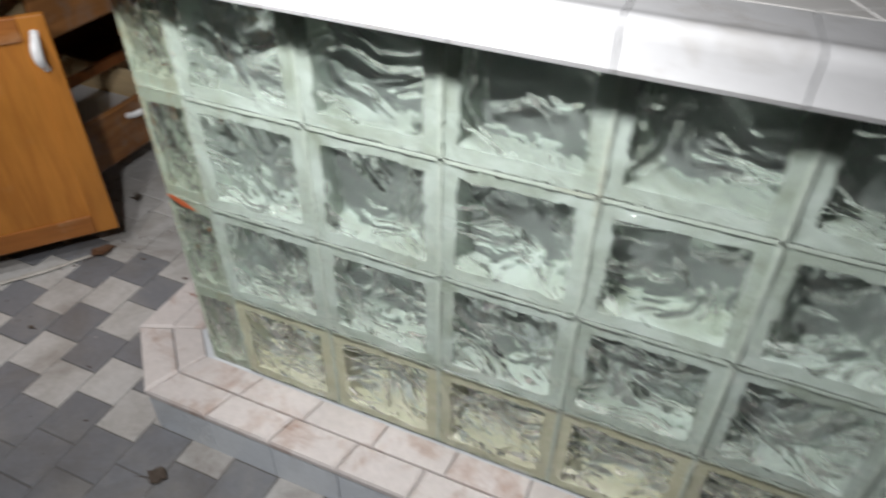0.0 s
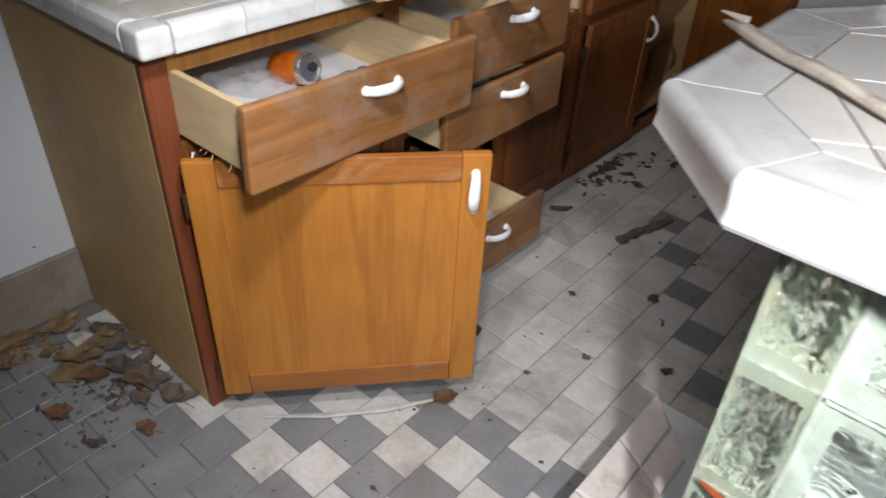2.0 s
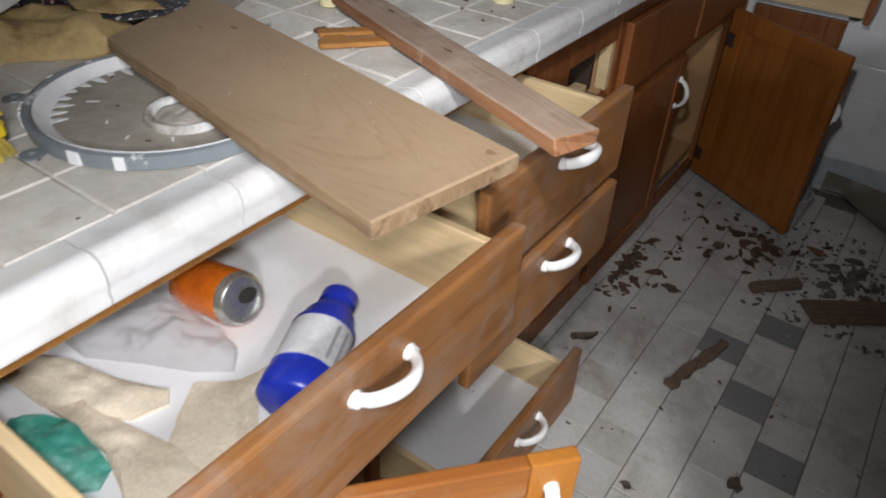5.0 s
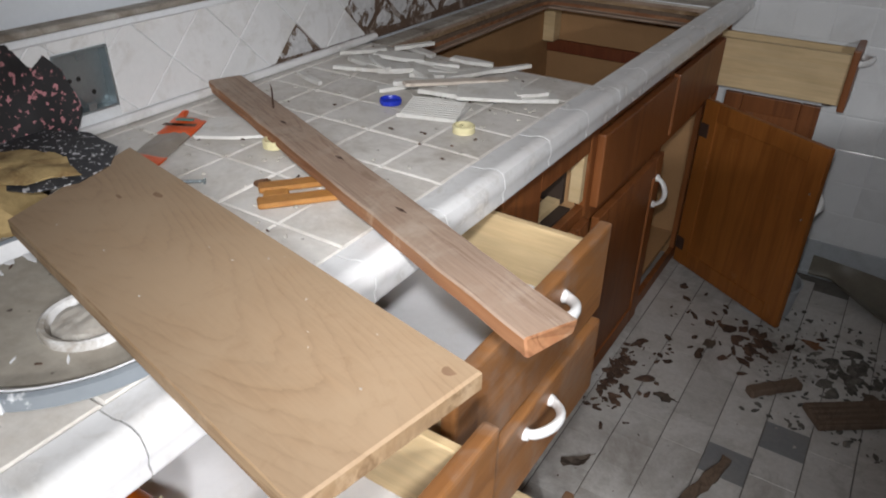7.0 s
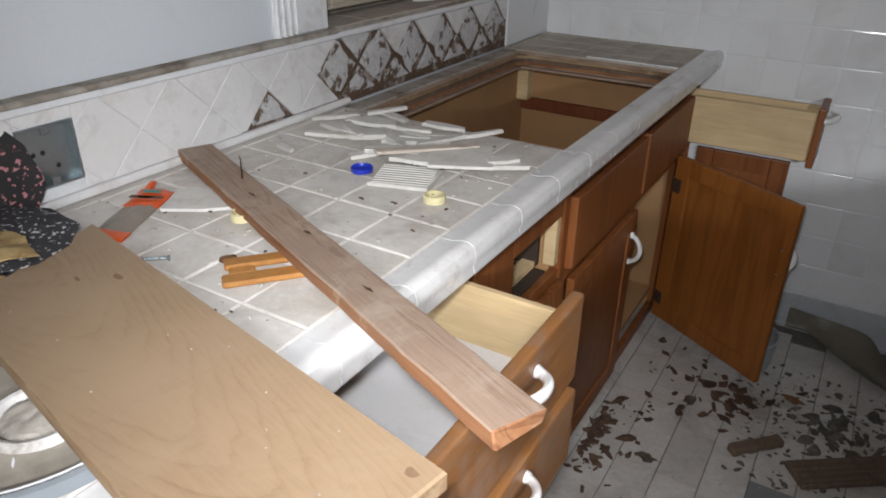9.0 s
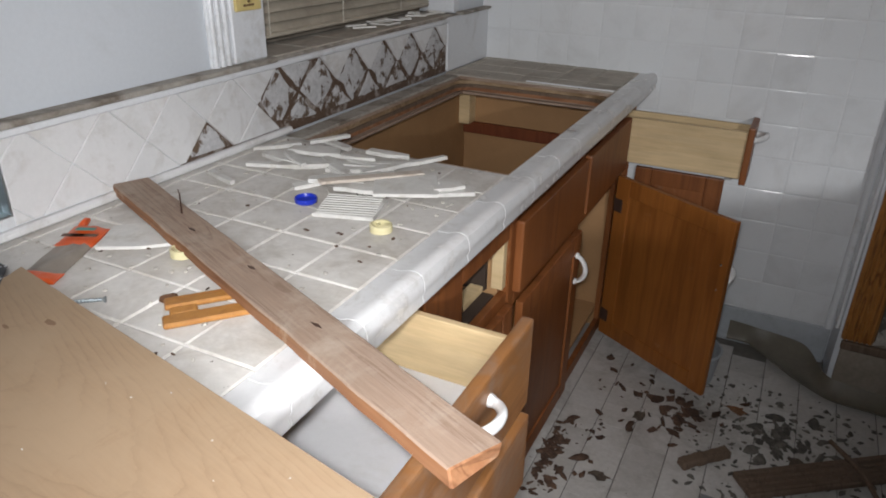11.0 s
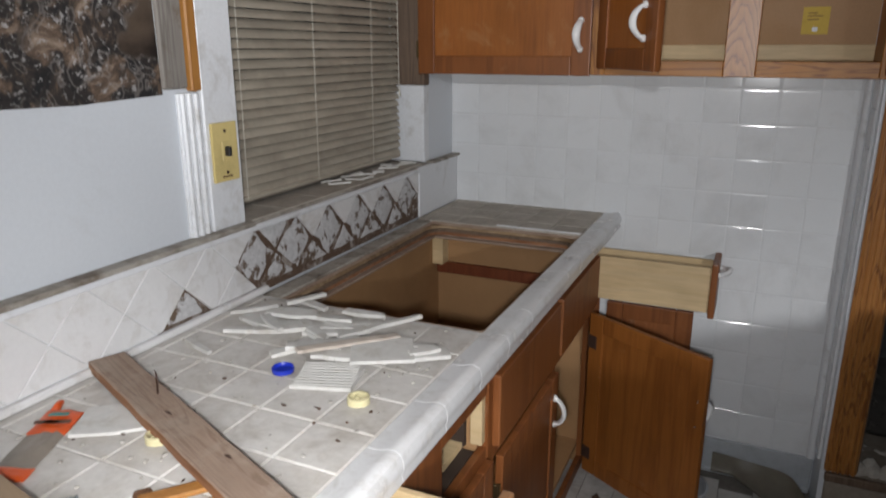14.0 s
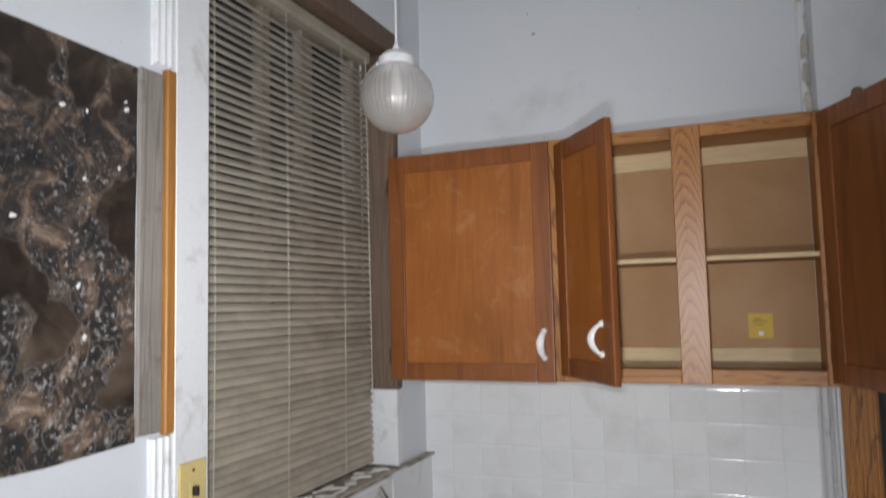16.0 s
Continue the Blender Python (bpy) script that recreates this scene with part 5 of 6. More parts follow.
for z, w in ((1.535, 0.04), (1.525, 0.03), (1.543, 0.025)):
    part("printed_line", box((-1.285, YN - 0.0113, z), (-1.285 + w, YN - 0.0107, z + 0.004)), plain("ochre_print", (0.34, 0.2, 0.03), 0.6), note_)
part("printed_square", box((-1.270, YN - 0.0113, 1.494), (-1.256, YN - 0.0107, 1.506)), LABELW, note_)
stk = thing("yellow_sticker", (-2.398, 2.12, 0.76), "small yellow sticker inside the sink cabinet", "sticker")
part("sticker_sheet", box((XW + 0.0085, 2.09, 0.74), (XW + 0.0105, 2.13, 0.80)), YELLOW, stk)
GU = "wall cabinet doors"
PANELWOOD = wood("orange_brown_panel", (0.19, 0.06, 0.012), (0.335, 0.108, 0.020), (0.38, 0.135, 0.028), 2, 0.36, 0.3, (0.40, 0.22, 0.10), (0.55, 0.9))
HU = UZ1 - UZ0 - 0.018
cabinet_door("cabinet_door", pose(-2.394, UY - 0.001, UZ0 - 0.002, 0, 0, 0), 0.550, HU + 0.014, "orange-brown wall cabinet door, closed", GU, PANELWOOD, FRAMEWOOD, (0.52, 0.115), stile=FRAMEWOOD)
ang = math.degrees(math.atan2(2.600 - 2.868, -1.612 + 1.812))
cabinet_door("cabinet_door", pose(-1.812, UY - 0.002, UZ0 + 0.020, 0, 0, ang), 0.335, HU - 0.022, "orange-brown wall cabinet door standing open", GU, PANELWOOD, FRAMEWOOD, (0.275, 0.12), stile=FRAMEWOOD)
cabinet_door("cabinet_door", pose(-1.090, UY - 0.003, UZ0 + 0.010, 0, 0, -66), 0.335, HU, "wall cabinet door swung fully open", GU, DARKWOOD, DARKWOOD, None)

# ---- hanging globe lamp ----
gc = Vector((-2.155, 2.44, 2.178))
lampt = thing("pendant_lamp", gc, "ribbed clear glass globe lamp with a white cap, unlit", "pendant lamp")
prof_g = [(0.0, -0.099)] + [(0.099 * math.sin(a), -0.099 * math.cos(a)) for a in [0.15 + 0.16 * k for k in range(17)]] + [(0.045, 0.090)]
bm = lathe(prof_g, 176)
for v in bm.verts:
    a = math.atan2(v.co.y, v.co.x)
    r = 1 + 0.010 * math.cos(44 * a)
    v.co.x, v.co.y = v.co.x * r, v.co.y * r
globe = part("globe", bm, glassy("dusty_ribbed_glass", (0.46, 0.445, 0.43), 0.14, 1.45, 0.0, 1.0, 0.35, 0.72), lampt, "ribbed clear glass globe", smooth=True, local=True)
globe.visible_shadow = False
part("cap", lathe([(0.047, 0.086), (0.05, 0.089), (0.05, 0.108), (0.034, 0.124), (0.02, 0.130), (0, 0.131)], 28), DRIPWHITE, lampt, "white metal cap", smooth=True, local=True)
part("bulb", lathe([(0, -0.04), (0.022, -0.025), (0.026, 0.0), (0.014, 0.045), (0.012, 0.085), (0, 0.086)], 18), PORCELAIN, lampt, smooth=True, local=True)
part("rod", tube([(0, 0, 0.13), (0.0, 0.0, 2.9 - gc.z)], 0.0035, 8), TRIM, lampt, local=True)
part("finial", lathe([(0, 0.128), (0.008, 0.130), (0.010, 0.14), (0.005, 0.15), (0, 0.151)], 12), DRIPWHITE, lampt, smooth=True, local=True)
part("side_arm", tube([(-0.05, 0.0, 0.098), (-0.10, 0.05, 0.10), (-0.16, 0.12, 0.098)], 0.013, 10), DRIPWHITE, lampt, "white cord bracket", local=True)

# ---- glass-block bar ----
bar = thing("bar_counter", (-0.3, 0.85, 0), "bar wall of greenish wavy glass blocks on a tiled kerb", "bar counter")
part("kerb_core", prism([(1.6, 0.607), (1.6, 1.24), (-1.039, 1.24), (-1.039, 0.74), (-0.911, 0.607)], 0, 0.112), GROUT, bar)


def shrink(poly, d):
    """An anticlockwise convex outline moved inwards by d."""
    out = []
    n = len(poly)
    for i in range(n):
        a, b, c = Vector(poly[i - 1]), Vector(poly[i]), Vector(poly[(i + 1) % n])
        u, v = (b - a).normalized(), (c - b).normalized()
        nu, nv = Vector((-u.y, u.x)), Vector((-v.y, v.x))
        k = (nu + nv) / (1 + nu.dot(nv))
        out.append(tuple(b + k * d))
    return out


def ring_tiles(name, parent, poly, d0, d1, z0, z1, material, ch, sides, length=0.150, gap=0.0012):
    """Mitred rows of tiles between two offsets of an outline, along the sides given."""
    o, q = shrink(poly, d0), shrink(poly, d1)
    n = len(poly)
    for i in sides:
        a, b, c, d = Vector(o[i]), Vector(o[(i + 1) % n]), Vector(q[(i + 1) % n]), Vector(q[i])
        cuts = max(1, round((b - a).length / length))
        e = (b - a).normalized() * gap
        for k in range(cuts):
            s, t = k / cuts, (k + 1) / cuts
            part(name, prism([tuple(a.lerp(b, s) + e), tuple(a.lerp(b, t) - e), tuple(d.lerp(c, t) - e), tuple(d.lerp(c, s) + e)], z0, z1, ch), material, parent)


KO = [(-1.051, 1.25), (-1.051, 0.733), (-0.914, 0.596), (1.6, 0.596), (1.6, 1.25)]
ring_tiles("cap_tile", bar, KO, 0.0, 0.068, 0.108, 0.124, KCAP, 0.005, (0, 1, 2))
ring_tiles("inner_tile", bar, KO, 0.0705, 0.128, 0.108, 0.1225, KCAP, 0.002, (0, 1, 2))
ring_tiles("face_tile", bar, KO, 0.004, 0.012, 0.001, 0.106, KTILE, 0.0, (0, 1, 2))

BP, BZ = 0.2145, 0.124
S = 0.2085
w, dep, th = BP - 0.004, 0.085, 0.023
ring = bmesh.new()
h_ = S - 0.004
loops = [[ring.verts.new((x, y, z)) for x, z in ((o, o), (w - o, o), (w - o, h_ - o), (o, h_ - o))] for o, y in ((0, 0.012), (0, dep), (th, dep), (th, 0.012))]
for a, b in zip(loops, loops[1:] + loops[:1]):
    for k in range(4):
        ring.faces.new((a[k], a[(k + 1) % 4], b[(k + 1) % 4], b[k]))
RING = mesh_of(ring, BLOCKRING)
RINGY = RING.copy()
RINGY.materials[0] = BLOCKRINGY
RINGD = RING.copy()
RINGD.materials[0] = BLOCKRINGD


def wavy(w, h, y, thick):
    """A glass face with a pressed, rippled surface."""
    bm = bmesh.new()
    n = 16
    fr, bk = [], []
    for i in range(n + 1):
        a, b = [], []
        for j in range(n + 1):
            u, v = i / n, j / n
            e = min(u, 1 - u, v, 1 - v)
            bulge = 0.006 * min(1.0, e * 7)
            rip = 0.0075 * noise.noise(Vector((u * 3.0 + v * 1.6, v * 2.0 - u * 1.2, y * 3))) * min(1, e * 6)
            a.append(bm.verts.new((u * w, y - bulge - rip, v * h)))
            b.append(bm.verts.new((u * w, y + thick + rip, v * h)))
        fr.append(a)
        bk.append(b)
    for i in range(n):
        for j in range(n):
            bm.faces.new((fr[i][j], fr[i + 1][j], fr[i + 1][j + 1], fr[i][j + 1]))
            bm.faces.new((bk[i][j], bk[i][j + 1], bk[i + 1][j + 1], bk[i + 1][j]))
    for k in range(n):
        bm.faces.new((fr[k][0], bk[k][0], bk[k + 1][0], fr[k + 1][0]))
        bm.faces.new((fr[k][n], fr[k + 1][n], bk[k + 1][n], bk[k][n]))
        bm.faces.new((fr[0][k], fr[0][k + 1], bk[0][k + 1], bk[0][k]))
        bm.faces.new((fr[n][k], bk[n][k], bk[n][k + 1], fr[n][k + 1]))
    return bm


FACE = mesh_of(wavy(w, S - 0.004, 0.004, 0.010), BLOCKGLASS, True)
REAR = mesh_of(wavy(w, S - 0.004, 0.070, 0.010), BLOCKBACK, True)


def block(m, side=RING):
    b = piece("glass_block", side, bar, m)
    for nm, me in (("front_face", FACE), ("rear_face", REAR)):
        f = piece(nm, me, b, m)
        f.matrix_basis = Matrix()
        f.visible_shadow = False


for row in range(4):
    z = BZ + 0.004 + row * S
    for k in range(10):
        block(pose(-0.748 + k * BP, 0.722, z), RING if row else RINGY)
    block(pose(-0.838, 0.722, z) @ Matrix.Diagonal((0.086 / w, 1, 1, 1)), RINGD)
    for k in range(2):
        block(pose(-0.838, 0.815 + (k + 1) * BP * 0.94, z, 0, 0, -90) @ Matrix.Diagonal((0.93, 1, 1, 1)), RINGD)
bm = box((-0.75, 0.7285, BZ), (1.6, 0.80, BZ + 0.004))
for row in range(1, 5):
    box((-0.75, 0.7285, BZ + row * S - 0.003), (1.6, 0.80, BZ + row * S + 0.004), bm=bm)
for k in range(11):
    box((-0.7535 + k * BP, 0.7285, BZ), (-0.7465 + k * BP, 0.80, BZ + 4 * S), bm=bm)
part("mortar_joint", bm, MORTAR, bar, "dirty mortar joints")
part("rust_mark", patch(jag(0.035, 0.008, 9, 0.4, rng), 0.001, 0.001, 40, 1, 3, m=pose(-0.80, 0.7165, BZ + 2 * S + 0.006, 90, 20, 0)), plain("orange_rust", (0.45, 0.10, 0.03), 0.7), bar, "orange rust streak")
# added board, coloured near black so the blocks look dark inside
part("rear_board", box((-0.66, 1.02, 0.124), (1.6, 1.04, 0.98), 0.002), REARPAT, bar, "added dark backing board behind the blocks")

# tiled bar top
BT, BU = 1.035, 0.984
top = thing("bar_worktop", (-0.3, 0.83, BU), "white tiled bar top with nosed edge and clipped corners", "bar top")
O = [(1.6, 0.575), (1.6, 1.16), (-0.897, 1.16), (-0.982, 1.03), (-0.982, 0.70), (-0.860, 0.575)]
O = O[::-1]


if sum((O[i - 1][0] * O[i][1] - O[i][0] * O[i - 1][1]) for i in range(len(O))) < 0:
    O = O[::-1]
part("core", prism(shrink(O, 0.012), BU + 0.004, BT - 0.006), BGROUT, top)
prof_t = [(0.0, BU), (-0.004, BU + 0.006), (-0.002, BU + 0.018), (-0.004, BU + 0.034), (-0.004, BT - 0.008), (-0.001, BT - 0.002), (0.005, BT + 0.001), (0.010, BT + 0.0012), (0.016, BT + 0.0004), (0.021, BT), (0.026, BT), (0.078, BT)]
n = len(O)
for i in range(n):
    a, b = Vector(O[i]), Vector(O[(i + 1) % n])
    if a.x > 1.5 and b.x > 1.5:
        continue
    L = (b - a).length
    cuts = max(1, round(L / 0.152))
    for k in range(cuts):
        bm = bmesh.new()
        rows_ = []
        for t, sg in ((k / cuts, 1), ((k + 1) / cuts, -1)):
            r = []
            for d, z in prof_t:
                sh = shrink(O, d)
                p, q = Vector(sh[i]), Vector(sh[(i + 1) % n])
                pt = p.lerp(q, t) + (q - p).normalized() * 0.001 * sg
                r.append(bm.verts.new((pt.x, pt.y, z)))
            p, q = Vector(shrink(O, 0.078)[i]), Vector(shrink(O, 0.078)[(i + 1) % n])
            pt = p.lerp(q, t) + (q - p).normalized() * 0.001 * sg
            r.append(bm.verts.new((pt.x, pt.y, BU)))
            rows_.append(r)
        m_ = len(rows_[0])
        for j in range(m_):
            bm.faces.new((rows_[0][j], rows_[0][(j + 1) % m_], rows_[1][(j + 1) % m_], rows_[1][j]))
        bm.faces.new(rows_[0])
        bm.faces.new(rows_[1][::-1])
        part("edge_tile", bm, CEDGE, top, smooth=True)
inner = shrink(O, 0.081)
for i in range(18):
    for j in range(-6, 14):
        u, v = -1.3 + i * 0.153, 0.2 + j * 0.153
        sq = [(u, v), (u + 0.1505, v), (u + 0.1505, v + 0.1505), (u, v + 0.1505)]
        rot = [(-0.6 + (x + 0.6) * 0.866 - (y - 0.83) * 0.5, 0.83 + (x + 0.6) * 0.5 + (y - 0.83) * 0.866) for x, y in sq]
        pl = clip(rot, inner)
        if len(pl) > 2:
            part("tile", prism(pl, BT - 0.01, BT, 0.0005), BTILE, top)
rail_ = thing("wood_strip", (-0.7, 1.09, BT), "chipped white painted strip along the bar's far edge", "wood strip")
part("strip_body", box((0, -0.016, BT + 0.001), (0.62, 0.012, BT + 0.026), 0.003, m=pose(-0.905, 1.172, 0, 0, 0, -25)), TRIM, rail_)
cover = thing("dark_panel", (-0.5, 1.15, BT), "dusty dark panel lying behind the white strip", "panel")
part("sheet", box((0.02, 0.016, BT + 0.001), (0.62, 0.26, BT + 0.014), 0.002, m=pose(-0.905, 1.172, 0, 0, 0, -25)), STOVE, cover)
back = thing("range_top", (0.4, 1.35, 0.0), "dusty dark steel range top behind the bar", "range")
part("range_body", box((-0.72, 1.30, 0), (1.5, 1.75, 0.955), 0.004), STOVE, back)
part("top_plate", box((-0.80, 1.17, 0.958), (1.5, 1.77, 1.0), 0.004), STOVE, back)
stick = bmesh.new()
A, B = Vector((-1.0, 0.868, BT + 0.014)), Vector((-0.585, 0.612, BT + 0.012))
pts = [A.lerp(B, k / 14) + Vector((0, 0, 0.002 * math.sin(k * 1.7))) for k in range(15)]
tube(pts, [0.004] + [0.0118 + 0.0011 * math.sin(k * 2.3) for k in range(13)] + [0.006], 9, stick, flat=0.6)
tube([A + Vector((0.02, 0.008, 0.004)), A + Vector((-0.012, 0.014, 0.006))], [0.005, 0.001], 6, stick)
single("stick", stick, DRIFT, "weathered splintered wooden stick on the bar top", "stick", smooth=False)

# ---- things on the worktop ----
Z = CT + 0.0012
lid = thing("bucket_lid", (-1.985, 1.008, Z), "round grey bucket lid, upturned, splashed with white paint", "bucket lid")
part("rim", lathe([(0.150, 0), (0.156, 0.002), (0.158, 0.018), (0.153, 0.0195), (0.148, 0.017), (0.146, 0.004), (0.150, 0)], 56), LIDGREY, lid, smooth=True, local=True)
part("disc", lathe([(0.146, 0.005), (0.10, 0.0055), (0.0, 0.0045), (0, 0.001), (0.148, 0.001)], 56), LIDIN, lid, "dusty inner disc", smooth=True, local=True)
part("paint_ring", lathe([(0.146, 0.0055), (0.1465, 0.018), (0.140, 0.012), (0.132, 0.0066), (0.13, 0.0058)], 56), DRIPWHITE, lid, "white paint ring", smooth=True, local=True)
for k in range(17):
    a = math.radians(95 + k * 9.3)
    l = rng.uniform(0.012, 0.03)
    bm = patch([(0, -0.006), (l * 0.6, -0.0045), (l, 0.0), (l * 0.6, 0.004), (0, 0.006)], 0.0012, 0.0008, 90, k, 2)
    bm.transform(pose(0.133 * math.cos(a), 0.133 * math.sin(a), 0.0056, 0, 0, math.degrees(a) + 180))
    part("paint_drip", bm, DRIPWHITE, lid, local=True)
for k in range(5):
    a = math.radians(rng.uniform(185, 330))
    part("paint_run", box((-0.004, -0.003, 0.002), (0.0012, 0.003 + rng.random() * 0.012, 0.018), 0.0008, m=pose(0.158 * math.cos(a), 0.158 * math.sin(a), 0, 0, 0, math.degrees(a))), DRIPWHITE, lid, local=True)
part("hub_ring", lathe([(0.036, 0.0052), (0.047, 0.0052), (0.0465, 0.0135), (0.044, 0.0150), (0.040, 0.0140), (0.038, 0.0090), (0.036, 0.0052)], 32, m=pose(0.045, -0.012, 0)), surface("smeared_white_paint", (0.66, 0.66, 0.66), (0.33, 0.30, 0.26), 0.6, 22.0, (0.44, 0.60), 60, 0.2), lid, "smeared white hub ring", smooth=True, local=True)

part("hub_crust", patch(jag(0.040, 0.040, 14, 0.15, rng), 0.009, 0.004, 34, 3, 6, m=pose(0.045, -0.012, 0.0053)), PALECHIP, lid, "broken crusted hub", local=True)
for k in range(12):
    a, d = rng.uniform(0, 6.28), rng.uniform(0.05, 0.12)
    part("paint_fleck", patch(jag(rng.uniform(0.003, 0.009), 0.0018, 6, 0.4, rng), 0.0008, 0.0004, 60, k, 2, m=pose(d * math.cos(a), d * math.sin(a), 0.0056, 0, 0, rng.uniform(0, 180))), DRIPWHITE if k % 3 else FLAKE, lid, local=True)

brush = thing("scrub_brush", pose(-2.085, 0.775, Z, 0, 0, 35), "yellow scrubbing brush with an arched handle", "brush")
part("brush_block", prism([(0.075 * math.cos(a) * (1.25 if abs(math.cos(a)) > 0.5 else 1.1), 0.033 * math.sin(a)) for a in [2 * math.pi * k / 24 for k in range(24)]], 0.024, 0.040, 0.005), YELLOW, brush, local=True)
part("arch", tube([(0.085, 0, 0.038), (0.07, 0, 0.058), (0.03, 0, 0.078), (-0.02, 0, 0.082), (-0.06, 0, 0.066), (-0.08, 0, 0.038)], [0.014, 0.013, 0.0125, 0.0125, 0.013, 0.014], 12), YELLOW, brush, "arched yellow handle", smooth=True, local=True)
bm = bmesh.new()
rb = random.Random(3)
for k in range(420):
    a, r = rb.uniform(0, 6.283), math.sqrt(rb.random())
    x, y = 0.085 * r * math.cos(a), 0.031 * r * math.sin(a)
    tube([(x, y, 0.025), (x + rb.uniform(-0.005, 0.005) + 0.10 * x, y * 1.25 + rb.uniform(-0.004, 0.004), 0.0005)], [0.0026, 0.0022], 4, bm)
part("bristles", bm, BRISTLE, brush, "worn yellow bristles", local=True, kind="stuff")

bucket = thing("bucket", (-2.285, 0.775, Z), "pale grey plastic bucket", "bucket")
part("pail", lathe([(0, 0.004), (0.085, 0.004), (0.088, 0.0), (0.094, 0.006), (0.108, 0.20), (0.113, 0.205), (0.113, 0.215), (0.105, 0.214), (0.092, 0.012), (0, 0.010)], 40), BUCKET, bucket, smooth=True, local=True)
foam = patch([(-0.13, -0.06), (-0.05, -0.075), (0.05, -0.06), (0.12, -0.05), (0.13, 0.02), (0.06, 0.06), (-0.04, 0.065), (-0.13, 0.05)], 0.045, 0.016, 16, 4, 9, sub=5, m=pose(-2.29, 1.015, Z, 0, 0, 42))
single("foam_roll", foam, FOAM, "torn yellow-brown foam padding", "foam padding", smooth=True)
wb = thing("white_casing", pose(-2.345, 0.985, Z + 0.052, 4, -6, 30), "broken white plastic casing lying on the foam", "plastic casing")
part("casing", box((-0.055, -0.045, 0), (0.055, 0.045, 0.028), 0.006, seg=2), DRIPWHITE, wb, local=True)
part("slot", box((0.005, -0.0465, 0.010), (0.04, -0.0445, 0.016)), BLACK, wb, local=True)
for x, y in ((-2.142, 0.901), (-1.995, 0.842), (-1.946, 0.753)):
    w_ = thing("washer", (x, y, Z), "flat grey metal washer", "washer", "loose washers")
    part("disc", lathe([(0.004, 0.0), (0.013, 0.0), (0.013, 0.0018), (0.004, 0.0022), (0.004, 0)], 20), LIDGREY, w_, local=True)

def edge_faces(bm):
    """Gives the narrow sides of a board its second material."""
    bm.normal_update()
    for f in bm.faces:
        f.material_index = 0 if abs(f.normal.z) > 0.6 else 1


KNOT = plain("brown_knot", (0.20, 0.12, 0.07), 0.7)
wide = thing("wide_board", pose(-2.233, 1.150, Z + 0.0195, 0, 0, -11.4), "wide dusty pine board lying across the worktop", "board", "loose boards")
bm = prism([(0.108, -0.094), (0.662, -0.094), (0.660, 0.094), (0.0, 0.097)], 0, 0.019, 0.002)
edge_faces(bm)
part("plank", bm, [FLAMEPINE, PALEEDGE], wide, local=True)
for k in range(12):
    part("paint_speck", patch(jag(rng.uniform(0.0008, 0.0024), rng.uniform(0.0006, 0.0014), 6, 0.4, rng), 0.0006, 0.0003, 60, k, 2, m=pose(rng.uniform(0.15, 0.64), rng.uniform(-0.085, 0.085), 0.0188), sub=1), PALECHIP, wide, local=True)
for x, y, rx, ry in ((0.640, 0.074, 0.010, 0.006), (0.17, 0.055, 0.013, 0.005), (0.14, 0.02, 0.008, 0.003)):
    part("bruise", patch(jag(rx, ry, 9, 0.4, rng), 0.0005, 0.0003, 60, x, 2, m=pose(x, y, 0.0186)), KNOT, wide, "dark knot or bruise", local=True)
nb = thing("narrow_board", pose(-2.375, 1.560, Z + 0.007, 0, 0, -23.03), "narrow old brown board with nail holes", "board", "loose boards")
bm = box((0, -0.031, 0), (0.896, 0.031, 0.021), 0.002, seg=1)
bmesh.ops.subdivide_edges(bm, edges=[e for e in bm.edges if e.calc_length() > 0.5], cuts=24)
for v in bm.verts:
    v.co.y += 0.0022 * noise.noise(Vector((v.co.x * 14, 3 if v.co.y > 0 else 8, 0)))
    if v.co.x > 0.88:
        v.co.x += 0.012 * noise.noise(Vector((v.co.y * 60, v.co.z * 60, 1)))
edge_faces(bm)
part("plank", bm, [OLDBOARD, BOARDEDGE], nb, local=True)
for x, y, r in ((0.27, 0.0, 0.012), (0.44, 0.012, 0.011), (0.62, 0.004, 0.012)):
    part("nail_hole", patch([(-r, 0), (0, -0.003), (r, -0.001), (0, 0.003)], 0.0008, 0.0003, 60, x, 2, m=pose(x, y, 0.0205, 0, 0, 10)), RUST, nb, "dark torn nail hole", local=True)
part("nail", tube([(0.20, 0.012, 0.018), (0.203, 0.012, 0.055), (0.20, 0.011, 0.062)], [0.0016, 0.0014, 0.0004], 6), RUST, nb, "rusty nail standing up", local=True)

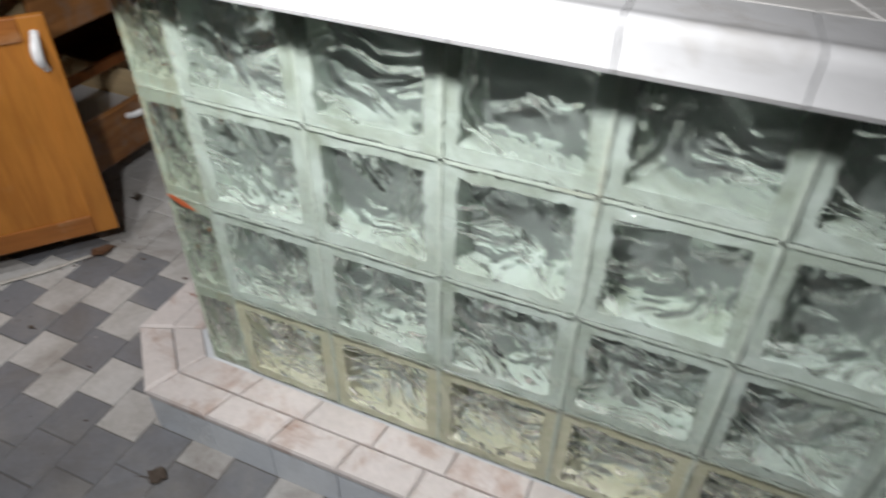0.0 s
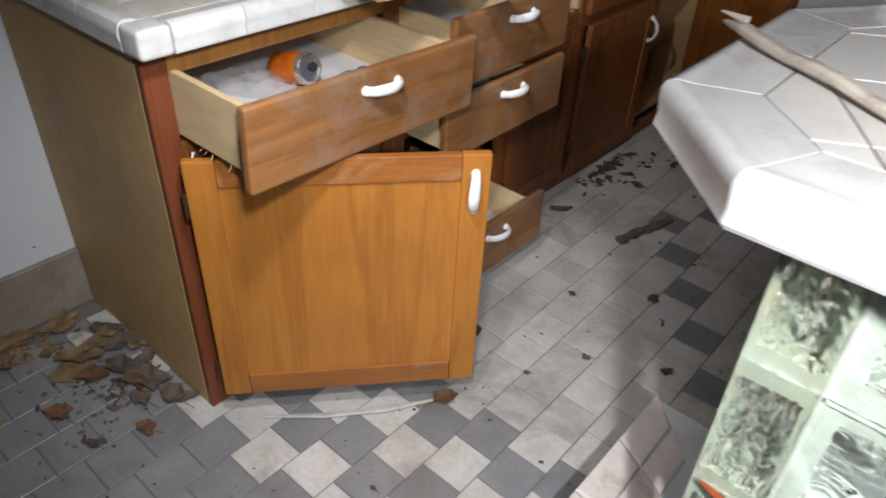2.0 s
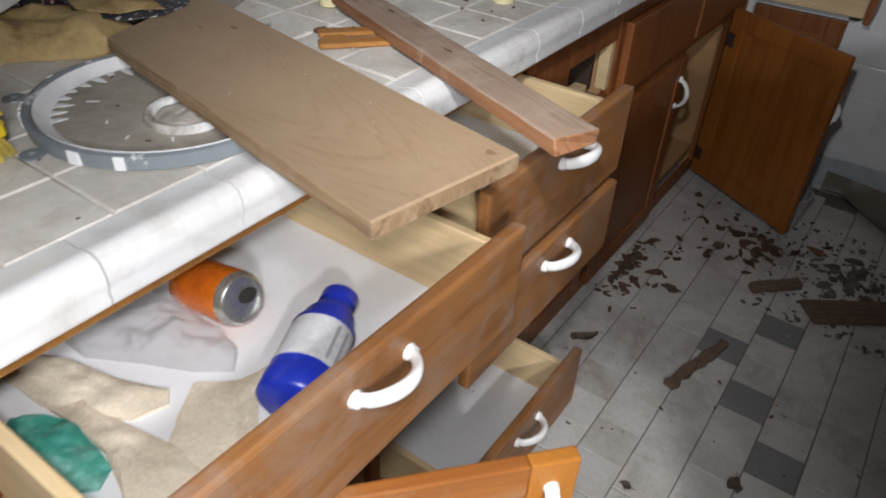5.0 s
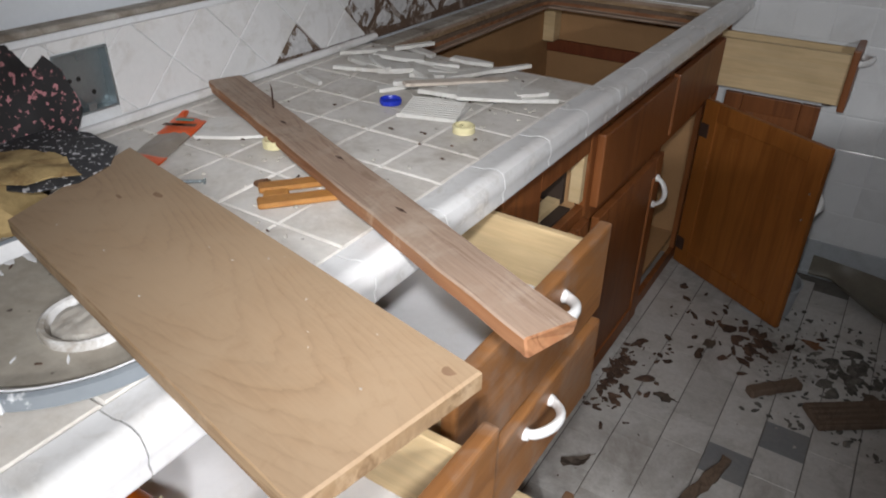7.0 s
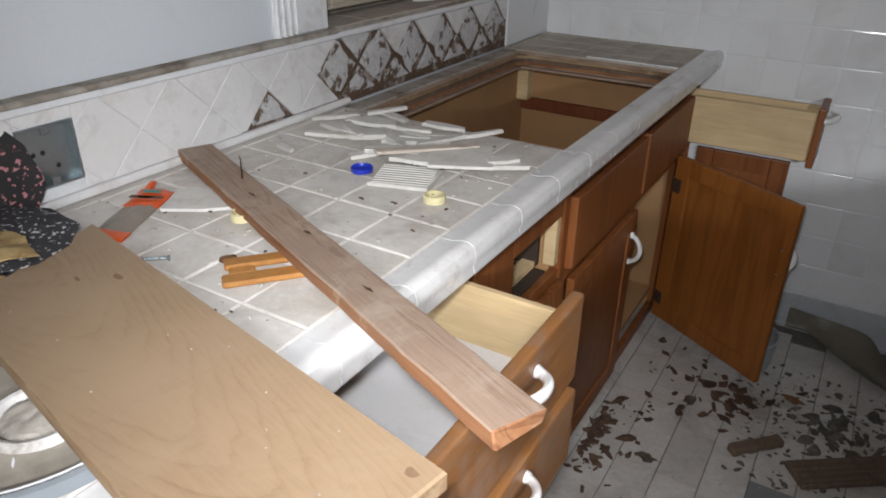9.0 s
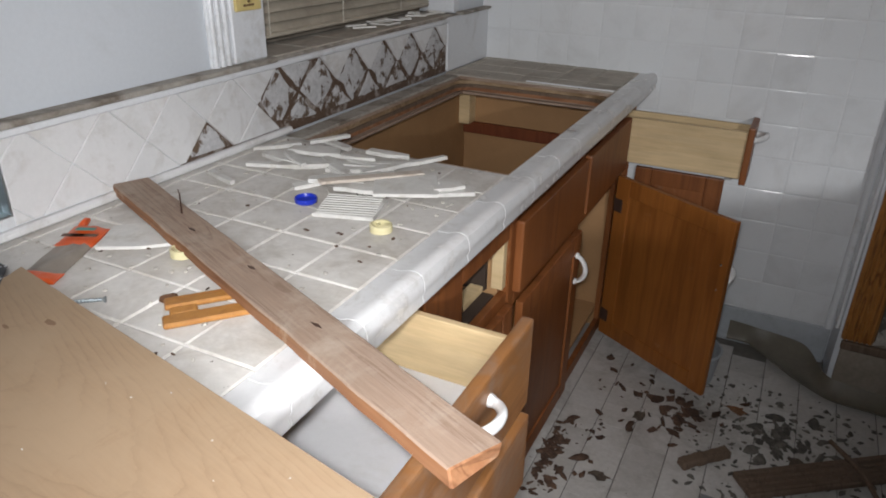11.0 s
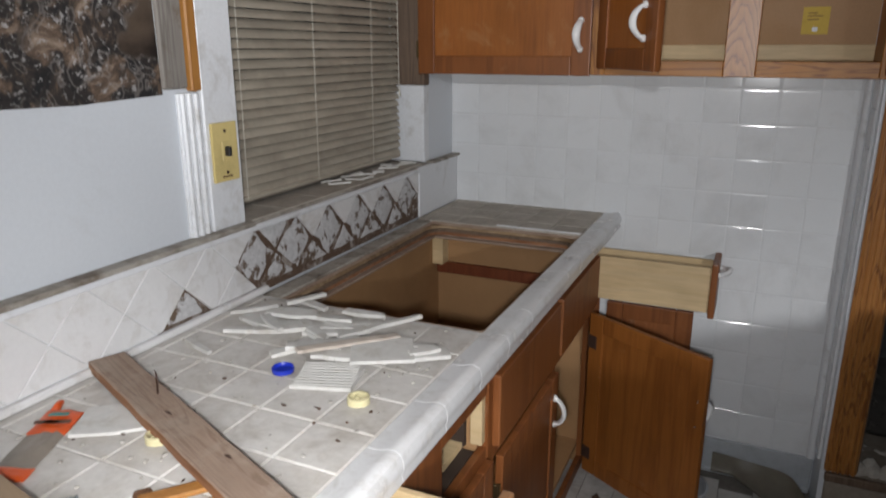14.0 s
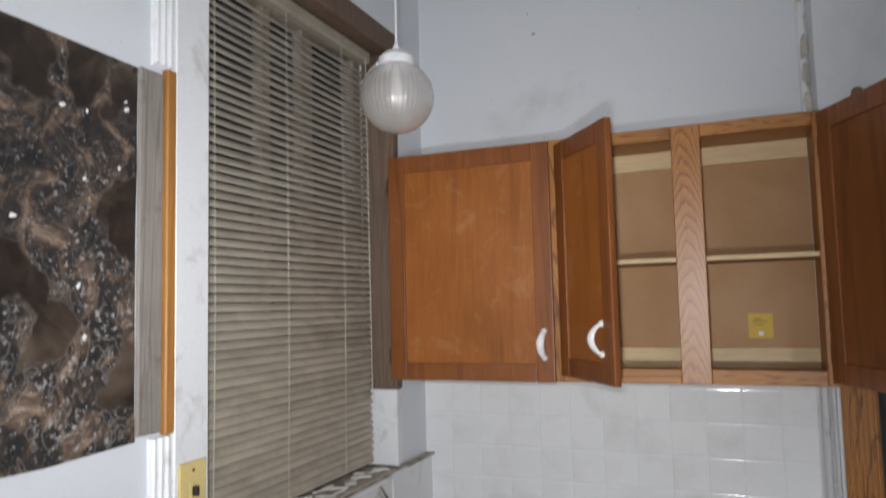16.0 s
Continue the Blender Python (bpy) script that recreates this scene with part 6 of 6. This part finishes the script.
# broken tiles, caps, rings, scraps
sr = random.Random(12)
shards = [(-2.30, 1.70, 0.10, 0.013, -22), (-2.26, 1.79, 0.085, 0.02, 28), (-2.31, 1.88, 0.10, 0.014, 48)]
for k in range(34):
    u, v = sr.uniform(-1, 1), sr.uniform(-1, 1)
    shards.append((-2.08 + 0.19 * u, 1.865 + 0.105 * v - 0.03 * u, sr.uniform(0.06, 0.13), sr.choice((0.016, 0.022, 0.03, 0.045)), sr.uniform(-35, 60)))
for k, (x, y, l, w_, a) in enumerate(shards):
    out = [(-l / 2, -w_ * sr.uniform(0.3, 0.6)), (l * sr.uniform(-0.1, 0.1), -w_ * 0.55), (l / 2, -w_ * sr.uniform(0.1, 0.5)), (l * 0.46, w_ * sr.uniform(0.2, 0.5)), (0, w_ * sr.uniform(0.4, 0.6)), (-l * 0.47, w_ * sr.uniform(0.1, 0.5))]
    bm = prism(out, 0, 0.0075, 0.0008, m=pose(x, y, Z + 0.0005 + 0.0055 * (k % 3), sr.uniform(-3, 3), sr.uniform(-3, 3), a))
    single("tile_shard", bm, SHARD, "broken white wall tile shard on the worktop", "tile shard", "broken tiles")
bm = prism([(-0.055, -0.045), (0.05, -0.05), (0.06, 0.03), (0.0, 0.05), (-0.05, 0.045)], 0, 0.0065, 0.0008, m=pose(-2.005, 1.695, Z + 0.0005, 0, 0, 20))
ribs = thing("broken_tile", (-2.005, 1.695, Z), "ribbed back of a broken white tile", "tile shard", "broken tiles")
part("plate", bm, SHARD, ribs)
for k in range(9):
    part("rib", box((-0.05, -0.042 + k * 0.0105, 0), (0.05, -0.038 + k * 0.0105, 0.0012), m=pose(-2.005, 1.695, Z + 0.007, 0, 0, 20)), SHARD, ribs)
bm = prism([(-0.06, -0.05), (0.055, -0.045), (0.06, 0.05), (-0.055, 0.055)], 0, 0.006, 0.0008, m=pose(-1.955, 1.80, Z + 0.0145, 2, 3, 32))
single("tile_shard", bm, SHARD, "nearly whole white wall tile among the shards", "tile shard", "broken tiles")
bm = box((-0.10, -0.011, 0), (0.10, 0.010, 0.006), 0.001, m=pose(-2.02, 1.79, Z + 0.022, 0, 3, 52))
single("wood_splinter", bm, DRIFT, "pale wood splinter on the tile pile", "splinter")
plate_ = prism([(-0.075, -0.05), (0.0, -0.055), (0.06, -0.045), (0.065, 0.04), (-0.01, 0.055), (-0.07, 0.045)], 0, 0.006, 0.0008, m=pose(-2.215, 1.445, Z + 0.0005, 0, 0, 35) @ Matrix.Scale(0.85, 4))
single("tile_shard", plate_, SHARD, "broken white tile under loose crumbs", "tile shard", "broken tiles")
crumb = bmesh.new()
for k in range(150):
    x, y = sr.uniform(-2.36, -1.86), sr.uniform(1.15, 1.98)
    patch(jag(sr.uniform(0.002, 0.007), sr.uniform(0.002, 0.006), 6, 0.4, sr), 0.002, 0.001, 90, k, 2, bm=crumb, m=pose(x, y, Z + 0.0004, 0, 0, sr.uniform(0, 180)), sub=1)
single("crumbs", crumb, PALECHIP, "scattered pale plaster crumbs on the worktop", "crumbs", kind="stuff")
crumb = bmesh.new()
for k in range(70):
    x, y = sr.uniform(-2.36, -1.86), sr.uniform(0.7, 1.98)
    patch(jag(sr.uniform(0.002, 0.010), sr.uniform(0.0015, 0.005), 6, 0.5, sr), 0.002, 0.001, 90, k, 2, bm=crumb, m=pose(x, y, Z + 0.0004, 0, 0, sr.uniform(0, 180)), sub=1)
single("crumbs", crumb, FLAKE, "scattered brown crumbs on the worktop", "crumbs", kind="stuff")
capm = lathe([(0.019, 0), (0.0198, 0.0015), (0.0198, 0.008), (0.0186, 0.0092), (0.0178, 0.008), (0.0172, 0.003), (0, 0.003)], 28, m=Matrix.Translation((-2.091, 1.684, Z)))
single("bottle_cap", capm, BLUE, "blue plastic bottle cap on the worktop", "bottle cap", smooth=True)
for x, y in ((-1.91, 1.639), (-2.117, 1.423)):
    rg = thing("plastic_ring", (x, y, Z), "small cream plastic ring on the worktop", "plastic ring", "cream rings")
    part("ring", lathe([(0.0165, 0), (0.0185, 0.001), (0.0185, 0.012), (0.0165, 0.0135), (0.0145, 0.0125), (0.0145, 0.004), (0.0165, 0)], 28), CREAM, rg, smooth=True, local=True)
    for a in (20, 140, 260):
        part("spoke", box((0.003, -0.0025, 0.004), (0.0146, 0.0025, 0.009), 0.001, m=pose(0, 0, 0, 0, 0, a)), CREAM, rg, local=True)
wr = thing("snack_wrapper", pose(-2.270, 1.345, Z, 0, 0, 117), "opened orange and silver snack wrapper", "wrapper")
part("foil", patch([(-0.09, -0.026), (0.0, -0.028), (0.09, -0.026), (0.092, 0.026), (0.0, 0.028), (-0.092, 0.027)], 0.004, 0.004, 30, 6, 6, sub=4), WRAPGREY, wr, smooth=True, local=True)
part("orange_end", patch([(0.02, -0.028), (0.088, -0.028), (0.094, 0.0), (0.088, 0.028), (0.024, 0.029)], 0.0075, 0.003, 30, 6, 5, sub=4), WRAPORANGE, wr, "orange printed end", smooth=True, local=True)
part("orange_end", patch([(-0.094, -0.028), (-0.065, -0.029), (-0.062, 0.029), (-0.094, 0.028)], 0.007, 0.003, 30, 6, 4, sub=4), WRAPORANGE, wr, "orange printed end", smooth=True, local=True)
for k, (u, v, l) in enumerate(((0.045, 0.008, 0.036), (0.045, -0.008, 0.040), (0.068, 0.0, 0.03))):
    part("print_bar", box((u - 0.005, v - l / 2, 0.0095), (u + 0.005, v + l / 2, 0.0105), 0.0006), INK if k < 2 else plain("teal_print", (0.05, 0.25, 0.22), 0.4), wr, "bold printed bar", local=True)
part("torn_tip", patch([(0.088, 0.012), (0.125, 0.020), (0.13, 0.028), (0.088, 0.028)], 0.006, 0.004, 40, 2, 3), WRAPORANGE, wr, local=True)
br = thing("wood_bracket", pose(-1.972, 1.328, Z, 0, 0, 50) @ Matrix.Scale(0.78, 4), "broken orange wooden bracket lying flat", "wood bracket")
part("bar", box((-0.078, -0.046, 0), (0.062, -0.012, 0.010), 0.003), ORANGESTRIP, br, local=True)
part("bar", box((-0.072, 0.014, 0), (0.075, 0.046, 0.010), 0.003), ORANGESTRIP, br, local=True)
part("bridge", box((-0.066, -0.0118, 0), (-0.022, 0.0138, 0.008), 0.003), ORANGESTRIP, br, local=True)
single("rust_chip", patch(jag(0.016, 0.013, 9, 0.4, sr), 0.005, 0.004, 70, 3, 3, m=pose(-2.037, 1.319, Z)), LEAFM, "small brown rust chip", "chip")
scw = thing("screw", pose(-2.12, 1.262, Z + 0.0035, 0, 90, 38), "grey steel screw on the worktop", "screw")
part("shank", lathe([(0.0, -0.022), (0.002, -0.018)] + [(0.0022 + 0.0008 * (k % 2), -0.016 + k * 0.002) for k in range(17)] + [(0.002, 0.019)], 10), STEEL, scw, local=True)
part("head", lathe([(0.002, 0.018), (0.0045, 0.021), (0.0045, 0.022), (0, 0.0225)], 12), STEEL, scw, local=True)
mat_ = patch([(-0.10, -0.085), (0.04, -0.09), (0.09, -0.05), (0.10, 0.0), (0.075, 0.05), (0.02, 0.085), (-0.05, 0.075), (-0.11, 0.04)], 0.004, 0.005, 18, 8, 7, sub=4, m=pose(-2.26, 1.155, Z + 0.0395, 0, 0, -11))
single("vinyl_scrap", mat_, SPECKLE2, "dark speckled vinyl scrap on the board's end", "vinyl scrap", smooth=True)
single("foam_scrap", patch(jag(0.095, 0.06, 14, 0.35, sr), 0.006, 0.006, 30, 5, 6, sub=3, m=pose(-2.250, 1.115, Z + 0.0455, 0, 0, 20)), FOAM, "torn tan paper on the vinyl scrap", "paper scrap", smooth=True)
rub = patch([(-0.16, -0.01), (0.0, -0.012), (0.05, 0.0), (0.075, 0.04), (0.065, 0.10), (0.045, 0.125), (0.035, 0.105), (0.02, 0.115), (0.0, 0.15), (-0.08, 0.155), (-0.17, 0.14)], 0.006, 0.010, 16, 11, 8, sub=4, lift=0.004, m=pose(-2.372, 1.205, Z + 0.012, 0, 0, 90) @ pose(0, 0, 0, 82, 0, 0))
single("rubber_mat", rub, SPECKLE, "torn black rubber mat with red specks leaning on the wall", "rubber mat", smooth=True)

# ---- things on the floor ----
fr_ = random.Random(21)


def leaf(x, y, s, a, material=LEAFM, label="curled dry brown leaf on the floor"):
    out = []
    for k in range(11):
        r = s * fr_.uniform(0.5, 1.1)
        t = 2 * math.pi * (k + fr_.uniform(-0.3, 0.3)) / 11
        out.append((r * math.cos(t), r * 0.65 * math.sin(t)))
    bm = patch(out, 0.0012, s * 0.22, 30 / max(s, 0.02) * 0.04, fr_.random() * 50, 4, lift=s * 0.12, curl=s * 0.18, sub=2, m=pose(x, y, 0.0005, 0, 0, a))
    tube([(x, y, 0.004), (x + s * 1.5 * math.cos(math.radians(a)), y + s * 1.5 * math.sin(math.radians(a)), 0.003)], [0.0012, 0.0007], 4, bm)
    return single("dry_leaf", bm, material, label, "leaf", "dry leaves on the floor", smooth=False)


for x, y, s, a in ((-1.453, 0.998, 0.042, 250), (-1.885, 0.459, 0.034, 30), (-2.064, 0.351, 0.040, 10), (-1.70, 0.33, 0.02, 0), (-0.83, 0.50, 0.030, 200), (-0.63, 0.50, 0.026, 90), (-1.731, 1.903, 0.045, 60),
                   (-1.261, 1.687, 0.030, 100), (-1.28, 1.35, 0.018, 40), (-1.45, 1.55, 0.014, 0), (-1.10, 1.45, 0.022, 70), (-1.36, 1.20, 0.012, 30), (-1.55, 1.23, 0.03, 150), (-2.03, 0.53, 0.055, 140), (-2.12, 0.46, 0.05, 60),
                   (-1.62, 2.25, 0.03, 10), (-1.58, 2.55, 0.035, 80), (-1.45, 2.80, 0.03, 20), (-1.15, 2.55, 0.03, 0), (-1.32, 2.72, 0.035, 160), (-1.93, 0.36, 0.022, 20), (-1.60, 0.42, 0.015, 70), (-1.40, 0.70, 0.012, 0)):
    leaf(x, y, s, a, LEAFM if s > 0.03 and fr_.random() < 0.5 else WITHERED)


def scatter(name, count, x0, x1, y0, y1, s0, s1, material, label, seed, pull=None, height=0.35):
    r = random.Random(seed)
    bm = bmesh.new()
    for k in range(count):
        x, y = r.uniform(x0, x1), r.uniform(y0, y1)
        if pull:
            w = r.random() ** 1.6
            x, y = pull[0] + (x - pull[0]) * w, pull[1] + (y - pull[1]) * (0.3 + 0.7 * w)
        s = r.uniform(s0, s1) * r.uniform(0.5, 1)
        patch(jag(s, s * r.uniform(0.25, 0.75), 9, 0.6, r), s * height, s * 0.25, 1.2 / s, k, 2, bm=bm, m=pose(x, y, 0.0003, 0, 0, r.uniform(0, 360)), sub=1)
    return single(name, bm, material, label, "debris", kind="stuff")


scatter("leaf_litter", 120, -1.81, -1.62, 1.98, 2.55, 0.008, 0.036, FLAKE, "dark brown leaf litter along the cabinets", 1, (-1.78, 2.28), 0.25)
scatter("leaf_litter", 46, -1.72, -1.28, 2.42, 2.78, 0.012, 0.042, FLAKE, "loose dark leaf litter on the floor", 31, (-1.46, 2.60), 0.25)
scatter("leaf_litter", 26, -1.76, -1.45, 2.60, 2.85, 0.012, 0.034, FLAKE, "dark leaf scraps by the open cabinet", 33, None, 0.3)
for x, y, s, a in ((-2.013, 0.535, 0.065, 40), (-2.08, 0.57, 0.05, 120), (-1.93, 0.555, 0.05, 10), (-2.10, 0.52, 0.05, 200), (-2.17, 0.56, 0.05, 75), (-1.97, 0.50, 0.035, 15), (-1.90, 0.575, 0.03, 60), (-2.24, 0.56, 0.05, 20)):
    leaf(x, y, s, a, WITHERED, "dark withered leaf heaped by the cabinet side")
for x, y, s, a in ((-2.204, 0.467, 0.065, 30), (-2.213, 0.520, 0.06, 110), (-2.36, 0.38, 0.06, 80), (-2.345, 0.49, 0.06, 95), (-2.31, 0.312, 0.05, 60), (-2.15, 0.585, 0.045, 0), (-2.36, 0.25, 0.05, 85)):
    leaf(x, y, s, a, TANPAPER, "torn tan leaf scrap by the baseboard")
scatter("rubble", 420, -1.45, -0.72, 2.32, 2.90, 0.004, 0.020, RUBBLE, "grey crumbled rubble on the floor", 2)
scatter("rubble", 90, -1.38, -0.80, 2.40, 2.86, 0.014, 0.045, RUBBLE, "flat grey rubble lumps on the floor", 22, (-1.20, 2.64), 0.2)
scatter("rubble", 90, -1.40, -0.75, 2.25, 2.9, 0.003, 0.010, PALECHIP, "pale plaster crumbs on the floor", 3)
scatter("rubble", 120, -1.0, 0.0, 3.0, 3.28, 0.006, 0.03, PALECHIP, "broken plaster on the low wall", 4).location.z = 0.185
scatter("leaf_litter", 60, -1.75, -0.95, 0.9, 2.3, 0.003, 0.012, FLAKE, "brown crumbs on the floor tiles", 5)
scatter("leaf_litter", 60, -2.3, -1.0, -0.1, 0.75, 0.003, 0.010, FLAKE, "brown crumbs on the grey tiles", 6)
scatter("leaf_litter", 110, -2.39, -1.86, 0.30, 0.60, 0.006, 0.024, WITHERED, "dark debris swept into the corner", 7, (-2.05, 0.56), 0.35)
scatter("rubble", 120, -2.39, -1.86, 0.2, 0.60, 0.004, 0.018, RUBBLE, "grey grit along the cabinet side", 17, (-2.0, 0.57), 0.3)
scatter("scraps", 60, -2.39, -2.08, -0.1, 0.57, 0.02, 0.055, TANPAPER, "torn tan scraps along the wall", 8, (-2.36, 0.4), 0.3)
scatter("rubble", 60, -2.3, -1.2, 0.1, 1.2, 0.002, 0.005, PALECHIP, "tiny white crumbs on the floor", 9)
scatter("rubble", 500, -0.98, 1.5, 3.3, 4.4, 0.01, 0.06, RUBBLE, "rubble beyond the opening", 10)
single("paper_scrap", patch(jag(0.055, 0.03, 9, 0.3, fr_), 0.002, 0.006, 30, 2, 4, lift=0.004, m=pose(-2.26, 0.50, 0.001, 0, 0, 15)), PALECHIP, "torn white paper scrap on the floor", "paper scrap")
single("paper_scrap", patch(jag(0.06, 0.045, 9, 0.35, fr_), 0.002, 0.006, 30, 9, 4, lift=0.004, m=pose(-2.17, 0.43, 0.001, 0, 0, 70)), TANPAPER, "torn tan scrap on the floor", "paper scrap")
single("cord", tube([(-1.72, 0.66, 0.006), (-1.62, 0.76, 0.005), (-1.53, 0.87, 0.007), (-1.47, 0.97, 0.005)], [0.004, 0.008, 0.009, 0.004], 6, flat=0.5), PALECHIP, "pale strip of paper below the door", "paper strip")


def billet(a, b, wdt, h, material, label, rough=0.004, name="wood_piece"):
    a, b = Vector(a), Vector(b)
    L = (b - a).length
    bm = box((0, -wdt / 2, 0), (L, wdt / 2, h), h * 0.15)
    bmesh.ops.subdivide_edges(bm, edges=[e for e in bm.edges if e.calc_length() > L * 0.5], cuts=10)
    for v in bm.verts:
        v.co += Vector((0, 1, 0.6)) * rough * noise.noise(v.co * 40 + Vector((a.x * 9, 0, 0)))
        v.co.z = max(v.co.z, 0.0002)
    bm.transform(pose(a.x, a.y, a.z, 0, 0, math.degrees(math.atan2(b.y - a.y, b.x - a.x))))
    return single(name, bm, material, label, "wood piece", "loose wood on the floor")


billet((-1.485, 1.875, 0.001), (-1.42, 2.115, 0.001), 0.024, 0.018, BROWNJAMB, "splintered dark wood stick on the floor", 0.010)
billet((-1.433, 2.392, 0.001), (-1.322, 2.505, 0.001), 0.032, 0.024, BROWNJAMB, "short dark wood block on the floor", 0.004)
pl = thing("wood_moulding", pose(-1.275, 2.385, 0.002, 0, 0, 36), "broken brown wood moulding on the floor", "wood piece", "loose wood on the floor")
bm = box((0, -0.045, 0), (0.62, 0.045, 0.02), 0.003)
for k in range(4):
    box((0, -0.038 + k * 0.02, 0.019), (0.62, -0.026 + k * 0.02, 0.026), 0.003, bm)
part("moulding", bm, BROWNJAMB, pl, local=True)
single("stick", tube([(-1.07, 2.66, 0.036), (-0.99, 2.56, 0.034), (-0.95, 2.49, 0.012)], [0.006, 0.009, 0.006], 7), BROWNJAMB, "dark bent twig across the moulding", "stick")

# curled vinyl sheet
bm = bmesh.new()
NU, NV = 40, 14
gt, gb = [], []
for i in range(NU + 1):
    u = i / NU
    x = -1.40 + 0.60 * u
    yb = 3.138 - 0.19 / (1 + math.exp(-(x + 1.12) * 70))
    yf = 2.885 + 0.33 * max(0.0, (-1.06 - x) / 0.34) ** 1.5 + 0.05 * max(0.0, x + 0.94)
    yf = min(yf, yb - 0.02)
    ta, tb = [], []
    for j in range(NV + 1):
        v = j / NV
        y = yf + (yb - yf) * v
        z = 0.010 + 0.075 * v ** 2 * (1 - 0.6 * u) + 0.022 * (1 - v) ** 3 * (0.6 + 0.4 * math.sin(u * 5.0)) + 0.004 * noise.noise(Vector((x * 9, y * 9, 0)))
        ta.append(bm.verts.new((x, y, z)))
        tb.append(bm.verts.new((x, y, max(0.0005, z - 0.004))))
    gt.append(ta)
    gb.append(tb)
for i in range(NU):
    for j in range(NV):
        bm.faces.new((gt[i][j], gt[i + 1][j], gt[i + 1][j + 1], gt[i][j + 1]))
        bm.faces.new((gb[i][j], gb[i][j + 1], gb[i + 1][j + 1], gb[i + 1][j]))
for i in range(NU):
    bm.faces.new((gt[i][0], gb[i][0], gb[i + 1][0], gt[i + 1][0]))
    bm.faces.new((gt[i][NV], gt[i + 1][NV], gb[i + 1][NV], gb[i][NV]))
for j in range(NV):
    bm.faces.new((gt[0][j], gt[0][j + 1], gb[0][j + 1], gb[0][j]))
    bm.faces.new((gt[NU][j], gb[NU][j], gb[NU][j + 1], gt[NU][j + 1]))
single("vinyl_sheet", bm, VINYL, "curled grey-brown vinyl sheet against the wall", "vinyl sheet", smooth=True)
tub = thing("plastic_tub", (-1.49, 2.868, 0.001), "translucent grey plastic tub behind the open door", "plastic tub")
part("tub_body", lathe([(0, 0.003), (0.075, 0.002), (0.08, 0.0), (0.09, 0.10), (0.095, 0.104), (0.088, 0.106), (0.077, 0.008), (0, 0.006)], 32), BUCKET, tub, smooth=True, local=True)

# ---- floor tiles, running bond ----
PX, PY = 0.1077, 0.1095
g = 0.0012
sq = [(-PX / 2 + g, -PY / 2 + g), (PX / 2 - g, -PY / 2 + g), (PX / 2 - g, PY / 2 - g), (-PX / 2 + g, PY / 2 - g)]
KINDS = {m_.name: mesh_of(prism(sq, -0.008, 0.0, 0.0014), m_) for m_ in (FLIGHT, FGREY, FDARK)}
REST = {m_.name: ([], []) for m_ in (FLIGHT, FGREY, FDARK)}
DARK = {(-2, 3), (-1, 4), (-1, 1), (0, 0), (1, -2), (2, -3), (3, -5)}
tr_ = random.Random(5)


def tile_kind(c, r):
    if (c, r) in DARK:
        return FDARK
    if r <= -12 or r in (-10, -8):
        return FGREY
    return FLIGHT


for c in range(-11, 32):
    for r in range(-36, 15):
        x = -1.26 + (c + 0.5) * PX
        y = 1.75 + (r + 0.5 + (0.5 if c % 2 else 0)) * PY
        if y > 3.12 and x < -1.0 or x > 2.0 or y < -2.05 or x < XW + 0.03:
            continue
        if x < FX - 0.03 and y > 0.66:
            continue
        m_ = tile_kind(c, r)
        if y > 1.6:
            y = 1.6 + (y - 1.6) * 0.957
        z = tr_.uniform(-0.0006, 0.0006)
        if -2.0 < x < -0.98 and 0.25 < y < 2.75:
            piece("tile", KINDS[m_.name], floor, pose(x, y, z, tr_.uniform(-0.2, 0.2), tr_.uniform(-0.2, 0.2)))
        else:
            vs, fs = REST[m_.name]
            o = len(vs)
            ch = 0.0016
            vs += [(x + p, y + q, -0.008) for p, q in sq] + [(x + p, y + q, z - 0.0014) for p, q in sq] + [(x + p * (1 - ch / 0.05), y + q * (1 - ch / 0.05), z) for p, q in sq]
            for a in range(2):
                for k in range(4):
                    fs.append((o + a * 4 + k, o + a * 4 + (k + 1) % 4, o + a * 4 + 4 + (k + 1) % 4, o + a * 4 + 4 + k))
            fs.append((o + 8, o + 9, o + 10, o + 11))
for m_ in (FLIGHT, FGREY, FDARK):
    vs, fs = REST[m_.name]
    if vs:
        me = bpy.data.meshes.new("tile_field")
        me.from_pydata(vs, [], fs)
        me.materials.append(m_)
        ob = new("tile_field", me)
        ob.parent = floor
        tagged(ob, kind="stuff")
